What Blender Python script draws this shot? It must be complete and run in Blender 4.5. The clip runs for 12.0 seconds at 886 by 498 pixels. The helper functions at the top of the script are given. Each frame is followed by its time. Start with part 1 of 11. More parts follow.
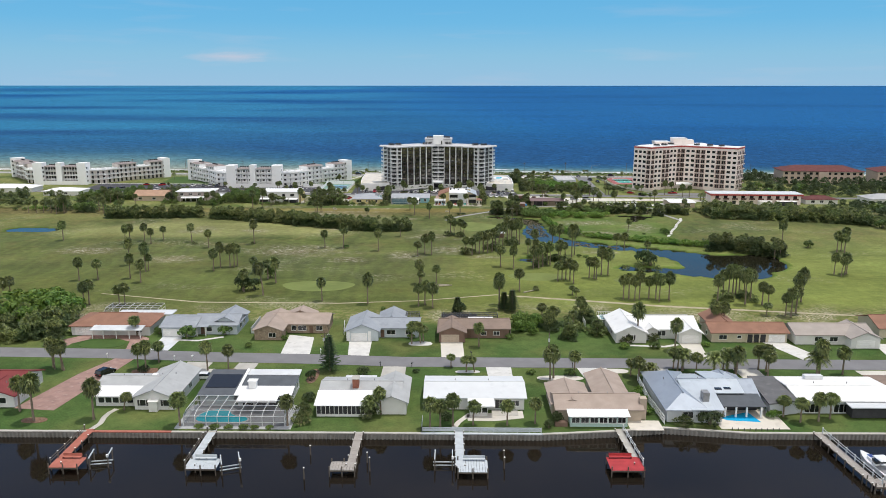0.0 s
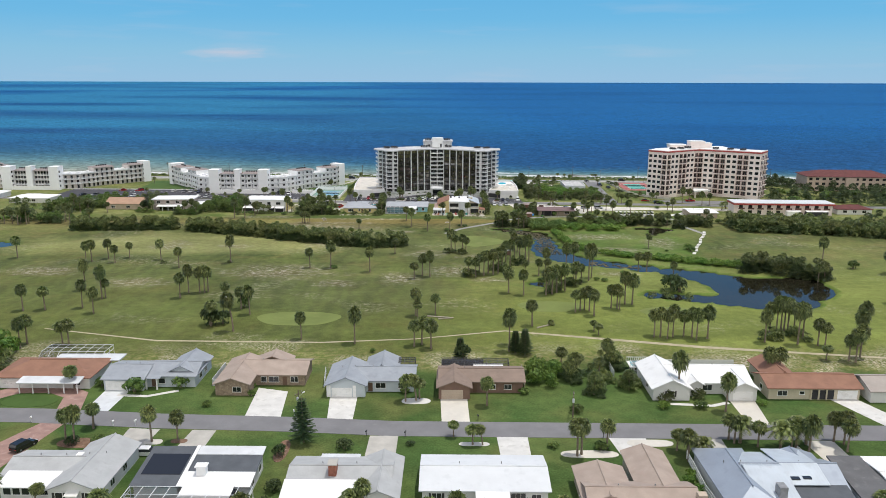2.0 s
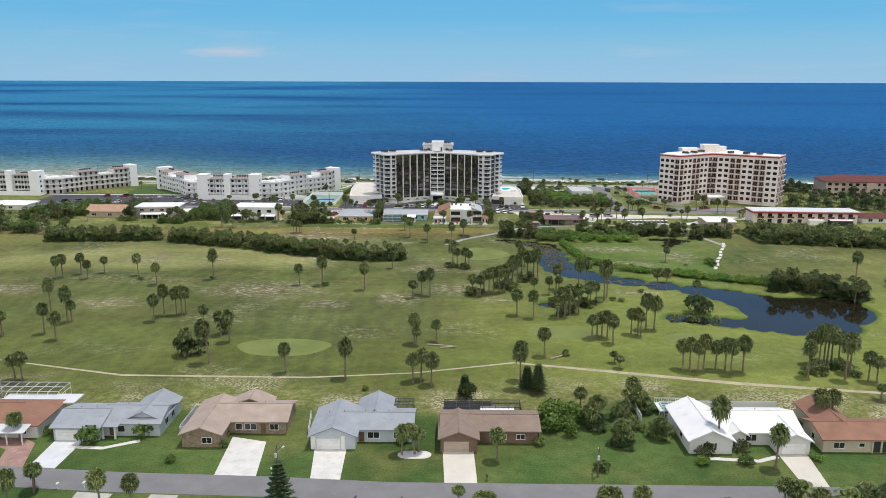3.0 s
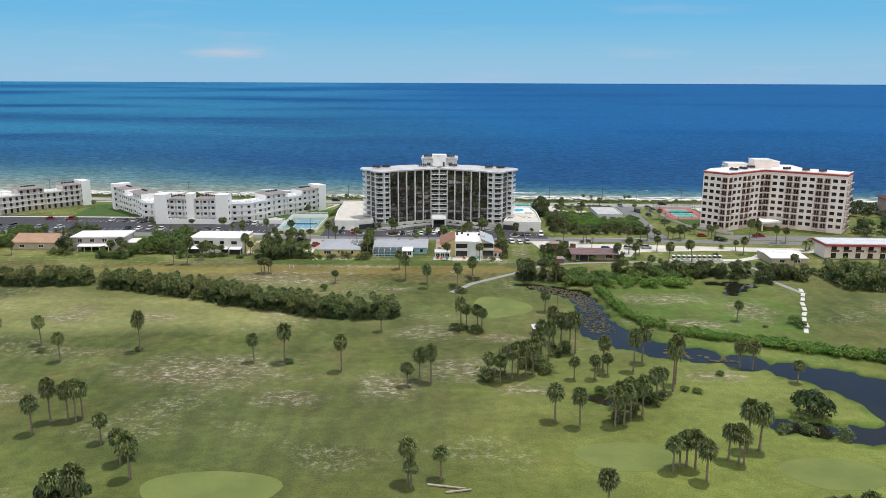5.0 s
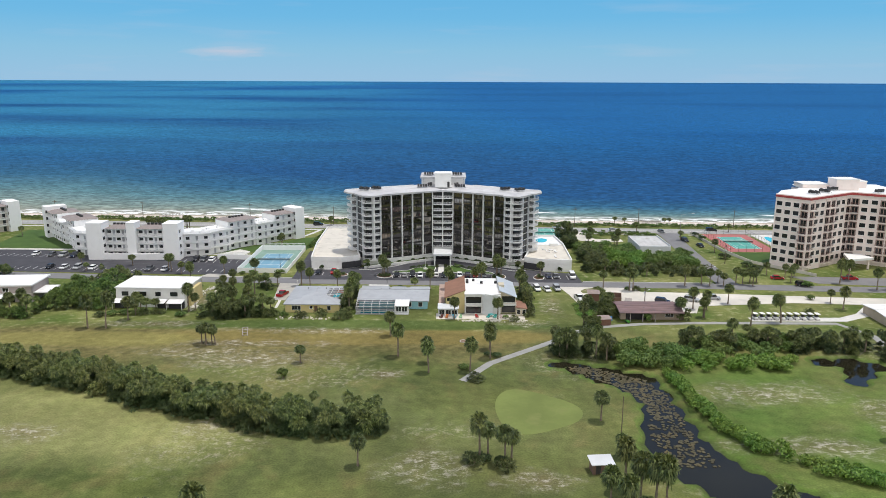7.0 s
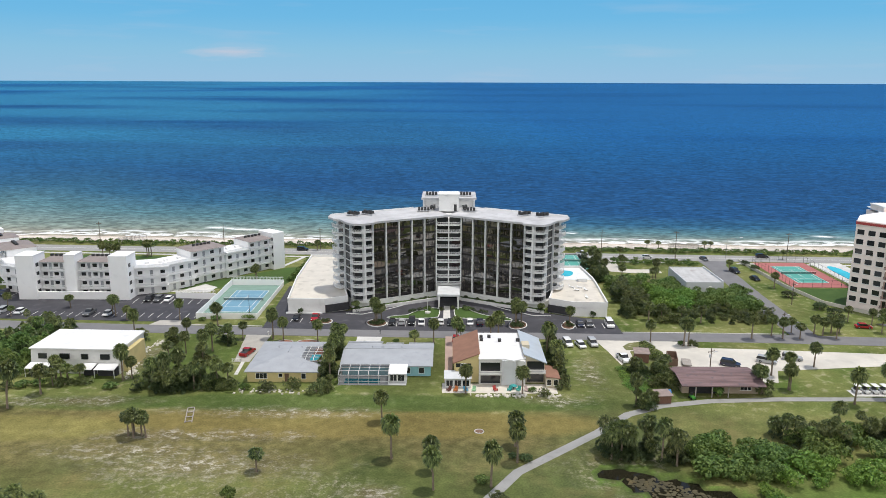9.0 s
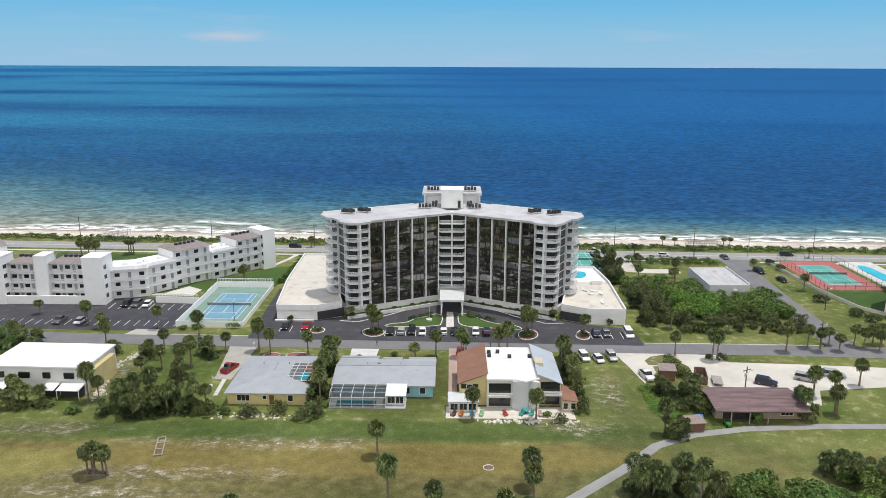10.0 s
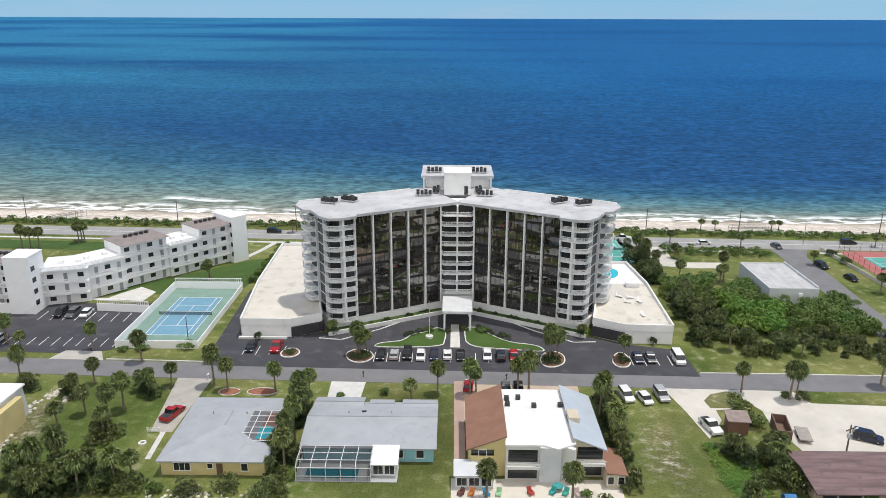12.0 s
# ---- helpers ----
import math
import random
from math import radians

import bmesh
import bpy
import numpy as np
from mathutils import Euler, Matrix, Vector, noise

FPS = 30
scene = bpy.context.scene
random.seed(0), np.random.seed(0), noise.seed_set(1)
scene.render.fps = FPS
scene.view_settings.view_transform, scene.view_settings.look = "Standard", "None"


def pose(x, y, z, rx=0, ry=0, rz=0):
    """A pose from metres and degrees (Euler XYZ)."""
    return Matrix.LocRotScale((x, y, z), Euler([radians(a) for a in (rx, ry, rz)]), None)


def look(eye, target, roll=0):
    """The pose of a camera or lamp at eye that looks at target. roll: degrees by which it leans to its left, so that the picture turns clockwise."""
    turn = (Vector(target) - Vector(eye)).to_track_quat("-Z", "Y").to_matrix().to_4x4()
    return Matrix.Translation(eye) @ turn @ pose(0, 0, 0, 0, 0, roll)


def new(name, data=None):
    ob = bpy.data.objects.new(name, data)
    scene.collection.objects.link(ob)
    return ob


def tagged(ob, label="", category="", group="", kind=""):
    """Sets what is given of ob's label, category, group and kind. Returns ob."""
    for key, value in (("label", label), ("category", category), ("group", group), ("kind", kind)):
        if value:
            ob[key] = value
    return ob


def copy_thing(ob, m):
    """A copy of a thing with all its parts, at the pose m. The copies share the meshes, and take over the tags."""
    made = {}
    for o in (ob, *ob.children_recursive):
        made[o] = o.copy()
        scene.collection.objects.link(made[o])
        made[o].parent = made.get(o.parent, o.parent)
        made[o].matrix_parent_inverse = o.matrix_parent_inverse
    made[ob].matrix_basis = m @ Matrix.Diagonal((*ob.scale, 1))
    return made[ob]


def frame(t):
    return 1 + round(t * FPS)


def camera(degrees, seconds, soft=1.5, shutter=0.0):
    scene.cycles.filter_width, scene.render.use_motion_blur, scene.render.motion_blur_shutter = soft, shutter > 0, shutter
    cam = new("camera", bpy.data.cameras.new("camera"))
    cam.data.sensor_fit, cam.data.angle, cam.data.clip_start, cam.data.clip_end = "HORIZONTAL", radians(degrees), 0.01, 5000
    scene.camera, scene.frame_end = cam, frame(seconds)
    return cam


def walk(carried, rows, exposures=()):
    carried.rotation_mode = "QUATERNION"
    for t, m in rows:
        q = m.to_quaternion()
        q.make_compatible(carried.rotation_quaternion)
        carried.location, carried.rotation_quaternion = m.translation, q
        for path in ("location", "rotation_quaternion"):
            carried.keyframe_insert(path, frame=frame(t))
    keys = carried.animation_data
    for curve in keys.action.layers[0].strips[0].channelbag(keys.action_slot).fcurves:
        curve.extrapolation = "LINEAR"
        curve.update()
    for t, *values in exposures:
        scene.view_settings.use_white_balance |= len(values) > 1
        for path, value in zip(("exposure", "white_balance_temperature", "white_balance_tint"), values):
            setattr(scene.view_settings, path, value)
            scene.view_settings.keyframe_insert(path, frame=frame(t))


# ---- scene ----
cam = camera(61.3, 12.0, 0.6)
PATH = [
    (0, -0.134, 0.729, 67.586, 0.640, -12.534, 0.021),
    (0.5, -0.231, 8.793, 67.905, 0.607, -12.590, 0.054),
    (1, -0.413, 17.521, 68.199, 0.577, -12.674, 0.084),
    (1.5, -0.674, 26.866, 68.468, 0.550, -12.736, 0.111),
    (2, -1.004, 36.730, 68.715, 0.526, -12.798, 0.134),
    (2.5, -1.396, 47.174, 68.940, 0.505, -12.826, 0.154),
    (4.5, -3.428, 110.635, 69.642, 0.453, -12.855, 0.208),
    (5, -4.013, 129.155, 69.773, 0.448, -12.765, 0.216),
    (5.5, -4.613, 148.363, 69.888, 0.446, -12.820, 0.222),
    (6, -5.220, 167.561, 69.989, 0.447, -12.827, 0.226),
    (6.5, -5.826, 186.592, 70.076, 0.451, -12.827, 0.228),
    (7, -6.424, 204.6, 70.150, 0.459, -12.86, 0.230),
    (9, -8.576, 257.625, 70.343, 0.519, -12.827, 0.224),
    (9.5, -9.015, 267.663, 70.370, 0.542, -13.209, 0.221),
    (10, -9.398, 277.752, 70.391, 0.569, -13.946, 0.218),
    (10.5, -9.718, 288.225, 70.407, 0.598, -14.709, 0.215),
    (11, -9.968, 298.659, 70.418, 0.630, -15.426, 0.211),
    (11.5, -10.138, 309.184, 70.425, 0.666, -16.322, 0.209),
    (12, -10.222, 320.450, 70.431, 0.704, -17.400, 0.206),
]
walk(cam, [(t, pose(x, y, z, 90 + pitch, 0, yaw) @ pose(0, 0, 0, 0, 0, roll)) for t, x, y, z, yaw, pitch, roll in PATH])

# ---- light and sky ----
SUN_WAY = Vector((0.22, 0.11, 1.0)).normalized()  # towards the sun, high in the south-east
world = bpy.data.worlds.new("sky")
scene.world = world
world.use_nodes = True


def sky_nodes(tree):
    n, l = tree.nodes, tree.links
    bg = n["Background"]
    sky = n.new("ShaderNodeTexSky")
    sky.sky_type, sky.sun_disc = "NISHITA", False
    sky.sun_elevation = math.asin(SUN_WAY.z)
    sky.sun_rotation = math.atan2(SUN_WAY.x, SUN_WAY.y)
    sky.altitude, sky.air_density, sky.dust_density, sky.ozone_density = 60, 1.0, 0.4, 2.0
    co = n.new("ShaderNodeTexCoord")
    sep = n.new("ShaderNodeSeparateXYZ")
    l.new(co.outputs["Generated"], sep.inputs[0])
    # the clear blue of the air low over the sea
    ramp = n.new("ShaderNodeValToRGB")
    ramp.color_ramp.elements[0].position, ramp.color_ramp.elements[0].color = 0.0, (2.9, 5.1, 7.2, 1)
    ramp.color_ramp.elements[1].position, ramp.color_ramp.elements[1].color = 0.55, (0.55, 1.65, 4.29, 1)
    for pos, col in ((0.035, (2.31, 5.00, 7.15, 1)), (0.075, (1.38, 4.51, 7.37, 1)), (0.14, (0.94, 3.96, 7.15, 1)), (0.3, (0.66, 2.42, 5.50, 1))):
        e = ramp.color_ramp.elements.new(pos)
        e.color = col
    l.new(sep.outputs["Z"], ramp.inputs[0])
    mix = n.new("ShaderNodeMix")
    mix.data_type = "RGBA"
    fade = n.new("ShaderNodeMapRange")
    fade.inputs["From Min"].default_value, fade.inputs["From Max"].default_value = 0.12, 0.5
    fade.inputs["To Min"].default_value, fade.inputs["To Max"].default_value = 0.95, 0.25
    l.new(sep.outputs["Z"], fade.inputs[0])
    l.new(fade.outputs[0], mix.inputs["Factor"])
    l.new(sky.outputs[0], mix.inputs["A"])
    l.new(ramp.outputs[0], mix.inputs["B"])
    # thin fair-weather cloud, streaks low over the horizon
    mapping = n.new("ShaderNodeMapping")
    mapping.inputs["Scale"].default_value = (3.2, 3.2, 30)
    mapping.inputs["Location"].default_value = (0.35, 0.2, 0.3)
    l.new(co.outputs["Generated"], mapping.inputs[0])
    noi = n.new("ShaderNodeTexNoise")
    noi.inputs["Scale"].default_value, noi.inputs["Detail"].default_value = 1.6, 6
    l.new(mapping.outputs[0], noi.inputs["Vector"])
    cr = n.new("ShaderNodeMapRange")
    cr.inputs["From Min"].default_value, cr.inputs["From Max"].default_value = 0.54, 0.8
    cr.inputs["To Max"].default_value = 0.3
    l.new(noi.outputs[0], cr.inputs[0])
    low = n.new("ShaderNodeMapRange")
    low.inputs["From Min"].default_value, low.inputs["From Max"].default_value = 0.3, 0.02
    l.new(sep.outputs["Z"], low.inputs[0])
    mul = n.new("ShaderNodeMath")
    mul.operation = "MULTIPLY"
    l.new(cr.outputs[0], mul.inputs[0])
    l.new(low.outputs[0], mul.inputs[1])
    # one small flat cloud bank far out
    sub = n.new("ShaderNodeVectorMath")
    sub.operation = "SUBTRACT"
    sub.inputs[1].default_value = Vector((-0.2745, 0.96, 0.0315)).normalized()
    l.new(co.outputs["Generated"], sub.inputs[0])
    warp = n.new("ShaderNodeVectorMath")
    warp.operation = "MULTIPLY"
    warp.inputs[1].default_value = (17, 8, 120)
    l.new(sub.outputs[0], warp.inputs[0])
    n2 = n.new("ShaderNodeTexNoise")
    n2.inputs["Scale"].default_value, n2.inputs["Detail"].default_value = 2.2, 8
    l.new(warp.outputs[0], n2.inputs["Vector"])
    ln = n.new("ShaderNodeVectorMath")
    ln.operation = "LENGTH"
    l.new(warp.outputs[0], ln.inputs[0])
    ad = n.new("ShaderNodeMath")
    ad.operation = "ADD"
    l.new(ln.outputs["Value"], ad.inputs[0])
    l.new(n2.outputs[0], ad.inputs[1])
    bank = n.new("ShaderNodeMapRange")
    bank.inputs["From Min"].default_value, bank.inputs["From Max"].default_value = 1.5, 0.6
    bank.inputs["To Max"].default_value = 0.7
    l.new(ad.outputs[0], bank.inputs[0])
    mx = n.new("ShaderNodeMath")
    mx.operation = "MAXIMUM"
    l.new(mul.outputs[0], mx.inputs[0])
    l.new(bank.outputs[0], mx.inputs[1])
    cl = n.new("ShaderNodeMix")
    cl.data_type = "RGBA"
    cl.inputs["B"].default_value = (5.4, 5.6, 6.6, 1)
    l.new(mx.outputs[0], cl.inputs["Factor"])
    l.new(mix.outputs["Result"], cl.inputs["A"])
    # fair-weather cumulus higher up, out at sea and inland
    n3 = n.new("ShaderNodeTexNoise")
    n3.inputs["Scale"].default_value, n3.inputs["Detail"].default_value = 2.6, 6
    l.new(co.outputs["Generated"], n3.inputs["Vector"])
    puff = n.new("ShaderNodeMapRange")
    puff.inputs["From Min"].default_value, puff.inputs["From Max"].default_value = 0.36, 0.5
    l.new(n3.outputs[0], puff.inputs[0])
    high = n.new("ShaderNodeMapRange")
    high.inputs["From Min"].default_value, high.inputs["From Max"].default_value = 0.34, 0.5
    high.inputs["To Max"].default_value = 0.35
    l.new(sep.outputs["Z"], high.inputs[0])
    # bright cloud low inland, unseen, added to fill the fronts facing the river
    inland = n.new("ShaderNodeMapRange")
    inland.inputs["From Min"].default_value, inland.inputs["From Max"].default_value = 0.1, -0.35
    l.new(sep.outputs["Y"], inland.inputs[0])
    skyline = n.new("ShaderNodeMapRange")
    skyline.inputs["From Min"].default_value, skyline.inputs["From Max"].default_value = 0.02, 0.12
    l.new(sep.outputs["Z"], skyline.inputs[0])
    heap = n.new("ShaderNodeMath")
    heap.operation = "MULTIPLY"
    l.new(inland.outputs[0], heap.inputs[0])
    l.new(skyline.outputs[0], heap.inputs[1])
    shoreward = n.new("ShaderNodeMapRange")
    shoreward.inputs["From Min"].default_value, shoreward.inputs["From Max"].default_value = 0.55, 0.15
    l.new(sep.outputs["Y"], shoreward.inputs[0])
    aloft = n.new("ShaderNodeMath")
    aloft.operation = "MULTIPLY"
    l.new(high.outputs[0], aloft.inputs[0])
    l.new(shoreward.outputs[0], aloft.inputs[1])
    both = n.new("ShaderNodeMath")
    both.operation = "MAXIMUM"
    l.new(heap.outputs[0], both.inputs[0])
    l.new(aloft.outputs[0], both.inputs[1])
    pm = n.new("ShaderNodeMath")
    pm.operation = "MULTIPLY"
    l.new(puff.outputs[0], pm.inputs[0])
    l.new(both.outputs[0], pm.inputs[1])
    cum = n.new("ShaderNodeMix")
    cum.data_type = "RGBA"
    cum.inputs["B"].default_value = (12.6, 12.2, 11.8, 1)
    l.new(pm.outputs[0], cum.inputs["Factor"])
    l.new(cl.outputs["Result"], cum.inputs["A"])
    l.new(cum.outputs["Result"], bg.inputs["Color"])
    bg.inputs["Strength"].default_value = 0.15


sky_nodes(world.node_tree)
sun_data = bpy.data.lights.new("sun", "SUN")
sun_data.energy, sun_data.angle, sun_data.color = 3.8, radians(0.6), (1.0, 0.95, 0.87)
sun = new("sun", sun_data)
sun.matrix_world = look(SUN_WAY * 900, (0, 0, 0))
scene.view_settings.exposure = -0.5

# ---- materials ----
MATS = {}


def nodes_of(m):
    m.use_nodes = True
    return m.node_tree.nodes, m.node_tree.links, m.node_tree.nodes["Principled BSDF"]


def noise_node(n, l, scale, detail=4, vec=None, stretch=None, coarse=0.5):
    if vec is None:
        vec = n.new("ShaderNodeNewGeometry").outputs["Position"]
    if stretch:
        mp = n.new("ShaderNodeMapping")
        mp.inputs["Scale"].default_value = stretch
        l.new(vec, mp.inputs[0])
        vec = mp.outputs[0]
    t = n.new("ShaderNodeTexNoise")
    t.inputs["Scale"].default_value, t.inputs["Detail"].default_value, t.inputs["Roughness"].default_value = scale, detail, coarse
    l.new(vec, t.inputs["Vector"])
    return t.outputs[0]


def rng(n, l, src, a, b, lo=0.0, hi=1.0):
    r = n.new("ShaderNodeMapRange")
    r.inputs["From Min"].default_value, r.inputs["From Max"].default_value = a, b
    r.inputs["To Min"].default_value, r.inputs["To Max"].default_value = lo, hi
    l.new(src, r.inputs[0])
    return r.outputs[0]


def blend(n, l, fac, a, b, how="MIX"):
    m = n.new("ShaderNodeMix")
    m.data_type, m.blend_type = "RGBA", how
    for key, v in (("Factor", fac), ("A", a), ("B", b)):
        if isinstance(v, (int, float)):
            m.inputs[key].default_value = v
        elif isinstance(v, tuple):
            m.inputs[key].default_value = (*v[:3], 1)
        else:
            l.new(v, m.inputs[key])
    return m.outputs["Result"]


def math_node(n, l, op, a, b):
    m = n.new("ShaderNodeMath")
    m.operation = op
    for i, v in enumerate((a, b)):
        if isinstance(v, (int, float)):
            m.inputs[i].default_value = v
        else:
            l.new(v, m.inputs[i])
    return m.outputs[0]


def paint(name, color, rough=0.7, vary=0.18, scale=0.6, spec=0.3, metal=0.0, bump=0.0, bump_scale=6.0, by_object=0.0, stretch=None, worn=None):
    """A coloured surface with blotches at two sizes, some grain, and stains of a second colour where worn is given."""
    if name in MATS:
        return MATS[name]
    m = MATS[name] = bpy.data.materials.new(name)
    n, l, p = nodes_of(m)
    dark = tuple(c * (1 - vary) for c in color)
    light = tuple(min(1, c * (1 + vary * 0.7)) for c in color)
    big = noise_node(n, l, scale, 4, stretch=stretch)
    c = blend(n, l, rng(n, l, big, 0.3, 0.7), dark, light)
    fine = noise_node(n, l, scale * 9, 3, stretch=stretch)
    c = blend(n, l, rng(n, l, fine, 0.35, 0.75, 0, 0.35), c, dark)
    if worn:
        w = noise_node(n, l, scale * 1.7, 7)
        c = blend(n, l, rng(n, l, w, 0.56, 0.72, 0, 0.8), c, worn)
    if by_object:
        oi = n.new("ShaderNodeObjectInfo")
        hsv = n.new("ShaderNodeHueSaturation")
        l.new(rng(n, l, oi.outputs["Random"], 0, 1, 1 - by_object, 1 + by_object), hsv.inputs["Value"])
        l.new(c, hsv.inputs["Color"])
        c = hsv.outputs["Color"]
    l.new(c, p.inputs["Base Color"])
    p.inputs["Roughness"].default_value, p.inputs["Metallic"].default_value = rough, metal
    p.inputs["Specular IOR Level"].default_value = spec
    if bump:
        b = n.new("ShaderNodeBump")
        b.inputs["Strength"].default_value, b.inputs["Distance"].default_value = bump, 0.05
        l.new(noise_node(n, l, bump_scale, 4, stretch=stretch), b.inputs["Height"])
        l.new(b.outputs[0], p.inputs["Normal"])
    return m


def leaf_paint(name, color, tip, vary=0.3, sheer=0.25, rough=0.55):
    """Leaves: each leaf and each plant a little different, with some light through them."""
    m = MATS[name] = bpy.data.materials.new(name)
    n, l, p = nodes_of(m)
    geo = n.new("ShaderNodeNewGeometry")
    oi = n.new("ShaderNodeObjectInfo")
    c = blend(n, l, geo.outputs["Random Per Island"], color, tip)
    hsv = n.new("ShaderNodeHueSaturation")
    l.new(rng(n, l, oi.outputs["Random"], 0, 1, 1 - vary, 1 + vary), hsv.inputs["Value"])
    l.new(rng(n, l, noise_node(n, l, 0.12, 2), 0.3, 0.7, 0.475, 0.515), hsv.inputs["Hue"])
    l.new(c, hsv.inputs["Color"])
    l.new(hsv.outputs["Color"], p.inputs["Base Color"])
    p.inputs["Roughness"].default_value, p.inputs["Specular IOR Level"].default_value = rough, 0.35
    tr = n.new("ShaderNodeBsdfTranslucent")
    l.new(hsv.outputs["Color"], tr.inputs["Color"])
    mx = n.new("ShaderNodeMixShader")
    mx.inputs[0].default_value = sheer
    l.new(p.outputs[0], mx.inputs[1])
    l.new(tr.outputs[0], mx.inputs[2])
    l.new(mx.outputs[0], n["Material Output"].inputs["Surface"])
    return m


def plain_glass(name, color, rough=0.05, spec=0.6):
    """Dark window glass with nothing lit behind it: smooth, mirrors the sky."""
    m = MATS[name] = bpy.data.materials.new(name)
    n, l, p = nodes_of(m)
    oi = n.new("ShaderNodeObjectInfo")
    c = blend(n, l, rng(n, l, oi.outputs["Random"], 0.2, 1), color, tuple(c * 2.2 + 0.012 for c in color))
    l.new(c, p.inputs["Base Color"])
    p.inputs["Roughness"].default_value, p.inputs["Specular IOR Level"].default_value = rough, spec
    return m


WHITE = paint("white_paint", (0.82, 0.82, 0.81), 0.6, 0.07, 0.35, worn=(0.62, 0.62, 0.6))
WHITE_ROOF = paint("white_roof_coat", (0.78, 0.78, 0.775), 0.6, 0.07, 0.25, worn=(0.66, 0.66, 0.65))
GREYWHITE = paint("weathered_white", (0.6, 0.62, 0.64), 0.7, 0.1, 0.3, worn=(0.48, 0.49, 0.5))
CREAM = paint("cream_deck", (0.64, 0.6, 0.53), 0.75, 0.1, 0.2, worn=(0.44, 0.41, 0.36))
CONCRETE = paint("concrete", (0.46, 0.44, 0.4), 0.85, 0.16, 0.4, bump=0.2, worn=(0.4, 0.38, 0.35))
PALE_CONCRETE = paint("pale_concrete", (0.62, 0.61, 0.585), 0.85, 0.12, 0.4, worn=(0.47, 0.46, 0.43))
ASPHALT = paint("old_asphalt", (0.195, 0.193, 0.2), 0.9, 0.12, 0.25, bump=0.2, bump_scale=20, worn=(0.21, 0.21, 0.215))
COAST_ASPHALT = paint("bleached_asphalt", (0.33, 0.325, 0.315), 0.9, 0.12, 0.2, bump=0.2, bump_scale=20, worn=(0.27, 0.265, 0.26))
FRESH_ASPHALT = paint("sealed_asphalt", (0.062, 0.062, 0.072), 0.85, 0.22, 0.2, worn=(0.1, 0.1, 0.11))
LINE = paint("road_line", (0.75, 0.75, 0.73), 0.7, 0.1, 2.0)
SAND_LOT = paint("shell_gravel", (0.6, 0.57, 0.51), 0.95, 0.14, 0.12, bump=0.3, worn=(0.46, 0.44, 0.4))
BRICK_PAVE = paint("brick_paving", (0.33, 0.21, 0.18), 0.85, 0.2, 0.5, worn=(0.4, 0.29, 0.26))
SOIL = paint("mulch", (0.2, 0.12, 0.08), 0.95, 0.3, 1.2, worn=(0.33, 0.26, 0.2))
GLASS = plain_glass("dark_glass", (0.012, 0.014, 0.016))
TOWER_GLASS = plain_glass("bronze_glass", (0.012, 0.010, 0.008), 0.015, 0.5)
TOWER_GLASS.node_tree.nodes["Principled BSDF"].inputs["IOR"].default_value = 2.35


def curtained(m):
    """Pale drawn curtains and blinds that show through the dark glass here and there."""
    n, l, p = m.node_tree.nodes, m.node_tree.links, m.node_tree.nodes["Principled BSDF"]
    folds = noise_node(n, l, 1.0, 4, stretch=(1.6, 1.6, 0.22))
    rooms = noise_node(n, l, 0.33, 3, stretch=(1, 1, 1.5))
    show = math_node(n, l, "MULTIPLY", rng(n, l, folds, 0.5, 0.55), rng(n, l, rooms, 0.5, 0.58))
    l.new(blend(n, l, math_node(n, l, "MULTIPLY", show, 0.8), p.inputs["Base Color"].links[0].from_socket, (0.2, 0.18, 0.145)), p.inputs["Base Color"])


curtained(TOWER_GLASS)
MESH = bpy.data.materials.new("insect_screen")
n_, l_, p_ = nodes_of(MESH)
p_.inputs["Base Color"].default_value, p_.inputs["Roughness"].default_value = (0.03, 0.03, 0.032, 1), 0.9
p_.inputs["Alpha"].default_value = 0.42
CAGE = paint("white_aluminium", (0.7, 0.71, 0.71), 0.45, 0.05, 1.0, metal=0.1)
# dark insect screen; the same near-black also paints the shade in openings
SCREEN_AND_SHADE = paint("screen_and_shade", (0.05, 0.05, 0.055), 0.9, 0.2, 1.0)
WOOD = paint("grey_timber", (0.36, 0.33, 0.3), 0.85, 0.2, 0.8, stretch=(1, 6, 1), worn=(0.27, 0.24, 0.22))
PILE = paint("dark_pile", (0.13, 0.11, 0.09), 0.85, 0.25, 1.5)
RED_WOOD = paint("red_stained_timber", (0.42, 0.15, 0.11), 0.75, 0.18, 0.8)
DARK_RED_WOOD = paint("crimson_timber", (0.4, 0.045, 0.05), 0.7, 0.2, 0.8)
WHITE_WOOD = paint("white_timber", (0.5, 0.54, 0.57), 0.7, 0.12, 0.8)
METAL = paint("grey_metal", (0.3, 0.3, 0.3), 0.5, 0.2, 1.5, metal=0.3)
DARK_METAL = paint("black_metal", (0.05, 0.05, 0.05), 0.5, 0.2, 2.0)
RUBBER = paint("tyre_rubber", (0.02, 0.02, 0.02), 0.9, 0.2, 3.0)
BARK = paint("palm_bark", (0.23, 0.185, 0.14), 0.95, 0.3, 2.0, bump=0.4)
POLE_WOOD = paint("pole_timber", (0.15, 0.12, 0.09), 0.9, 0.25, 2.0)
BRICK = paint("red_brick", (0.3, 0.12, 0.08), 0.85, 0.25, 1.5)

# ---- mesh helpers ----


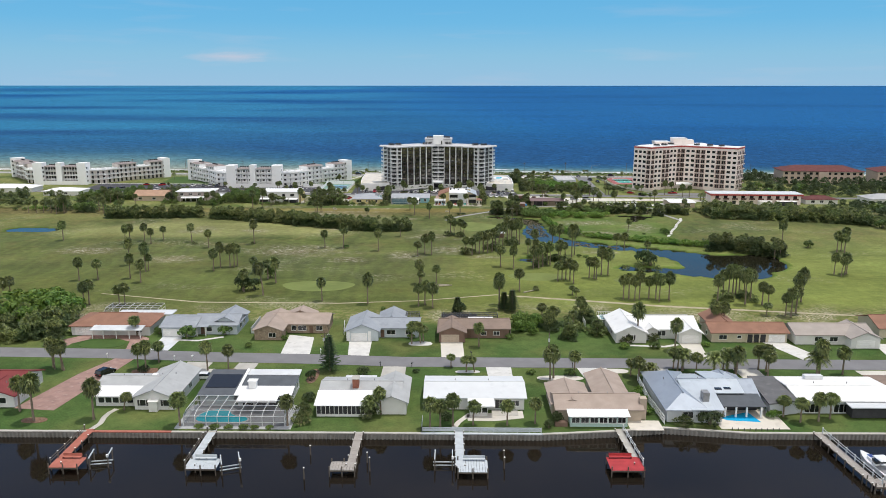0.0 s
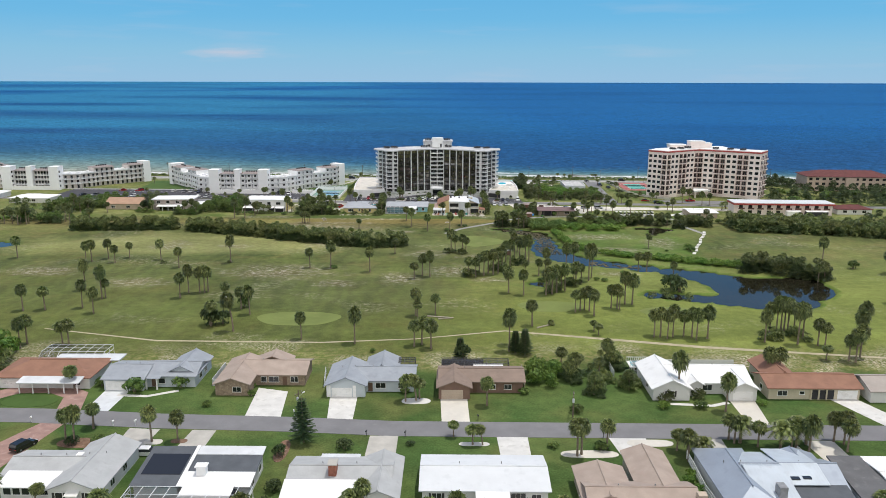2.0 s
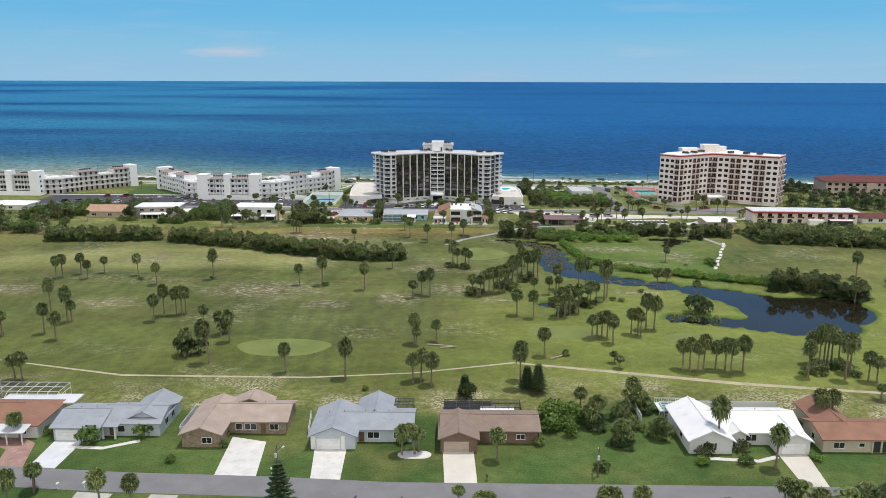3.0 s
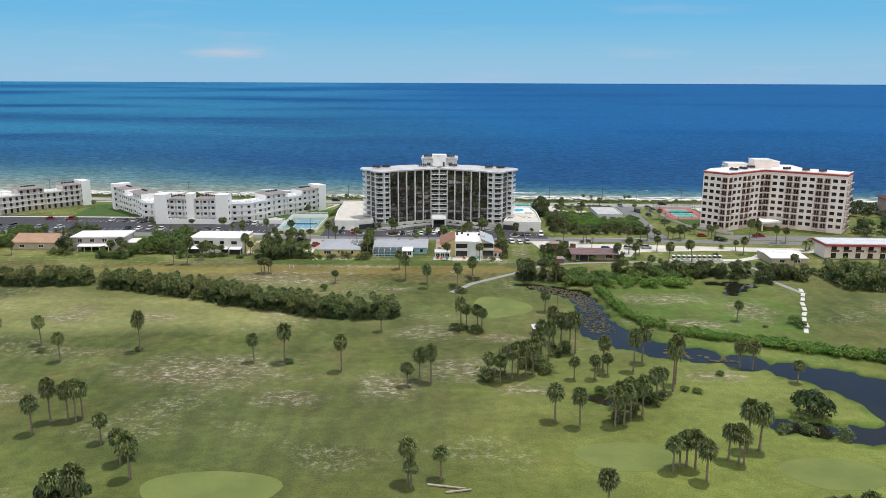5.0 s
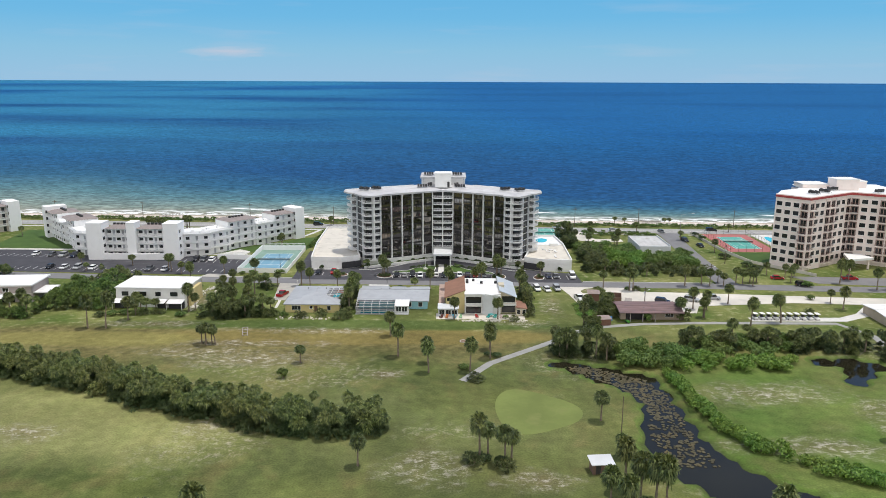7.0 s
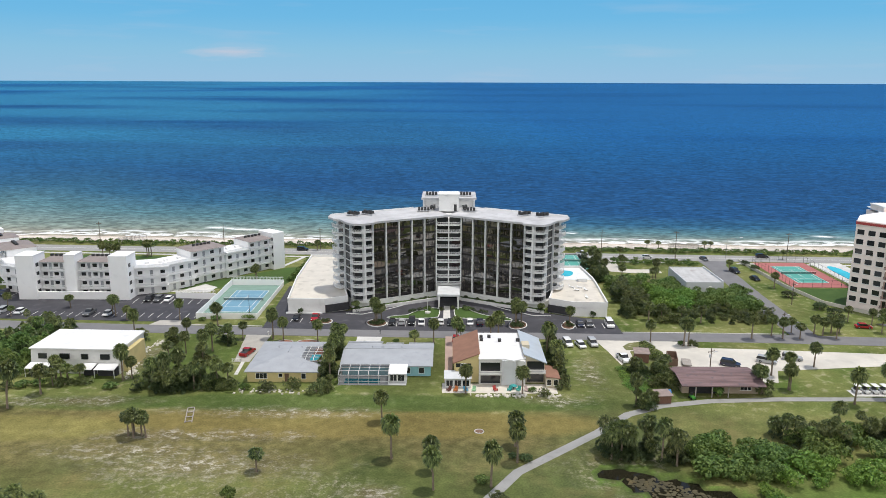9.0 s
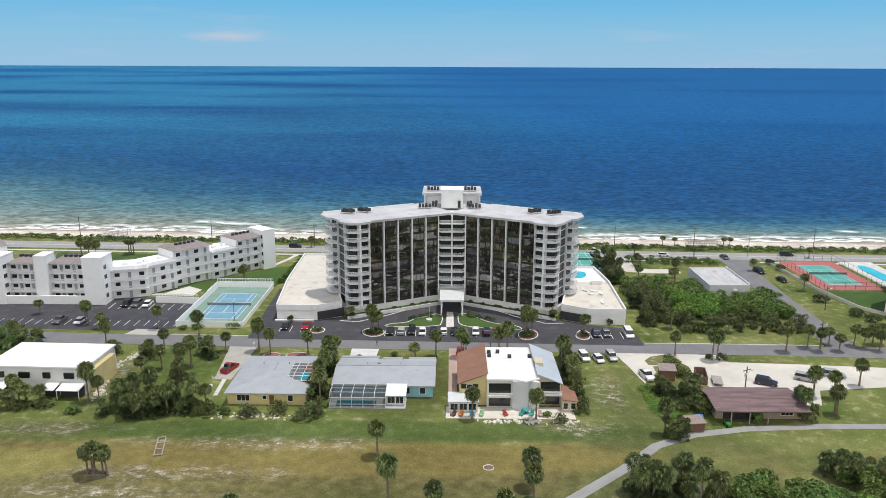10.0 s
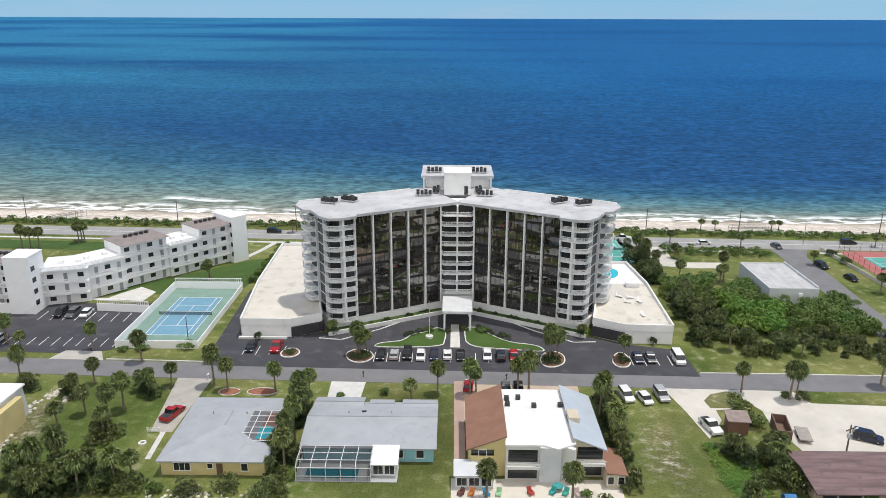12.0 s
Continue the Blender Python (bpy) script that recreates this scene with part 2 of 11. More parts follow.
class Shape:
    """Collects vertices and faces for one mesh."""

    def __init__(self):
        self.v, self.f = [], []

    def add(self, verts, faces):
        k = len(self.v)
        self.v += [tuple(p) for p in verts]
        self.f += [tuple(i + k for i in f) for f in faces]
        return self

    def box(self, x0, x1, y0, y1, z0, z1):
        p = [(x, y, z) for z in (z0, z1) for x, y in ((x0, y0), (x1, y0), (x1, y1), (x0, y1))]
        return self.add(p, [(3, 2, 1, 0), (4, 5, 6, 7), (0, 1, 5, 4), (1, 2, 6, 5), (2, 3, 7, 6), (3, 0, 4, 7)])

    def chamfered(self, x0, x1, y0, y1, z0, z1, c):
        """A box with its upper edges cut."""
        k = len(self.v)
        self.v += [(x, y, z) for z, d in ((z0, 0), (z1 - c, 0), (z1, c)) for x, y in ((x0 + d, y0 + d), (x1 - d, y0 + d), (x1 - d, y1 - d), (x0 + d, y1 - d))]
        self.f += [(k + 3, k + 2, k + 1, k), (k + 8, k + 9, k + 10, k + 11)]
        for a in (0, 4):
            self.f += [(k + a + i, k + a + (i + 1) % 4, k + a + 4 + (i + 1) % 4, k + a + 4 + i) for i in range(4)]
        return self

    def prism(self, poly, z0, z1):
        """An upright prism over a polygon given anticlockwise."""
        k = len(poly)
        area = sum(poly[i - 1][0] * poly[i][1] - poly[i][0] * poly[i - 1][1] for i in range(k))
        if area < 0:
            poly = poly[::-1]
        p = [(x, y, z0) for x, y in poly] + [(x, y, z1) for x, y in poly]
        return self.add(p, [tuple(range(k))[::-1], tuple(range(k, 2 * k))] + [(i, (i + 1) % k, k + (i + 1) % k, k + i) for i in range(k)])

    def extrude_x(self, prof, x0, x1):
        """A profile of (y, z), anticlockwise seen from +x, drawn from x0 to x1."""
        k = len(prof)
        p = [(x0, y, z) for y, z in prof] + [(x1, y, z) for y, z in prof]
        return self.add(p, [tuple(range(k))[::-1], tuple(range(k, 2 * k))] + [(i, (i + 1) % k, k + (i + 1) % k, k + i) for i in range(k)])

    def extrude_y(self, prof, y0, y1):
        """A profile of (x, z), drawn from y0 to y1."""
        k = len(prof)
        p = [(x, y0, z) for x, z in prof] + [(x, y1, z) for x, z in prof]
        return self.add(p, [tuple(range(k)), tuple(range(k, 2 * k))[::-1]] + [(k + i, k + (i + 1) % k, (i + 1) % k, i) for i in range(k)])

    def rod(self, a, b, r0, r1=None, n=6):
        """A round bar from a to b."""
        a, b = Vector(a), Vector(b)
        r1 = r0 if r1 is None else r1
        way = (b - a).normalized()
        u = way.orthogonal().normalized()
        w = way.cross(u)
        ring = [u * math.cos(2 * math.pi * i / n) + w * math.sin(2 * math.pi * i / n) for i in range(n)]
        p = [a + d * r0 for d in ring] + [b + d * r1 for d in ring]
        return self.add(p, [tuple(range(n))[::-1], tuple(range(n, 2 * n))] + [(i, (i + 1) % n, n + (i + 1) % n, n + i) for i in range(n)])

    def moved(self, m):
        self.v = [tuple(m @ Vector(p)) for p in self.v]
        return self

    def mesh(self, name, material):
        me = bpy.data.meshes.new(name)
        me.from_pydata(self.v, [], self.f)
        me.materials.append(material)
        me.update()
        return me


def S():
    return Shape()


def thing(name, at, label, category, group="", rz=0.0):
    ob = new(name)
    ob.empty_display_size = 0.5
    ob.matrix_world = pose(at[0], at[1], at[2] if len(at) > 2 else 0, 0, 0, rz)
    return tagged(ob, label, category, group)


def part(name, shape, material, parent, label=""):
    ob = new(name, shape.mesh(name, material))
    ob.parent = parent
    return tagged(ob, label)


def solo(name, shape, material, label, category, group="", kind=""):
    return tagged(new(name, shape.mesh(name, material)), label, category, group, kind)


def strip(pts, width, z0, z1):
    """A flat band of the given width along a line."""
    s = S()
    left, right = [], []
    for i, (x, y) in enumerate(pts):
        a, b = Vector(pts[max(i - 1, 0)]), Vector(pts[min(i + 1, len(pts) - 1)])
        d = (b - a).normalized()
        w = width[i] if isinstance(width, (list, tuple)) else width
        left.append((x - d.y * w / 2, y + d.x * w / 2))
        right.append((x + d.y * w / 2, y - d.x * w / 2))
    k = len(pts)
    v = [(x, y, z1) for x, y in left] + [(x, y, z1) for x, y in right] + [(x, y, z0) for x, y in left] + [(x, y, z0) for x, y in right]
    f = []
    for i in range(k - 1):
        f += [(i, k + i, k + i + 1, i + 1), (2 * k + i, i, i + 1, 2 * k + i + 1), (k + i, 3 * k + i, 3 * k + i + 1, k + i + 1)]
    return s.add(v, f)


def rounded(pts, steps=4):
    """A closed outline with its corners cut round (Chaikin)."""
    for _ in range(2):
        out = []
        for i, p in enumerate(pts):
            q = pts[(i + 1) % len(pts)]
            out += [(0.75 * p[0] + 0.25 * q[0], 0.75 * p[1] + 0.25 * q[1]), (0.25 * p[0] + 0.75 * q[0], 0.25 * p[1] + 0.75 * q[1])]
        pts = out
    return pts


def ring(pts, width, z0, z1):
    """A kerb round a closed outline."""
    return strip([*pts, pts[0], pts[1]], width, z0, z1)

# ---- the land, the river and the sea ----
POOLS = [(21.5, 382.6, 1.2), (26, 380.2, 2.2), (32, 376, 3.8), (38, 371.5, 4.6), (40.4, 364, 3.6), (40.5, 356, 3.6), (39.6, 348, 4.6), (39.0, 340, 5.4), (41, 332, 6.0), (46, 324.5, 5.6), (53, 318, 5), (62, 314.2, 4.4), (72, 309.8, 4.4),
         (82, 304, 4.8), (90, 298, 6.5), (97, 290, 9), (104, 280, 15), (114, 282, 13), (122, 290, 6), (108, 268, 8), (96, 266.5, 6), (88, 268, 4.6), (80, 269.6, 3.2), (72, 271.6, 2.6), (66, 273.6, 2.2), (29.5, 287, 1.5), (32.5, 284.6, 1.2)]
POOLS_FAR = [(89.5, 385.6, 1.6), (96, 384.4, 3.0), (101, 382.4, 1.8), (95, 378, 2.4), (91.6, 373, 1.4), (-205, 346, 4), (-197, 346, 4.5), (-190, 345, 3.5)]


def wall_y(x):
    """The line of the sea wall along the river."""
    return float(np.interp(x, [-300, -5.9, 18, 33, 42.7, 59, 71, 300], [137.4, 136.9, 136.8, 138.4, 140.0, 137.8, 137.8, 138.0]))


def coast(x):
    """How far the shore runs askew of the plan."""
    return -0.045 * float(np.clip(x, -700, 700))


def land_z(x, y):
    """Height of the ground: flat land with soft swells, sunk pools, dune and beach."""
    z = 0.0
    d = min(math.hypot(x - px, y - py) - r for px, py, r in POOLS + POOLS_FAR)
    if d < 2.5:
        k = min(1, max(0, (2.5 - d) / 3.5))
        z -= 1.25 * k * k * (3 - 2 * k)
    v = y - coast(x)
    if v >= 562:
        z += float(np.interp(v, [562, 565, 569, 572, 580, 589, 602, 640], [0.0, 0.25, 0.25, 0.1, -0.75, -1.5, -2.8, -6]))
    return z


def make_ground():
    xs = sorted({*np.arange(-900, -240, 60.0).tolist(), *np.arange(-240, 240.1, 2.5).tolist(), *np.arange(300, 900.1, 60).tolist()})
    ys = sorted({*np.arange(0, 471.0, 2.5).tolist()})
    s = S()
    for y in ys:
        for x in xs:
            w = wall_y(x) + 0.35
            yy = w + y * (640 + coast(x) - w) / ys[-1]
            s.v.append((x, yy, land_z(x, yy)))
    k = len(xs)
    s.f = [(j * k + i, j * k + i + 1, (j + 1) * k + i + 1, (j + 1) * k + i) for j in range(len(ys) - 1) for i in range(k - 1)]
    return s


# growth round the house plots: centre, reach, colour, cover
HOUSE_SWARDS = (
    (-30, 402, 62, 7, (0.2, 0.165, 0.055), 0.75), (-105, 399, 34, 6, (0.215, 0.2, 0.065), 0.7),
    (-30, 412, 60, 5, (0.062, 0.098, 0.026), 0.8), (-88, 411, 20, 4, (0.07, 0.11, 0.028), 0.6),
    (-75, 438, 12, 18, (0.07, 0.11, 0.026), 0.7), (-22, 436, 14, 20, (0.09, 0.105, 0.034), 0.7), (34, 424, 10, 22, (0.095, 0.115, 0.038), 0.6),
)


def around(n, l, pos, x0, y0, rx, ry, wild):
    """Distance from a centre in reaches, with a ragged rim."""
    at, sc, ln = (n.new("ShaderNodeVectorMath") for _ in range(3))
    at.operation, sc.operation, ln.operation = "SUBTRACT", "MULTIPLY", "LENGTH"
    at.inputs[1].default_value, sc.inputs[1].default_value = (x0, y0, 0), (1 / rx, 1 / ry, 0)
    l.new(pos, at.inputs[0])
    l.new(at.outputs[0], sc.inputs[0])
    l.new(sc.outputs[0], ln.inputs[0])
    return math_node(n, l, "ADD", ln.outputs["Value"], math_node(n, l, "MULTIPLY", math_node(n, l, "SUBTRACT", noise_node(n, l, 0.12, 5), 0.5), wild))


def ground_material():
    m = bpy.data.materials.new("turf_and_sand")
    n, l, p = nodes_of(m)
    pos = n.new("ShaderNodeNewGeometry").outputs["Position"]
    sep = n.new("ShaderNodeSeparateXYZ")
    l.new(pos, sep.inputs[0])
    wob = math_node(n, l, "MULTIPLY", math_node(n, l, "SUBTRACT", noise_node(n, l, 0.03, 3), 0.5), 26.0)
    y = math_node(n, l, "ADD", sep.outputs["Y"], wob)
    big, mid, fine, grit = (noise_node(n, l, a, b) for a, b in ((0.014, 3), (0.06, 5), (0.45, 6), (2.6, 4)))
    # golf turf: olive, yellow-green and dry
    turf = blend(n, l, rng(n, l, big, 0.35, 0.65), (0.066, 0.09, 0.03), (0.185, 0.18, 0.068))
    turf = blend(n, l, rng(n, l, mid, 0.4, 0.68, 0, 0.7), turf, (0.13, 0.16, 0.045))
    turf = blend(n, l, rng(n, l, fine, 0.5, 0.8, 0, 0.25), turf, (0.22, 0.21, 0.085))
    turf = blend(n, l, rng(n, l, noise_node(n, l, 0.02, 3), 0.44, 0.62, 0, 0.75), turf, (0.068, 0.088, 0.034))
    turf = blend(n, l, rng(n, l, noise_node(n, l, 0.11, 6), 0.52, 0.72, 0, 0.55), turf, (0.2, 0.165, 0.07))
    lush = math_node(n, l, "MULTIPLY", rng(n, l, y, 290, 240, 0, 0.38), rng(n, l, big, 0.35, 0.6, 0.4, 1))
    turf = blend(n, l, lush, turf, (0.17, 0.195, 0.055))
    # cloud shade painted in: turf darker towards low x
    cloud_shade = math_node(n, l, "MULTIPLY", math_node(n, l, "MULTIPLY", rng(n, l, math_node(n, l, "ADD", sep.outputs["X"], wob), 25, -45, 0, 0.62), rng(n, l, y, 330, 280)), rng(n, l, noise_node(n, l, 0.017, 3), 0.3, 0.55, 0.45, 1))
    mown = math_node(n, l, "MULTIPLY", rng(n, l, math_node(n, l, "ADD", sep.outputs["X"], wob), -10, 45, 0, 0.75), rng(n, l, y, 325, 300))
    turf = blend(n, l, mown, turf, (0.185, 0.22, 0.068))
    turf = blend(n, l, cloud_shade, turf, (0.07, 0.086, 0.036))
    # swards: dry yellow fairway, olive rough; at y 256-272 cloud shade painted in
    for x0, y0, rx, ry, col, k in ((-108, 348, 80, 23, (0.25, 0.255, 0.105), 0.65), (-36, 272, 48, 26, (0.078, 0.094, 0.04), 0.6), (-88, 256, 40, 16, (0.085, 0.108, 0.04), 0.45), (-14, 344, 30, 16, (0.1, 0.118, 0.045), 0.5), (60, 243, 60, 12, (0.12, 0.15, 0.05), 0.4)):
        vec = n.new("ShaderNodeVectorMath")
        vec.operation = "SUBTRACT"
        vec.inputs[1].default_value = (x0, y0, 0)
        l.new(pos, vec.inputs[0])
        sc = n.new("ShaderNodeVectorMath")
        sc.operation = "MULTIPLY"
        sc.inputs[1].default_value = (1 / rx, 1 / ry, 0)
        l.new(vec.outputs[0], sc.inputs[0])
        ln = n.new("ShaderNodeVectorMath")
        ln.operation = "LENGTH"
        l.new(sc.outputs[0], ln.inputs[0])
        edge = math_node(n, l, "ADD", ln.outputs["Value"], math_node(n, l, "MULTIPLY", math_node(n, l, "SUBTRACT", noise_node(n, l, 0.035, 4), 0.5), 1.6))
        turf = blend(n, l, rng(n, l, edge, 1.15, 0.65, 0, k), turf, col)
    # mown tracks
    mow = n.new("ShaderNodeTexWave")
    mow.inputs["Scale"].default_value, mow.inputs["Distortion"].default_value, mow.inputs["Detail"].default_value = 0.05, 9, 3
    l.new(pos, mow.inputs[0])
    turf = blend(n, l, rng(n, l, mow.outputs[1], 0.2, 0.9, 0, 0.15), turf, (0.16, 0.2, 0.06))
    # bare pale sand breaking through the turf
    patch = math_node(n, l, "MULTIPLY", rng(n, l, noise_node(n, l, 0.03, 4, stretch=(0.8, 1.2, 1)), 0.56, 0.68), rng(n, l, noise_node(n, l, 0.6, 12, coarse=0.8), 0.5, 0.6))
    turf = blend(n, l, math_node(n, l, "MULTIPLY", patch, 0.5), turf, (0.52, 0.47, 0.37))
    # the larger washed-out places, each with its own centre and reach
    spots = None
    for x0, y0, rx, ry in ((-64, 301, 24, 12), (-54, 347, 9, 4), (-55, 384, 24, 6), (-118, 344, 9, 10), (-92, 343, 8, 5), (-18, 292, 9, 9), (-1, 303, 12, 9), (10, 326, 9, 4), (13, 291, 7, 4), (-10, 330, 9, 8), (-22, 375, 6, 3),
                           (-40, 285, 10, 5), (66, 365, 20, 7), (65, 339, 20, 5), (90, 353, 8, 12), (-70, 389, 20, 4), (-46, 407, 26, 3), (-92, 412, 20, 3), (-60, 396, 26, 3), (16, 414, 9, 4), (26, 431, 4, 12), (-86, 436, 4, 12), (-150, 300, 16, 8), (-110, 285, 14, 6), (60, 300, 9, 4)):
        vec = n.new("ShaderNodeVectorMath")
        vec.operation = "SUBTRACT"
        vec.inputs[1].default_value = (x0, y0, 0)
        l.new(pos, vec.inputs[0])
        sc = n.new("ShaderNodeVectorMath")
        sc.operation = "MULTIPLY"
        sc.inputs[1].default_value = (1 / rx, 1 / ry, 0)
        l.new(vec.outputs[0], sc.inputs[0])
        ln = n.new("ShaderNodeVectorMath")
        ln.operation = "LENGTH"
        l.new(sc.outputs[0], ln.inputs[0])
        spots = ln.outputs["Value"] if spots is None else math_node(n, l, "MINIMUM", spots, ln.outputs["Value"])
    flecks = rng(n, l, noise_node(n, l, 0.55, 12, stretch=(0.75, 1.15, 1), coarse=0.82), 0.5, 0.6)
    washed = rng(n, l, math_node(n, l, "ADD", spots, math_node(n, l, "MULTIPLY", noise_node(n, l, 0.16, 8), 1.7)), 2.0, 0.85)
    bare = math_node(n, l, "MULTIPLY", washed, flecks)
    # watered lawn of the house plots
    lawn = blend(n, l, rng(n, l, mid, 0.35, 0.65), (0.05, 0.092, 0.03), (0.088, 0.128, 0.045))
    lawn = blend(n, l, rng(n, l, noise_node(n, l, 0.05, 4), 0.48, 0.66, 0, 0.75), lawn, (0.14, 0.155, 0.06))
    # dry strip behind the houses and scruffy grass by the shore
    dry = blend(n, l, rng(n, l, noise_node(n, l, 0.7, 8), 0.42, 0.6), (0.105, 0.13, 0.042), (0.19, 0.185, 0.085))
    dry = blend(n, l, math_node(n, l, "MULTIPLY", rng(n, l, noise_node(n, l, 0.05, 3), 0.5, 0.6), rng(n, l, noise_node(n, l, 1.6, 8), 0.46, 0.58)), dry, (0.47, 0.42, 0.33))
    weeds = blend(n, l, rng(n, l, mid, 0.35, 0.65), (0.085, 0.125, 0.03), (0.185, 0.195, 0.07))
    weeds = blend(n, l, rng(n, l, fine, 0.55, 0.75, 0, 0.45), weeds, (0.42, 0.37, 0.27))
    beach = blend(n, l, rng(n, l, fine, 0.3, 0.7), (0.56, 0.5, 0.43), (0.66, 0.6, 0.53))
    wet = rng(n, l, sep.outputs["Z"], -1.0, -1.55)
    beach = blend(n, l, wet, beach, (0.4, 0.33, 0.26))
    c = blend(n, l, rng(n, l, y, 206, 211), lawn, dry)
    c = blend(n, l, rng(n, l, y, 214, 228), c, turf)
    parched = blend(n, l, rng(n, l, fine, 0.35, 0.7), (0.125, 0.11, 0.042), (0.2, 0.17, 0.072))
    c = blend(n, l, math_node(n, l, "MULTIPLY", rng(n, l, y, 378, 392, 0, 0.8), rng(n, l, sep.outputs["X"], 25, 5)), c, parched)
    marsh = math_node(n, l, "MULTIPLY", math_node(n, l, "MULTIPLY", rng(n, l, sep.outputs["X"], 42, 50), rng(n, l, sep.outputs["X"], 112, 96)), math_node(n, l, "MULTIPLY", rng(n, l, y, 306, 320), rng(n, l, y, 390, 380)))
    c = blend(n, l, math_node(n, l, "MULTIPLY", marsh, rng(n, l, mid, 0.35, 0.6, 0.25, 0.75)), c, (0.085, 0.155, 0.032))
    c = blend(n, l, rng(n, l, y, 404, 412), c, weeds)
    for x0, y0, rx, ry, col, k in HOUSE_SWARDS:
        c = blend(n, l, rng(n, l, around(n, l, pos, x0, y0, rx, ry, 0.5), 1.12, 0.8, 0, k), c, col)
    v = math_node(n, l, "ADD", sep.outputs["Y"], math_node(n, l, "MULTIPLY", sep.outputs["X"], 0.045))
    c = blend(n, l, rng(n, l, math_node(n, l, "ADD", v, math_node(n, l, "MULTIPLY", fine, 4.0)), 571.5, 574.5), c, beach)
    c = blend(n, l, math_node(n, l, "MULTIPLY", washed, rng(n, l, mid, 0.35, 0.6, 0.25, 0.7)), c, (0.165, 0.135, 0.075))
    c = blend(n, l, math_node(n, l, "MULTIPLY", bare, 0.85), c, (0.55, 0.52, 0.45))
    reeds = math_node(n, l, "MULTIPLY", rng(n, l, sep.outputs["Z"], -0.005, -0.1), rng(n, l, v, 460, 440))
    c = blend(n, l, math_node(n, l, "MULTIPLY", reeds, rng(n, l, fine, 0.3, 0.6, 0.1, 0.8)), c, (0.085, 0.145, 0.03))
    # mud under the pools
    mud = math_node(n, l, "MULTIPLY", rng(n, l, sep.outputs["Z"], -0.15, -0.6), rng(n, l, v, 562, 558))
    c = blend(n, l, mud, c, (0.035, 0.05, 0.018))
    hsv = n.new("ShaderNodeHueSaturation")
    sward = math_node(n, l, "MULTIPLY", rng(n, l, noise_node(n, l, 0.045, 3, stretch=(0.7, 1, 1)), 0.35, 0.65, 0.86, 1.14), rng(n, l, noise_node(n, l, 0.16, 4, stretch=(0.6, 1, 1)), 0.35, 0.65, 0.92, 1.08))
    l.new(math_node(n, l, "MULTIPLY", sward, math_node(n, l, "MULTIPLY", rng(n, l, grit, 0.3, 0.7, 0.78, 1.22), rng(n, l, fine, 0.3, 0.7, 0.86, 1.14))), hsv.inputs["Value"])
    l.new(rng(n, l, y, 250, 340, 1.08, 1.0), hsv.inputs["Saturation"])
    hsv.inputs["Hue"].default_value = 0.497
    l.new(c, hsv.inputs["Color"])
    l.new(hsv.outputs[0], p.inputs["Base Color"])
    p.inputs["Roughness"].default_value, p.inputs["Specular IOR Level"].default_value = 0.95, 0.1
    b = n.new("ShaderNodeBump")
    b.inputs["Strength"].default_value, b.inputs["Distance"].default_value = 0.5, 0.15
    l.new(fine, b.inputs["Height"])
    l.new(b.outputs[0], p.inputs["Normal"])
    return m


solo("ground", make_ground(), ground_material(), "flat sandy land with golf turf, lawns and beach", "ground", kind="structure")


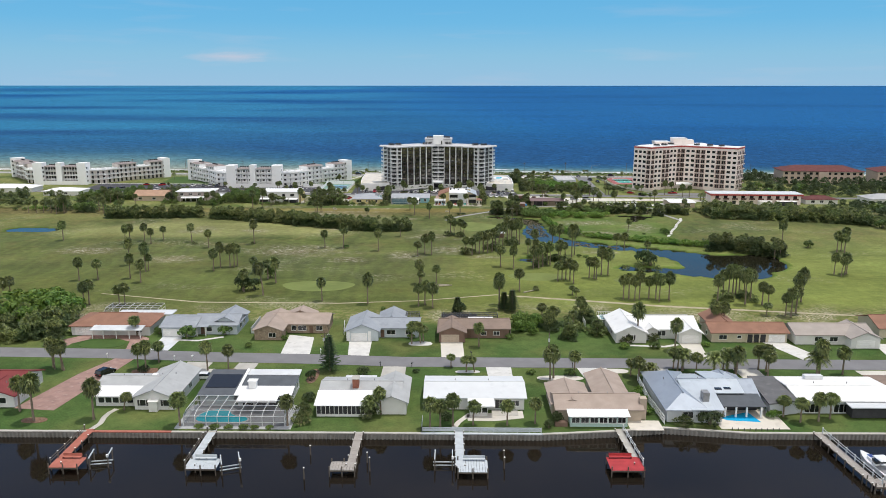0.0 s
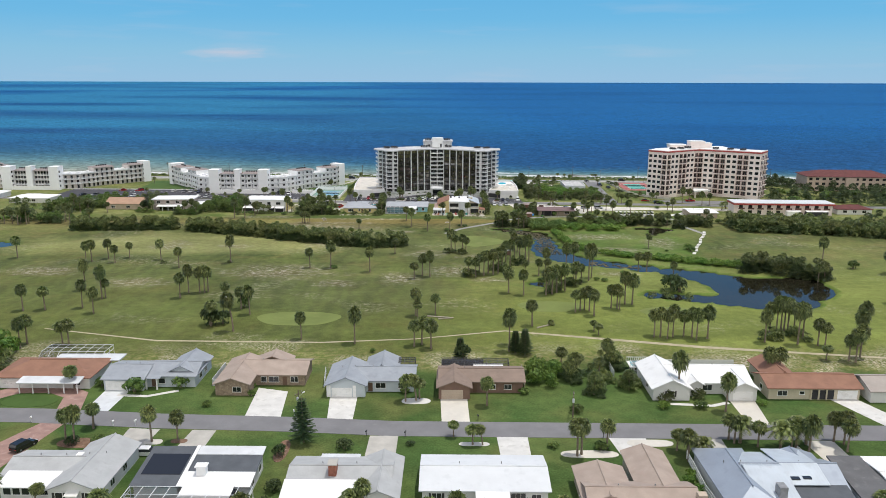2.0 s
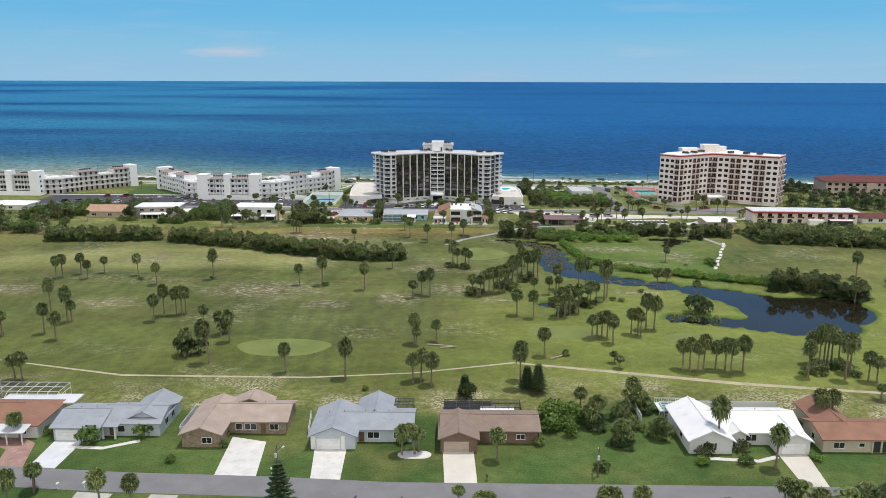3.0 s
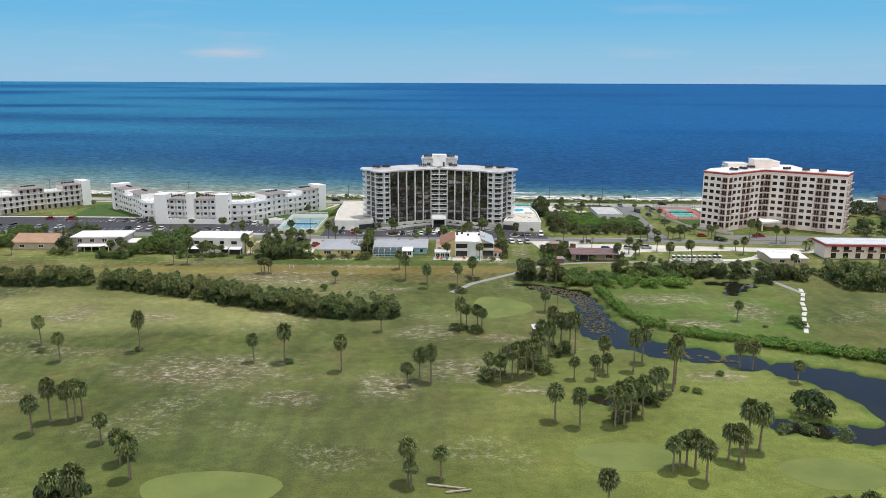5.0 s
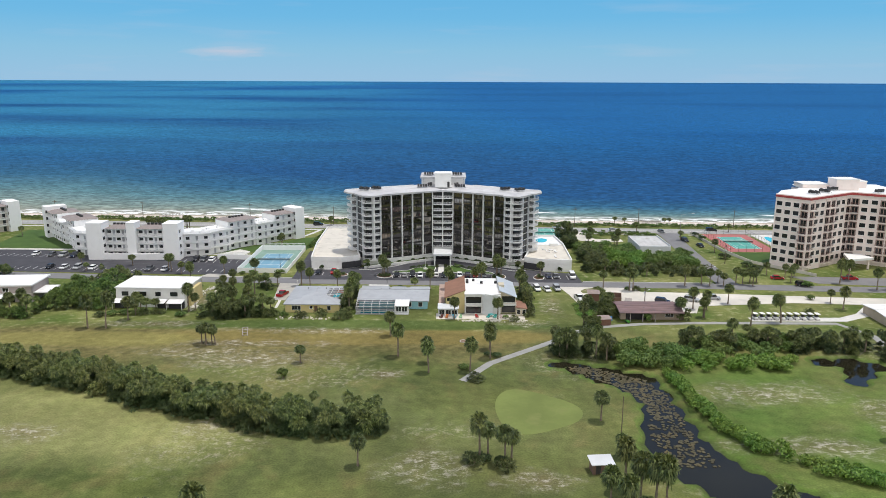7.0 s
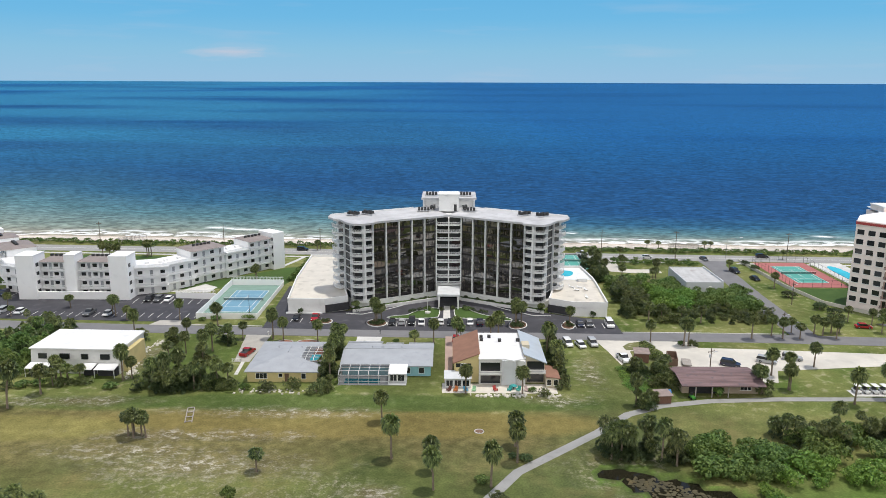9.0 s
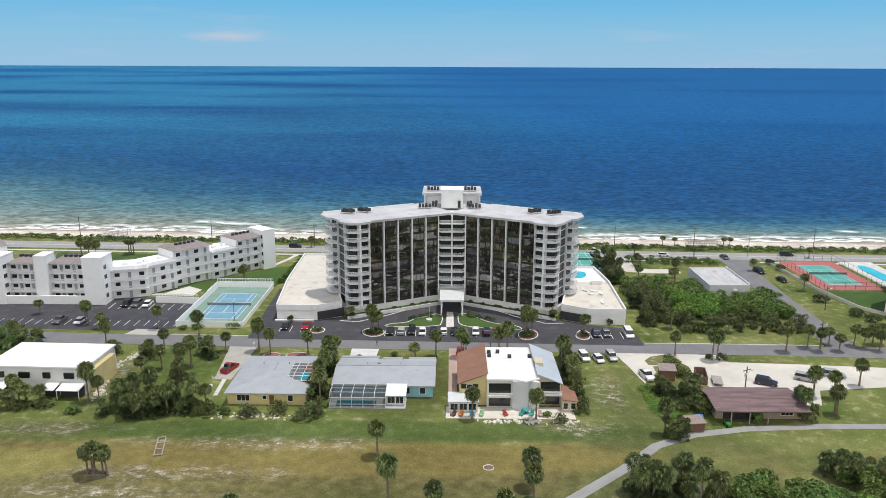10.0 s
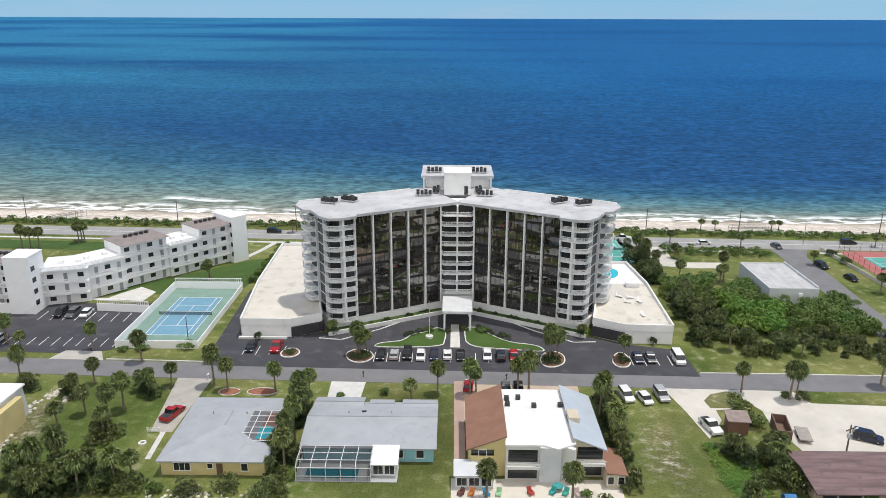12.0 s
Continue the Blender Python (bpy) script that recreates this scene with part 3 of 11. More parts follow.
def sea_material():
    m = bpy.data.materials.new("ocean_water")
    n, l, p = nodes_of(m)
    pos = n.new("ShaderNodeNewGeometry").outputs["Position"]
    sep = n.new("ShaderNodeSeparateXYZ")
    l.new(pos, sep.inputs[0])
    off = math_node(n, l, "ADD", math_node(n, l, "ADD", sep.outputs["Y"], math_node(n, l, "MULTIPLY", sep.outputs["X"], 0.045)), -589.0)
    wob = math_node(n, l, "MULTIPLY", math_node(n, l, "SUBTRACT", noise_node(n, l, 0.006, 3, stretch=(0.7, 1, 1)), 0.5), 1.0)
    wide = math_node(n, l, "ADD", off, math_node(n, l, "MULTIPLY", wob, 34.0))
    ramp = n.new("ShaderNodeValToRGB")
    ramp.color_ramp.elements[0].position, ramp.color_ramp.elements[0].color = 0.0, (0.29, 0.27, 0.21, 1)
    ramp.color_ramp.elements[1].position, ramp.color_ramp.elements[1].color = 1.0, (0.012, 0.094, 0.255, 1)
    for pos_, col in ((0.012, (0.19, 0.24, 0.21, 1)), (0.032, (0.085, 0.175, 0.2, 1)), (0.056, (0.03, 0.1, 0.175, 1)), (0.1, (0.016, 0.067, 0.168, 1)), (0.3, (0.013, 0.064, 0.172, 1)), (0.6, (0.011, 0.076, 0.204, 1))):
        ramp.color_ramp.elements.new(pos_).color = col
    # murky shallows reach out farther to the north
    reach = math_node(n, l, "ADD", rng(n, l, sep.outputs["X"], -270, -20, 0.42, 0.9), rng(n, l, sep.outputs["X"], -20, 110, 0, 0.9))
    l.new(rng(n, l, math_node(n, l, "MULTIPLY", wide, reach), 0, 1200), ramp.inputs[0])
    c = ramp.outputs[0]
    # turquoise water in long streaks, more to the north
    streak = noise_node(n, l, 0.0021, 6, stretch=(0.32, 1, 1))
    north = rng(n, l, math_node(n, l, "ADD", sep.outputs["X"], math_node(n, l, "MULTIPLY", sep.outputs["Y"], 0.05)), 250, -420, 0.0, 1.0)
    far = rng(n, l, off, 200, 520)
    t = math_node(n, l, "MULTIPLY", math_node(n, l, "MULTIPLY", rng(n, l, streak, 0.37, 0.5), north), far)
    c = blend(n, l, math_node(n, l, "MULTIPLY", t, 0.75), c, (0.03, 0.18, 0.315))
    # cloud shadows painted into the water colour as long dark streaks
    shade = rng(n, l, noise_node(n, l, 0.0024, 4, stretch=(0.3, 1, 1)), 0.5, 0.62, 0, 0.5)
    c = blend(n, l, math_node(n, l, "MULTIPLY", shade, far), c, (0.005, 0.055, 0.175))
    # the wind's chop, in rows along the shore
    chop = noise_node(n, l, 0.42, 8, stretch=(0.6, 1, 1))
    swell = noise_node(n, l, 0.15, 6, stretch=(0.35, 1, 1))
    rough = math_node(n, l, "MULTIPLY", rng(n, l, chop, 0.36, 0.64, 1.4, 0.6), rng(n, l, swell, 0.36, 0.64, 0.86, 1.14))
    wave = n.new("ShaderNodeHueSaturation")
    l.new(rough, wave.inputs["Value"])
    l.new(c, wave.inputs["Color"])
    c = wave.outputs[0]
    # breaking waves
    lace = noise_node(n, l, 0.5, 9, stretch=(0.4, 1, 1))
    line = math_node(n, l, "ADD", off, math_node(n, l, "MULTIPLY", math_node(n, l, "SUBTRACT", noise_node(n, l, 0.02, 3), 0.5), 26.0))
    inner = math_node(n, l, "MULTIPLY", rng(n, l, line, -2, 1.0), rng(n, l, line, 13, 4))
    front = math_node(n, l, "MULTIPLY", rng(n, l, line, 8, 9), rng(n, l, line, 13, 9.5, 0, 0.9))
    outer = math_node(n, l, "MULTIPLY", math_node(n, l, "MULTIPLY", rng(n, l, line, 18, 19), rng(n, l, line, 23.5, 20)), rng(n, l, noise_node(n, l, 0.013, 2), 0.56, 0.6))
    torn = math_node(n, l, "ADD", math_node(n, l, "MULTIPLY", math_node(n, l, "MAXIMUM", inner, outer), 0.42), lace)
    crest = math_node(n, l, "MULTIPLY", math_node(n, l, "MAXIMUM", front, outer), rng(n, l, noise_node(n, l, 0.06, 4), 0.4, 0.5))
    foam = math_node(n, l, "MAXIMUM", rng(n, l, torn, 0.84, 0.92), math_node(n, l, "MULTIPLY", crest, rng(n, l, lace, 0.34, 0.5)))
    c = blend(n, l, foam, c, (0.82, 0.84, 0.84))
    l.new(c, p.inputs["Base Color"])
    p.inputs["Roughness"].default_value, p.inputs["Specular IOR Level"].default_value = 0.5, 0.02
    b = n.new("ShaderNodeBump")
    b.inputs["Strength"].default_value, b.inputs["Distance"].default_value = 0.6, 0.6
    l.new(math_node(n, l, "ADD", chop, math_node(n, l, "MULTIPLY", noise_node(n, l, 0.05, 3, stretch=(0.35, 1, 1)), 1.5)), b.inputs["Height"])
    l.new(b.outputs[0], p.inputs["Normal"])
    return m


def make_sea():
    s = S()
    ys = [560, 580, 600, 640, 700, 800, 1000, 1300, 1700, 2000, *np.linspace(2150, 4850, 25).tolist()]
    for y in ys:
        up = 51.0 * max(0.0, (y - 2000) / 2850) ** 2
        for i in range(25):
            s.v.append((-4800 + 400 * i, y - 0.045 * 0, -1.5 + up))
    s.f = [(j * 25 + i, j * 25 + i + 1, (j + 1) * 25 + i + 1, (j + 1) * 25 + i) for j in range(len(ys) - 1) for i in range(24)]
    return s


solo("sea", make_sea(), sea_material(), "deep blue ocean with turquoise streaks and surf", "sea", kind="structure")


def water_material(name, color, rough, bump, scale):
    m = bpy.data.materials.new(name)
    n, l, p = nodes_of(m)
    c = blend(n, l, rng(n, l, noise_node(n, l, 0.04, 4), 0.35, 0.65), color, tuple(v * 1.7 for v in color))
    l.new(c, p.inputs["Base Color"])
    p.inputs["Roughness"].default_value, p.inputs["IOR"].default_value = rough, 1.33
    b = n.new("ShaderNodeBump")
    b.inputs["Strength"].default_value, b.inputs["Distance"].default_value = bump, 0.1
    l.new(noise_node(n, l, scale, 4), b.inputs["Height"])
    l.new(b.outputs[0], p.inputs["Normal"])
    return m


RIVER = water_material("river_water", (0.011, 0.0085, 0.006), 0.04, 0.1, 0.5)
POND = water_material("pond_water", (0.014, 0.013, 0.008), 0.05, 0.06, 0.4)
solo("river", S().add([(-900, -700, -1.3), (900, -700, -1.3), (900, 141, -1.3), (-900, 141, -1.3)], [(0, 1, 2, 3)]), RIVER, "calm dark brown tidal river", "water", kind="structure")
for i, (x0, x1, y0, y1) in enumerate(((14, 130, 255, 392), (-212, -184, 340, 352))):
    solo("pond_water", S().add([(x0, y0, -0.45), (x1, y0, -0.45), (x1, y1, -0.45), (x0, y1, -0.45)], [(0, 1, 2, 3)]), POND, "dark still pond water between grassy banks", "pond", kind="structure")
solo("far_bank", S().box(-900, 900, -720, -690, -4, 1.5), SOIL, "low earth bank across the river", "bank", kind="structure")

# the sea wall: corrugated sheet piles under a concrete cap
def sea_wall():
    s = S()
    x = -150.0
    pts = []
    while x < 135:
        pts.append((x, wall_y(x)))
        x += 0.2
    prof = []
    for i, (px, py) in enumerate(pts):
        prof.append((px, py - (0.3 if (i // 2) % 2 else 0.0)))
    k = len(prof)
    s.v = [(x, y, -2.2) for x, y in prof] + [(x, y, -0.12) for x, y in prof]
    s.f = [(i, i + 1, k + i + 1, k + i) for i in range(k - 1)]
    return s


wall = solo("sea_wall", sea_wall(), paint("sheet_pile", (0.27, 0.26, 0.24), 0.9, 0.2, 0.5, worn=(0.15, 0.13, 0.11)), "corrugated concrete sea wall with a flat cap", "sea wall", kind="structure")
for name, a, b, m, lab in (("wall_cap", -300, -72.5, CONCRETE, "concrete cap"), ("wall_cap", -72.5, -55.5, RED_WOOD, "rust red cap"), ("wall_cap", -55.5, -6, CONCRETE, ""),
                           ("wall_cap", -6, 18, WHITE_WOOD, "white painted cap"), ("wall_cap", 18, 300, CONCRETE, "")):
    xs = sorted({a, b, *[q for q in (18, 33, 42.7, 59, 71) if a < q < b]})
    part(name, strip([(x, wall_y(x) + 0.1) for x in xs], 0.65, -0.14, 0.06), m, wall, lab)

# ---- roads and hard ground ----
def road(name, pts, width, material, label, z=0.05, category="road"):
    return solo(name, strip(pts, width, -0.1, z), material, label, category, kind="structure")


STREET = [(-600, 190), (-200, 183.4), (-87, 180.5), (-60, 178.3), (-33, 177.2), (-12, 175.6), (90, 174.9), (300, 174), (600, 174)]
road("road", STREET, 6.6, ASPHALT, "quiet grey asphalt street past the gardens")
BEACH_STREET = [(-600, 484), (-200, 468.5), (-105, 461.6), (-73, 460.2), (-42, 459.3), (-11.5, 458.5), (20, 457.8), (60, 456.7), (78, 456.3), (200, 449), (600, 430)]
road("road", BEACH_STREET, 7.0, ASPHALT, "grey asphalt street in front of the tower")
road("road", [(-700, 557 + 31.5), (0, 557), (700, 557 - 31.5)], 10.5, COAST_ASPHALT, "two-lane coast road of pale asphalt", 0.06)
for x0, x1 in ((-330, 85), (104, 330)):
    road("pavement", [(x0, 548.2 - 0.045 * x0), (x1, 548.2 - 0.045 * x1)], 1.5, PALE_CONCRETE, "pale concrete pavement along the coast road", 0.055, "pavement")
road("road_line", [(-700, 588.5), (0, 557), (700, 525.5)], 0.25, LINE, "painted line along the coast road", 0.075, "road marking")
road("road", [(91.5, 452), (92.5, 500), (94.5, 540), (97, 553)], [7.5, 7.5, 8, 14], ASPHALT, "side street of grey asphalt to the coast road", 0.055)


def slab(name, poly, material, label, z=0.045, category="driveway"):
    return solo(name, S().prism(list(poly), -0.1, z), material, label, category, kind="structure")


DRIVES = [
    ([(-44.4, 195.5), (-37.3, 193.5), (-36.0, 179.8), (-43.6, 180.4)], PALE_CONCRETE, "white concrete driveway"),
    ([(-27.4, 191), (-21.3, 191), (-20.9, 178.9), (-26.2, 179.2)], PALE_CONCRETE, "pale bluish concrete driveway"),
    ([(-2.9, 190.4), (3, 190.4), (3.3, 178.7), (-2.5, 178.8)], SAND_LOT, "tan concrete driveway"),
    ([(60.6, 191), (66.2, 191), (64.6, 178.3), (60.3, 178.3)], SAND_LOT, "worn sandy driveway"),
    ([(83, 191), (89, 191), (94, 178), (88, 178)], PALE_CONCRETE, "pale concrete driveway"),
    ([(-78.6, 194.5), (-73, 194), (-73.2, 182.8), (-78.3, 183.4)], GREYWHITE, "blue-grey concrete driveway"),
    ([(-65.3, 175), (-59, 174.5), (-59.5, 166), (-65.2, 166)], CONCRETE, "grey concrete driveway"),
    ([(-52.4, 174.4), (-47.6, 174.2), (-48, 161), (-53.6, 161)], CONCRETE, "grey concrete driveway"),
    ([(-16.6, 172.4), (-11, 172.4), (-11, 159), (-16.8, 159)], CONCRETE, "stained concrete driveway"),
    ([(8.4, 172.3), (14.5, 172.3), (14.4, 160), (8.9, 160)], PALE_CONCRETE, "white concrete driveway"),
    ([(30.4, 172.2), (37.6, 172.3), (37.9, 162), (31.8, 162)], PALE_CONCRETE, "white concrete driveway"),
    ([(47, 171.8), (52.4, 171.8), (52, 163), (46.5, 163)], CONCRETE, "grey concrete driveway"),
    ([(68, 171.5), (74, 171.5), (74, 159.5), (69, 159.5)], SAND_LOT, "sandy concrete driveway"),
    ([(97, 171), (105, 171), (104, 160), (98, 160)], SAND_LOT, "sandy concrete driveway"),
    ([(112, 190), (117, 190), (116, 178), (110, 178)], PALE_CONCRETE, "pale concrete driveway"),
]
for poly, m, lab in DRIVES:
    slab("driveway", poly, m, lab + " from the street")
slab("driveway", [(-84, 178), (-79.5, 176.5), (-84, 146.5), (-93, 147.5), (-88.5, 167)], BRICK_PAVE, "pinkish brick-paved driveway beside a lawn")
# horseshoe brick drive
hoop = [(-104, 182), (-103, 189), (-98, 194), (-90, 194.5), (-84, 191), (-81.5, 182)]
solo("driveway", strip(hoop, 5, -0.1, 0.045), BRICK_PAVE, "curved brick-paved driveway round a lawn", "driveway", kind="structure")
TRACK = paint("worn_track", (0.42, 0.37, 0.26), 0.95, 0.2, 0.3, worn=(0.24, 0.23, 0.1))
# sandy cart track behind the houses, and the paved cart path
solo("track", strip([(-115, 236), (-79.7, 226.5), (-35, 225.8), (-10, 229), (14.5, 236), (34.5, 231.3), (65.5, 223.8), (120, 215), (200, 210)], [0.5, 0.9, 0.8, 0.6, 0.8, 1.5, 1.7, 1.0, 0.7], -0.05, 0.03), TRACK, "pale sandy cart track across the turf", "track", kind="structure")
solo("cart_path", strip([(-3, 371), (4.2, 382.4), (21.9, 398.4), (30, 407), (38.4, 411.5), (50, 414.2), (66, 415.5), (84, 415.8), (108, 415.8), (113, 405), (111, 390), (115.5, 372)], 2.1, -0.05, 0.035), paint("worn_concrete", (0.31, 0.31, 0.3), 0.9, 0.12, 0.3, worn=(0.24, 0.24, 0.23)), "narrow grey concrete cart path", "path", kind="structure")
solo("cart_path", strip([(84, 419.2), (112, 419.6), (120, 424), (126, 431)], 3.6, -0.05, 0.04), PALE_CONCRETE, "pale concrete apron for carts", "path", kind="structure")
slab("gravel_lot", [(31.6, 454.6), (47.5, 453.8), (57, 453.0), (58.5, 448.5), (75, 447.5), (120, 443.5), (190, 438.5), (190, 430), (128, 435), (104, 436.5), (73, 432.5), (70, 425), (67, 425), (64, 429), (50, 430), (47.6, 441), (48, 445.5), (46.3, 449), (44.9, 448.0), (42.3, 446.0), (39.4, 445.6), (39.2, 441.8), (35, 435.6), (33.6, 445)], SAND_LOT, "pale shell gravel car park along the street", 0.03, "car park")
slab("car_park", [(-240, 473.5), (-90, 467.4), (-84.6, 469.5), (-84.6, 497), (-150, 496), (-170, 505), (-240, 512)], FRESH_ASPHALT, "black sealed asphalt car park with white bays", 0.05, "car park")
slab("forecourt", [(-62.5, 462.2), (-12, 460.8), (40.8, 459.0), (40.4, 471.5), (29, 474.6), (20, 479), (-5, 495.5), (-13, 495.5), (-38, 480), (-47, 478), (-58.5, 477), (-58, 505), (-64, 507)], FRESH_ASPHALT, "black sealed asphalt forecourt below the tower", 0.06, "forecourt")
slab("beach_lot", [(49, 552.5), (59, 552), (57, 544), (56.5, 537), (60, 533.5), (70.8, 533.5), (70.8, 528.4), (60, 528), (52, 530), (50.5, 538), (52, 545)], SAND_LOT, "sandy clearing beside the coast road", 0.03, "clearing")
slab("pavement", [(-245, 506.5), (-158, 506), (-150, 499), (-90, 499), (-90, 500.5), (-149, 500.5), (-157, 508), (-245, 508.5)], PALE_CONCRETE, "pale concrete walkway at the car park", 0.08, "pavement")


def bays(name, x0, y0, dx, dy, count, length, way):
    """White bay lines of a car park, each a painted strip."""
    holder = thing(name, (x0, y0), "white painted lines of the parking bays", "bay lines")
    tagged(holder, kind="structure")
    for i in range(count):
        a = Vector((dx * i, dy * i))
        b = a + Vector(way) * length
        part("bay_line", strip([tuple(a), tuple(b)], 0.14, 0.05, 0.072), LINE, holder)


bays("bay_lines", -26.7, 464.6, 2.72, 0.02, 13, 4.6, (0, 1))
bays("bay_lines", -138, 472.4, 2.78, -0.08, 20, 4.4, (0, 1))
bays("bay_lines", -109.8, 485.6, 3.0, -0.1, 8, 5.6, (-0.02, 1))
bays("bay_lines", -226, 476.3, 2.78, -0.12, 31, 4.4, (0, 1))
bays("bay_lines", -200, 496, 2.75, -0.25, 18, 4.6, (0.1, 1))
bays("bay_lines", -55.5, 467.5, 2.9, 0, 4, 4.6, (0, 1))
bays("bay_lines", 28.3, 464.0, 2.75, 0, 4, 4.6, (0, 1))

# smooth putting greens and tees
GREEN = paint("putting_green", (0.16, 0.196, 0.056), 0.95, 0.18, 0.12, bump=0.1, worn=(0.185, 0.205, 0.068))
slab("putting_green", rounded([(4.8, 363.3), (8.5, 367.0), (14.1, 364.4), (22.9, 357.8), (22.4, 350.6), (14.9, 345.4), (8.3, 342.9), (5.0, 346.9), (3.6, 355.6)]), GREEN, "smooth lighter putting green beside the creek", 0.025, "putting green")
for x, y, a, b in ((-45.4, 246.2, 12.2, 7.0), (66.6, 253.6, 9.4, 6.2), (30.4, 259.4, 10.0, 6.0)):
    o = [(x + a * math.cos(q) * (1 + 0.08 * math.sin(3 * q)), y + b * math.sin(q) * (1 + 0.06 * math.cos(2 * q))) for q in np.linspace(0, 2 * math.pi, 33)[:-1]]
    slab("putting_green", o, GREEN, "smooth lighter putting green in the rough turf", 0.025, "putting green")
slab("driveway", [(-96.2, 464.6), (-84.2, 464.2), (-86.5, 468.6), (-94.5, 468.8)], CONCRETE, "worn concrete apron of the car park", 0.07)
solo("kerb", strip([(-83.8, 464.7), (-62.8, 463.9)], 0.3, -0.05, 0.16), PALE_CONCRETE, "pale concrete kerb along the street", "kerb", kind="structure")
solo("kerb", strip([(41.2, 460.7), (60, 460.5), (87, 459.9)], 0.3, -0.05, 0.16), PALE_CONCRETE, "pale concrete kerb along the street", "kerb", kind="structure")

# ---- the V-shaped tower ----
TOWER_WHITE = paint("tower_white", (0.8, 0.8, 0.79), 0.65, 0.06, 0.3, worn=(0.68, 0.68, 0.67))
RAIL = paint("rail_white", (0.84, 0.84, 0.84), 0.5, 0.06, 1.0)
ROOF_GREY = paint("roof_membrane", (0.52, 0.52, 0.53), 0.8, 0.2, 0.2, worn=(0.38, 0.38, 0.39))
FLOOR_H, BASE_Z, FLOORS = 2.46, 2.17, 10
TC = (-8.9, 494.6)  # middle of the hollow front
ANG = math.atan2(10.6, 19.7)


def wing_frame(side):
    """Axes of one wing: along the front, to the back."""
    a = Vector((side * math.cos(ANG), -math.sin(ANG)))
    b = Vector((side * math.sin(ANG), math.cos(ANG)))
    o = Vector((side * 3.9, 0))
    return lambda s, t: tuple(o + a * s + b * t)


def balcony(parent, pts, z):
    """One balcony: a slab with a fascia and a railing of bars round the outline pts."""
    n = len(pts)
    b = part("balcony", S().prism(pts, z - 0.12, z + 0.12), TOWER_WHITE, parent)
    r = S()
    for i in range(n - 1):
        p, q = Vector(pts[i]), Vector(pts[i + 1])
        for h, t in ((0.3, 0.05), (0.55, 0.04), (0.78, 0.04), (1.02, 0.08)):
            r.rod((p.x, p.y, z + h), (q.x, q.y, z + h), t, t, 4)
        k = max(2, int((q - p).length / 0.55))
        for j in range(k + 1):
            c = p.lerp(q, j / k)
            r.rod((c.x, c.y, z + 0.1), (c.x, c.y, z + 1.02), 0.035, 0.035, 4)
    part("railing", r, RAIL, b)
    return b


def roof_unit(parent, x, y, z, rz=0.0):
    """A bank of air-conditioning units on a steel frame."""
    f = S().box(-2.3, 2.2, -1.0, -0.85, 0.3, 0.45).box(-2.3, 2.2, 0.85, 1.0, 0.3, 0.45)
    for i in (-2.2, 0, 2.1):
        for j in (-0.92, 0.92):
            f.box(i - 0.06, i + 0.06, j - 0.06, j + 0.06, 0, 0.45)
    u = part("unit_frame", f.moved(pose(x, y, z, 0, 0, rz)), GREYWHITE, parent, "steel frame under the cooling units")
    for i in range(4):
        for j in range(2):
            part("cooling_unit", S().chamfered(-2.0 + i * 1.0, -1.25 + i * 1.0, -0.8 + j * 0.9, -0.1 + j * 0.9, 0.45, 1.25 + 0.25 * ((i + j) % 2), 0.06).moved(pose(x, y, z, 0, 0, rz)), DARK_METAL, u)


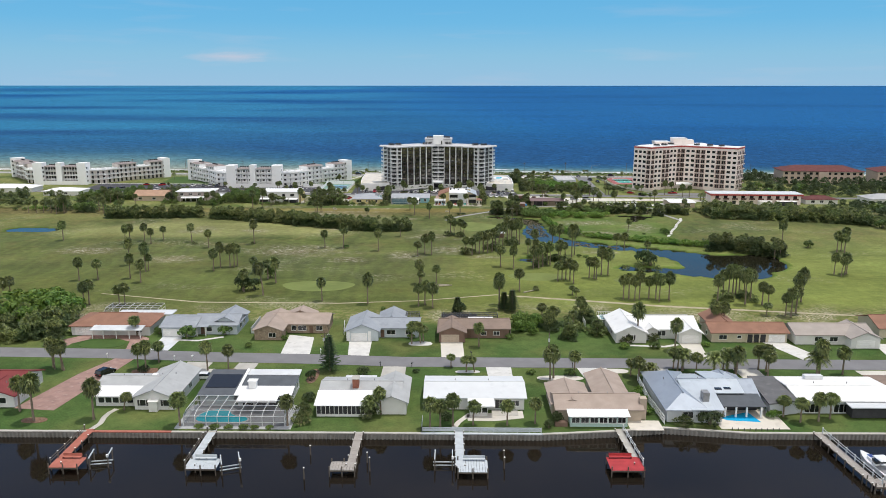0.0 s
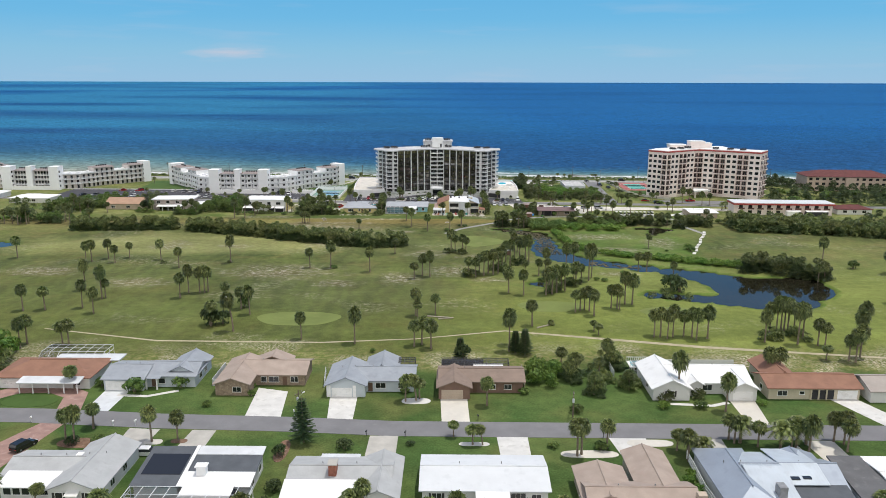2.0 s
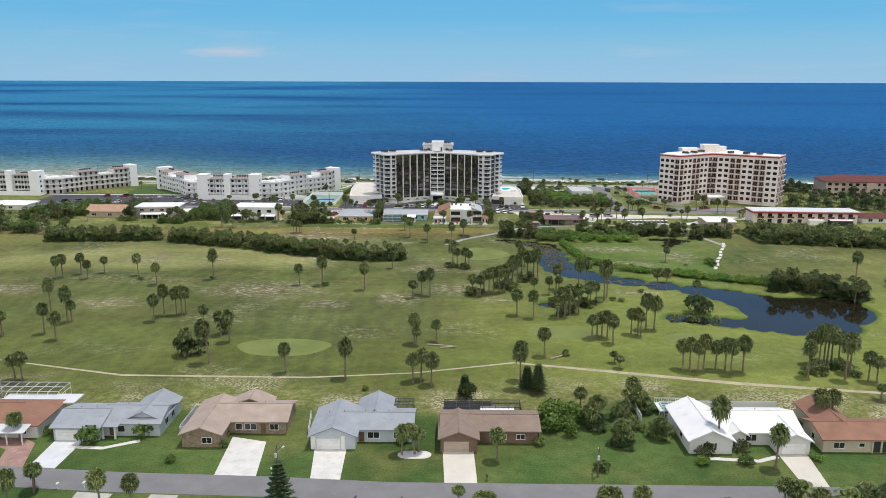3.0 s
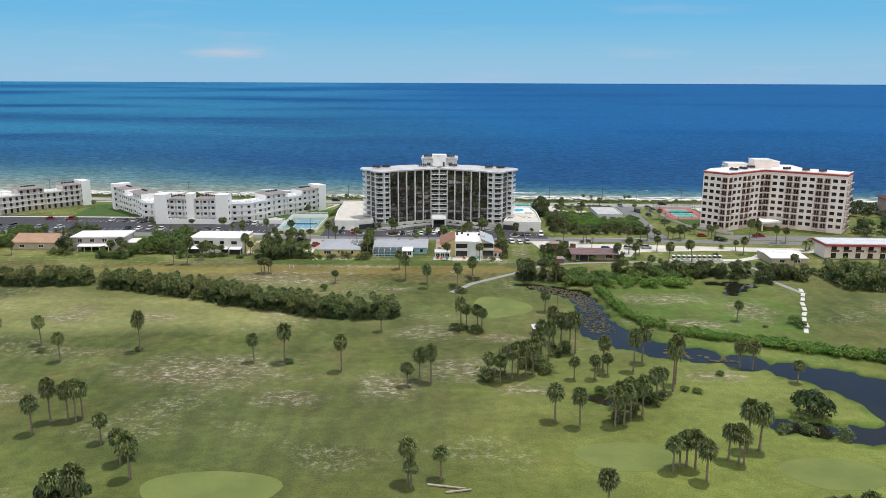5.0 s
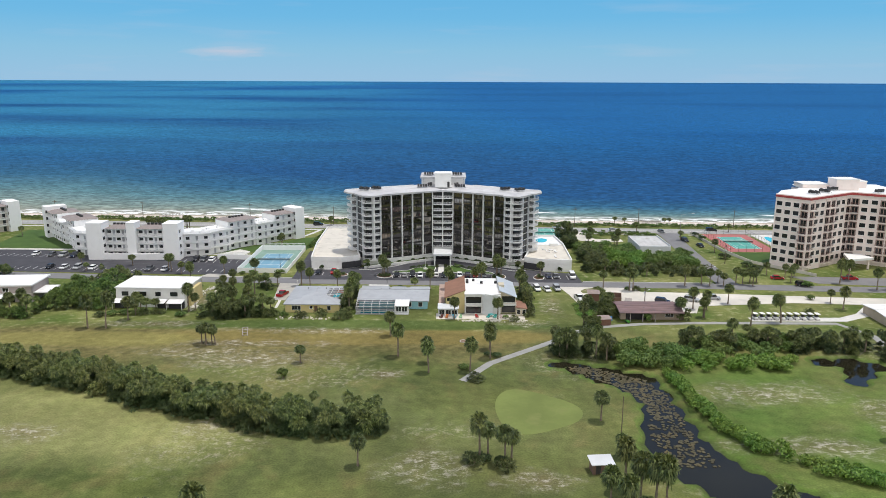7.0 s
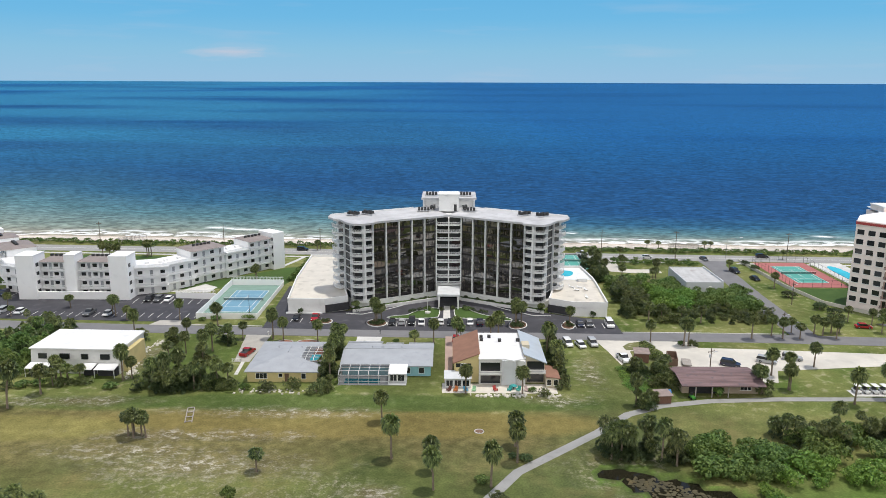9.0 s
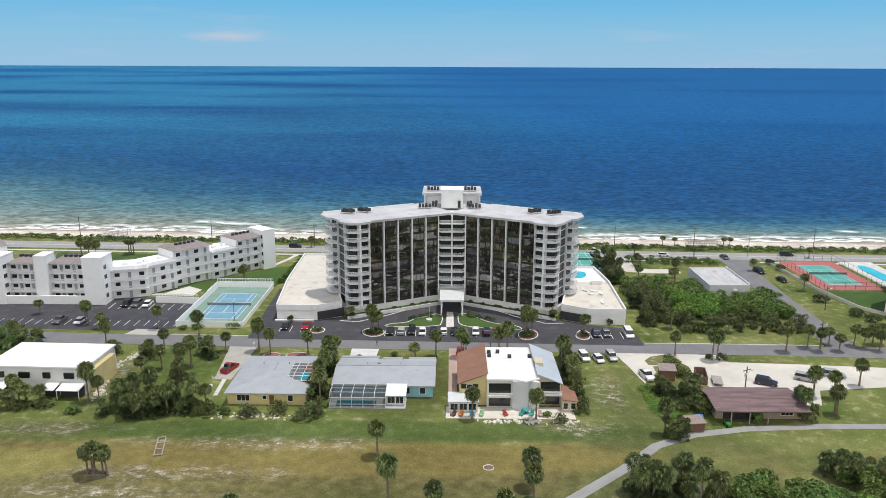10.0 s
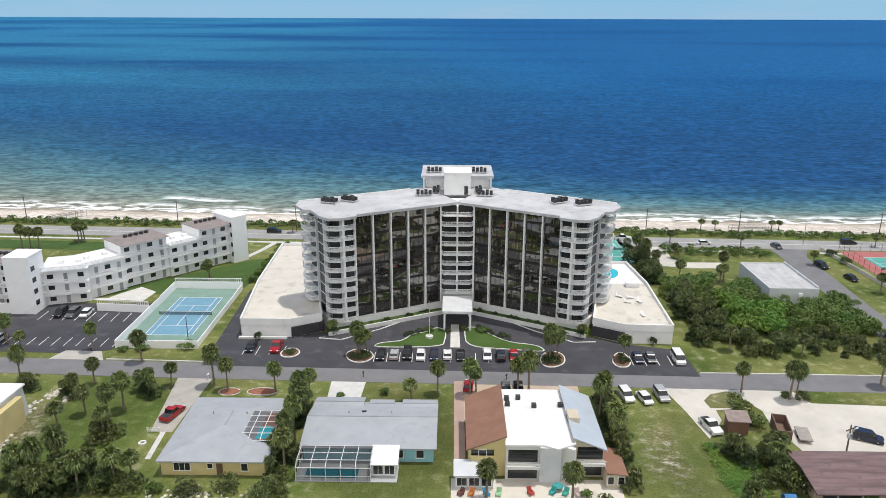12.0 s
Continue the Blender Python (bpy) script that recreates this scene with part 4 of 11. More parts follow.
def tower():
    t = thing("apartment_tower", TC, "white concave apartment tower with bronze glass and stacked balconies", "apartment tower")
    top = BASE_Z + FLOORS * FLOOR_H
    for side in (-1, 1):
        w = wing_frame(side)
        core = [w(-2, 0.5), w(28.2, 0.5), w(28.2, 16), w(-2, 16)]
        part("wing", S().prism(core, BASE_Z, top), TOWER_WHITE, t)
        part("plinth", S().prism([w(-0.5, -0.25), w(28.9, -0.6), w(28.9, 16.3), w(-0.5, 16.3)], 0, BASE_Z), TOWER_WHITE, t, "white plinth wall")
        # glazing, a pane for each bay and floor, with slim spandrels
        bw = 22.3 / 5
        for i in range(5):
            for f in range(FLOORS):
                z = BASE_Z + f * FLOOR_H
                a, b = i * bw + 0.22, (i + 1) * bw - 0.22
                tilt = random.uniform(-0.02, 0.02)
                pane = part("glass_pane", S().prism([w(a, 0.2 + tilt), w(b, 0.2 - tilt), w(b, 0.48), w(a, 0.48)], z + 0.62, z + FLOOR_H), TOWER_GLASS, t)
                for k in range(4):
                    c = a + (b - a) * k / 3
                    part("mullion", S().prism([w(c - 0.03, 0.14), w(c + 0.03, 0.14), w(c + 0.03, 0.3), w(c - 0.03, 0.3)], z + 0.62, z + FLOOR_H), DARK_METAL, pane)
            part("spandrel", S().prism([w(i * bw, 0.36), w((i + 1) * bw, 0.36), w((i + 1) * bw, 0.494), w(i * bw, 0.494)], BASE_Z, top - 0.02), paint("bronze_panel", (0.03, 0.028, 0.026), 0.35, 0.2, 1.0), t, "dark bronze backing")
        for i in range(1, 6):
            part("fin", S().prism([w(i * bw - 0.16, -0.55), w(i * bw + 0.16, -0.55), w(i * bw + 0.16, 0.5), w(i * bw - 0.16, 0.5)], BASE_Z - 0.4, top + 0.02), TOWER_WHITE, t, "slender white vertical fin")
        # front balcony stack
        for f in range(FLOORS):
            z = BASE_Z + f * FLOOR_H
            balcony(t, [w(22.5, 0.5), w(22.5, -1.35), w(23.3, -1.9), w(27.0, -1.9), w(28.9, -0.8), w(29.3, 1.6), w(28.2, 1.6)], z + 0.1)
            part("balcony_door", S().prism([w(22.5, 0.3), w(25.3, 0.3), w(25.3, 0.52), w(22.5, 0.52)], z + 0.22, z + 2.5), GLASS, t)
            part("balcony_door", S().prism([w(25.8, 0.3), w(28.25, 0.3), w(28.25, 2.4), w(25.8, 0.52)], z + 0.22, z + 2.5), GLASS, t)
            part("pier", S().prism([w(25.3, -1.75), w(25.8, -1.75), w(25.8, 0.5), w(25.3, 0.5)], z, z + FLOOR_H), TOWER_WHITE, t)
            part("end_window", S().prism([w(28.15, 3.0), w(28.3, 3.0), w(28.3, 8.0), w(28.15, 8.0)], z + 0.3, z + 2.4), GLASS, t)
            balcony(t, [w(28.2, 8.6), w(30.2, 8.8), w(30.9, 10), w(30.9, 13), w(30.2, 14.6), w(28.2, 14.8)], z + 0.1)
            part("balcony_door", S().prism([w(28.15, 9.4), w(28.32, 9.4), w(28.32, 14.0), w(28.15, 14.0)], z + 0.25, z + 2.35), GLASS, t)
        part("end_post", S().prism([w(28.2, 2.2), w(28.9, 2.2), w(28.9, 2.8), w(28.2, 2.8)], BASE_Z, top), GREYWHITE, t)
        part("end_post", S().prism([w(28.2, 8.1), w(28.8, 8.1), w(28.8, 8.6), w(28.2, 8.6)], BASE_Z, top), GREYWHITE, t)
    # middle balcony stack
    for f in range(1, FLOORS):
        z = BASE_Z + f * FLOOR_H
        balcony(t, [(-3.9, 0.4), (-3.9, -0.2), (-3.2, -1.15), (3.2, -1.15), (3.9, -0.2), (3.9, 0.4)], z + 0.1)
        for x0, x1 in ((-3.8, -0.2), (0.2, 3.8)):
            part("balcony_door", S().box(x0, x1, 0.22, 0.45, z + 0.22, z + 2.5), GLASS, t)
    part("middle_wall", S().box(-4.4, 4.4, 0.3, 8, 0, top), TOWER_WHITE, t)
    for x in (-4.0, 0, 4.0):
        part("fin", S().box(x - 0.2, x + 0.2, -0.75 if x == 0 else -0.4, 0.5, BASE_Z, top + 0.02), TOWER_WHITE, t)
    # roof
    for side in (-1, 1):
        w = wing_frame(side)
        eave = [w(-4.5, -0.9), w(22.0, -0.9), w(22.6, -2.3), w(26.6, -2.4), w(29.0, -1.4), w(30.0, 1.8), w(30.0, 7.6), w(31.5, 9), w(31.7, 14), w(30, 17), w(-4.0, 17)]
        part("roof", S().prism(eave, top, top + (0.62 if side < 0 else 0.615)), ROOF_GREY, t, "flat white membrane roof with a deep edge")
        part("parapet", strip([w(0.3, 16.9), w(29.9, 16.9)], 0.3, top + 0.6, top + 0.85), TOWER_WHITE, t)
    rz = top + 0.62
    part("rear_wing", S().prism([(-7.5, 12), (7.5, 12), (7.5, 30), (-7.5, 30)], 0, top + 0.4), TOWER_WHITE, t)
    part("roof", S().prism([(-14, 13), (-9, 17.5), (-9, 31), (9, 31), (9, 17.5), (14, 13), (7, 9), (-7, 9)], top + 0.1, top + 0.64), ROOF_GREY, t)
    part("penthouse", S().box(-3.3, 3.3, 8.5, 15, rz, rz + 5.4).box(-3.5, 3.5, 8.3, 15.2, rz + 5.4, rz + 5.7), TOWER_WHITE, t, "white lift and stair housing")
    part("penthouse_door", S().box(1.7, 2.6, 8.4, 8.55, rz + 0.1, rz + 2.3), DARK_METAL, t)
    part("upper_room", S().prism([(-8.2, 17), (8.2, 17), (8.2, 29.5), (-8.2, 29.5)], rz, rz + 2.6), TOWER_WHITE, t)
    part("upper_roof", S().prism([(-9.4, 16), (9.4, 16), (9.4, 30.5), (-9.4, 30.5)], rz + 2.6, rz + 3.3), ROOF_GREY, t, "white overhanging upper roof")
    for x in (-8.9, 8.3):
        part("upper_screen", S().box(x, x + 0.6, 15.5, 17.5, rz, rz + 2.6), GREYWHITE, t)
    for x, y, a in ((-8.2, 7.6, 4), (7.0, 7.6, -4), (-26, 1.0, -28), (-30.5, -0.8, -20), (24.5, 0.8, 28), (30, -1.2, 24), (-5.4, 11.5, 88), (5.4, 11.5, 92), (-5.9, 20, 4), (5.9, 20, -4)):
        roof_unit(t, x, y, rz + (3.3 if y > 18 else 0), a)
    # entrance canopy
    c = part("canopy", S().box(-3.4, 3.6, -13.5, -3.6, 4.3, 4.95), GREYWHITE, t, "white entrance canopy")
    for x in (-2.9, 3.1):
        for y in (-13, -4.4):
            part("column", S().box(x - 0.22, x + 0.22, y - 0.22, y + 0.22, 0, 4.3), TOWER_WHITE, t)
    part("entrance", S().box(-3, 3, -0.9, 0.32, 0.05, 3.4), GLASS, t)
    return t


tower()


def podium(name, poly, label):
    t = thing(name, (0, 0), label, "podium deck")
    part("deck", S().prism(poly, 0, 3.85), TOWER_WHITE, t)
    part("deck_top", S().prism(poly, 3.85, 3.9), CREAM, t, "sandy grey deck surface")
    c = [Vector(p) for p in poly]
    part("parapet", strip([*poly, poly[0]], 0.35, 3.0, 4.7), TOWER_WHITE, t, "white parapet wall")
    return t


pl = podium("podium", [(-58, 476.8), (-46.6, 476.8), (-40.2, 480.3), (-43, 493), (-44, 506), (-41, 535), (-61.2, 535), (-60.4, 503)], "cream parking deck with white parapet beside the tower")
# dark slab on the wall paints the shade inside the garage opening
part("ramp_opening", S().prism([(-46.4, 476.4), (-39.6, 480.2), (-39.9, 480.9), (-46.7, 477.0)], 0.3, 2.6), SCREEN_AND_SHADE, pl, "near-black panel painted as the shaded garage opening")
part("planter", S().box(-58.5, -47.5, 475.8, 476.5, 0, 0.5), TOWER_WHITE, pl)
pr = podium("podium", [(39.3, 474.8), (28.8, 475.2), (22.2, 479.0), (25.5, 493), (26, 506), (23, 520), (38.6, 520), (40.2, 503)], "cream parking deck with white parapet beside the tower")
# painted shade of the opening on this side too
part("ramp_opening", S().prism([(28.6, 474.8), (21.9, 478.7), (22.2, 479.3), (28.9, 475.4)], 0.3, 2.6), SCREEN_AND_SHADE, pr, "near-black panel painted as the shaded garage opening")
POOL_BLUE = water_material("pool_water", (0.045, 0.42, 0.5), 0.05, 0.1, 1.2)
part("pool_rim", S().prism([(29.5, 503.4), (39.6, 503.4), (38.2, 519.4), (27, 519.4)], 3.9, 4.0), WHITE, pr, "white pool terrace")
part("pool_water", S().prism(rounded([(29.6, 507.2), (34.0, 508.0), (35.4, 515.4), (30.4, 515.8)]), 3.95, 4.03), POOL_BLUE, pr, "turquoise swimming pool")
part("pool_house", S().box(34.6, 37.8, 501.0, 502.8, 3.9, 4.9).box(34.4, 38.0, 500.8, 503.0, 4.9, 5.05), TOWER_WHITE, pr, "low white pool cabin")
for x, y in ((31.2, 494), (33.8, 493.2), (35.4, 490.6), (32.4, 490.2), (34.2, 482)):
    t = thing("deck_lounger", (x, y, 3.9), "small pale deck lounger on the parking deck", "lounger", "deck loungers", random.uniform(0, 90))
    part("seat", S().box(-0.35, 0.35, -0.9, 0.4, 0.3, 0.4), WHITE, t)
    part("backrest", S().extrude_x([(0.4, 0.3), (0.5, 0.35), (0.9, 0.9), (0.8, 0.92)], -0.35, 0.35), WHITE, t)
    part("leg", S().box(-0.3, -0.2, -0.8, -0.7, 0, 0.3).box(0.2, 0.3, -0.8, -0.7, 0, 0.3).box(-0.3, -0.2, 0.3, 0.4, 0, 0.3).box(0.2, 0.3, 0.3, 0.4, 0, 0.3), METAL, t)

# ---- white stepped apartment blocks ----
CONDO = paint("condo_white", (0.87, 0.87, 0.87), 0.7, 0.03, 0.25, worn=(0.8, 0.8, 0.8))
CONDO_ROOF = paint("brown_roof", (0.27, 0.235, 0.225), 0.85, 0.15, 0.4)


def open_rail(w, length, z):
    """A rail of posts and level bars along the front of a gallery."""
    s = strip([w(0, 0.08), w(length, 0.08)], 0.12, z + 0.88, z + 1.02)
    for h in (0.24, 0.46, 0.68):
        b = strip([w(0, 0.08), w(length, 0.08)], 0.06, z + h, z + h + 0.09)
        k = len(s.v)
        s.v += b.v
        s.f += [tuple(i + k for i in f) for f in b.f]
    for i in range(int(length / 1.6) + 1):
        c = min(length - 0.06, 0.06 + i * 1.6)
        s.prism([w(c - 0.05, 0.05), w(c + 0.05, 0.05), w(c + 0.05, 0.13), w(c - 0.05, 0.13)], z + 0.1, z + 0.9)
    return s


def gallery_block(t, o, a, b, length, depth, floors, wall=None, roof="white", step=3.0):
    """A block with open galleries along its front: o is its front corner, a runs along the front, b to the back."""
    a, b, o = Vector(a), Vector(b), Vector(o)
    h = 2.95
    dark = wall is not None
    wall = wall or CONDO

    def w(s, q):
        return tuple(o + a * s + b * q)

    top = floors * h
    part("block", S().prism([w(0, 1.5), w(length, 1.5), w(length, depth), w(0, depth)], 0, top + 0.1 + 0.003 * (length % 5)), wall, t)
    if roof == "white":
        part("roof", S().prism([w(-0.3, 0), w(length + 0.3, 0), w(length + 0.3, depth + 0.3), w(-0.3, depth + 0.3)], top + 0.1, top + 0.55 + 0.012 * (length % 5)), WHITE_ROOF, t, "flat white roof")
        part("railing", open_rail(w, length, top + 0.45), CONDO, t, "white rail along the roof terrace")
        for i in range(2):
            q = length * (0.3 + 0.4 * i)
            part("roof_hatch", S().prism([w(q, 5.2), w(q + 1.3, 5.2), w(q + 1.3, 6.3), w(q, 6.3)], top + 0.5, top + 1.3), CONDO, t)
    else:
        s = S()
        e = [w(-0.4, -0.4), w(length + 0.4, -0.4), w(length + 0.4, depth + 0.4), w(-0.4, depth + 0.4)]
        u = [w(1.2, 2.2), w(length - 1.2, 2.2), w(length - 1.2, depth - 2.2), w(1.2, depth - 2.2)]
        s.add([(*p, top + 0.1) for p in e] + [(*p, top + 0.8) for p in u], [(0, 1, 5, 4), (1, 2, 6, 5), (2, 3, 7, 6), (3, 0, 4, 7), (4, 5, 6, 7), (3, 2, 1, 0)])
        part("roof", s, CONDO_ROOF, t, "brown mansard roof")
        for i in range(5):
            c = w(length * 0.5 - 3 + i * 1.5, depth * 0.5)
            part("cooling_unit", S().chamfered(c[0] - 0.45, c[0] + 0.45, c[1] - 0.45, c[1] + 0.45, top + 0.8, top + 1.5, 0.06), DARK_METAL, t)
    for f in range(floors):
        z = f * h
        if f:
            g = part("gallery", S().prism([w(0, 0), w(length, 0), w(length, 1.6), w(0, 1.6)], z - 0.15, z + 0.1), CONDO, t)
            part("railing", open_rail(w, length, z), CONDO, g, "white gallery rail of slim bars")
        k = max(1, int(length / step))
        for i in range(k):
            c = (i + 0.5) * length / k
            if dark:
                part("window", S().prism([w(c - 0.62, 1.42), w(c + 0.62, 1.42), w(c + 0.62, 1.55), w(c - 0.62, 1.55)], z + 0.2, z + 2.4), GLASS, t)
            elif i % 2:
                part("door", S().prism([w(c - 0.45, 1.42), w(c + 0.45, 1.42), w(c + 0.45, 1.55), w(c - 0.45, 1.55)], z + 0.15, z + 2.2), paint("door_grey", (0.35, 0.36, 0.38), 0.6, 0.2, 1.0, by_object=0.3), t)
            else:
                part("window", S().prism([w(c - 0.7, 1.42), w(c + 0.7, 1.42), w(c + 0.7, 1.55), w(c - 0.7, 1.55)], z + 1.0, z + 2.1), GLASS, t)


def stair_tower(t, x0, x1, y0, y1, top, windows=True):
    s = part("stair_tower", S().box(x0, x1, y0, y1, 0, top).box(x0 - 0.08, x1 + 0.08, y0 - 0.08, y1 + 0.08, top, top + 0.25), CONDO, t, "blank white stair tower")
    if windows:
        for f in range(4):
            z = 2.0 + f * 2.9
            for x in (x0, x1):
                part("window", S().box(x - 0.05, x + 0.05, y0 + 1.0, y0 + 2.6, z, z + 1.2), GLASS, s)


def condo(at, label, wall=None):
    """One complex, symmetric about x = 0 of its own frame, front along y = 0; wall: the paint behind its galleries."""
    t = thing("apartment_block", at, label, "apartment block", "white apartment blocks")
    for x0, x1 in ((-18, -12), (-3, 0.5), (12, 18)):
        stair_tower(t, x0, x1, -0.9 if x0 != -3 else 0.6, 6, 14.4, x0 != -3)
    gallery_block(t, (-12, 2.4), (1, 0), (0, 1), 9, 11, 4, roof="brown", step=1.8, wall=wall)
    gallery_block(t, (0.5, 2.4), (1, 0), (0, 1), 11.5, 11, 4, roof="brown", step=1.8, wall=wall)
    part("terrace_wall", S().box(-12, 12, -0.4, 0.2, 0, 2.6), CONDO, t, "white garden wall")
    for s in (-1, 1):
        # lower terraces, then a wing going back askew
        if s > 0:
            gallery_block(t, (18, 3.8), (0.95, 0.31), (-0.31, 0.95), 10.5, 12, 3, wall=wall)
        else:
            gallery_block(t, (-28, 7.0), (0.95, -0.31), (0.31, 0.95), 10.5, 12, 3, wall=wall)
        a, b = (s * 0.655, 0.756), (-s * 0.756, 0.655)
        o = Vector((s * 26.2, 7.4))
        if s > 0:
            gallery_block(t, tuple(o), a, b, 12, 11, 3, wall=wall)
            gallery_block(t, tuple(o + Vector(a) * 12 + Vector(b) * 1.2), a, b, 13, 11, 4, roof="brown", wall=wall)
            gallery_block(t, tuple(o + Vector(a) * 25 + Vector(b) * 0.2), a, b, 9.5, 11, 3, wall=wall)
            gallery_block(t, tuple(o + Vector(a) * 34.5), a, b, 9.1, 11, 4, roof="brown", wall=wall)
        else:
            e = o + Vector(a) * 43.6
            for st, ln, fl, rf, back in ((0, 9.6, 4, "brown", 0), (9.6, 9, 3, "white", 0.2), (18.6, 13, 4, "brown", 1.2), (31.6, 12, 3, "white", 0)):
                gallery_block(t, tuple(e - Vector(a) * st + Vector(b) * back), tuple(-Vector(a)), b, ln, 11, fl, roof=rf, wall=wall)
        e = o + Vector(a) * 43.6 - Vector(b) * 1.0
        p = [tuple(e), tuple(e + Vector(a) * 5.0), tuple(e + Vector(a) * 5.0 + Vector(b) * 9), tuple(e + Vector(b) * 9)]
        tw = part("stair_tower", S().prism(p, 0, 13.9), CONDO, t, "blank white stair tower")
        for f in range(4):
            c0, c1 = e + Vector(b) * 0.15 - Vector(a) * 0.05, e + Vector(b) * 0.95 - Vector(a) * 0.05
            part("window", S().prism([tuple(c0), tuple(c1), tuple(c1 + Vector(a) * 0.1), tuple(c0 + Vector(a) * 0.1)], 2 + f * 3.0, 3.3 + f * 3.0), GLASS, tw)
    return t


condo((-130, 490), "white four-storey apartment block with galleries and stair towers")
condo((-265, 503), "white four-storey apartment block with taupe walls behind its galleries", paint("condo_taupe", (0.6, 0.55, 0.51), 0.8, 0.12, 0.4))
slab("patio", [(-99.5, 499.6), (-89.4, 498.4), (-88.5, 505.2), (-93.8, 508.9), (-97.6, 503.6)], PALE_CONCRETE, "pale paved patio behind the garden wall", 0.06, "patio")
rail = solo("garden_wall", strip([(-84.6, 490.8), (-98.0, 491.9)], 0.3, 0, 2.0), CONDO, "white rendered garden wall by the car park", "garden wall")
r_ = S()
for k in range(28):
    x = -84.8 - k * 0.48
    r_.box(x - 0.04, x + 0.04, 490.8 + (-84.6 - x) * 0.082, 490.9 + (-84.6 - x) * 0.082, 2.0, 2.8)
r_.add([(-84.7, 490.78, 2.75), (-98, 491.87, 2.75), (-98, 492.0, 2.75), (-84.7, 490.92, 2.75), (-84.7, 490.78, 2.9), (-98, 491.87, 2.9), (-98, 492.0, 2.9), (-84.7, 490.92, 2.9)], [(0, 1, 2, 3), (4, 7, 6, 5), (0, 4, 5, 1), (1, 5, 6, 2), (2, 6, 7, 3), (3, 7, 4, 0)])
part("balustrade", r_, WHITE, rail, "white balustrade")
solo("pavement", strip([(-72.6, 535), (-69.5, 543), (-66.8, 552)], 1.6, -0.05, 0.06), PALE_CONCRETE, "pale walk to the coast road", "walk", kind="structure")
slab("drive", [(118, 470), (190, 466), (190, 455.5), (150, 457), (124, 460.5)], ASPHALT, "grey asphalt forecourt of the beige building", 0.05, "forecourt")

# ---- the beige block with red trim ----
BEIGE = paint("beige_render", (0.85, 0.75, 0.7), 0.8, 0.05, 0.3, worn=(0.76, 0.66, 0.61))
# rose-brown that paints in the shade of the loggia recesses
LOGGIA = paint("loggia_shade", (0.42, 0.3, 0.26), 0.8, 0.1, 0.5)
RED_TRIM = paint("red_trim", (0.4, 0.07, 0.065), 0.6, 0.15, 0.5)
BROWN_RAIL = paint("brown_rail", (0.12, 0.06, 0.05), 0.6, 0.2, 1.0)


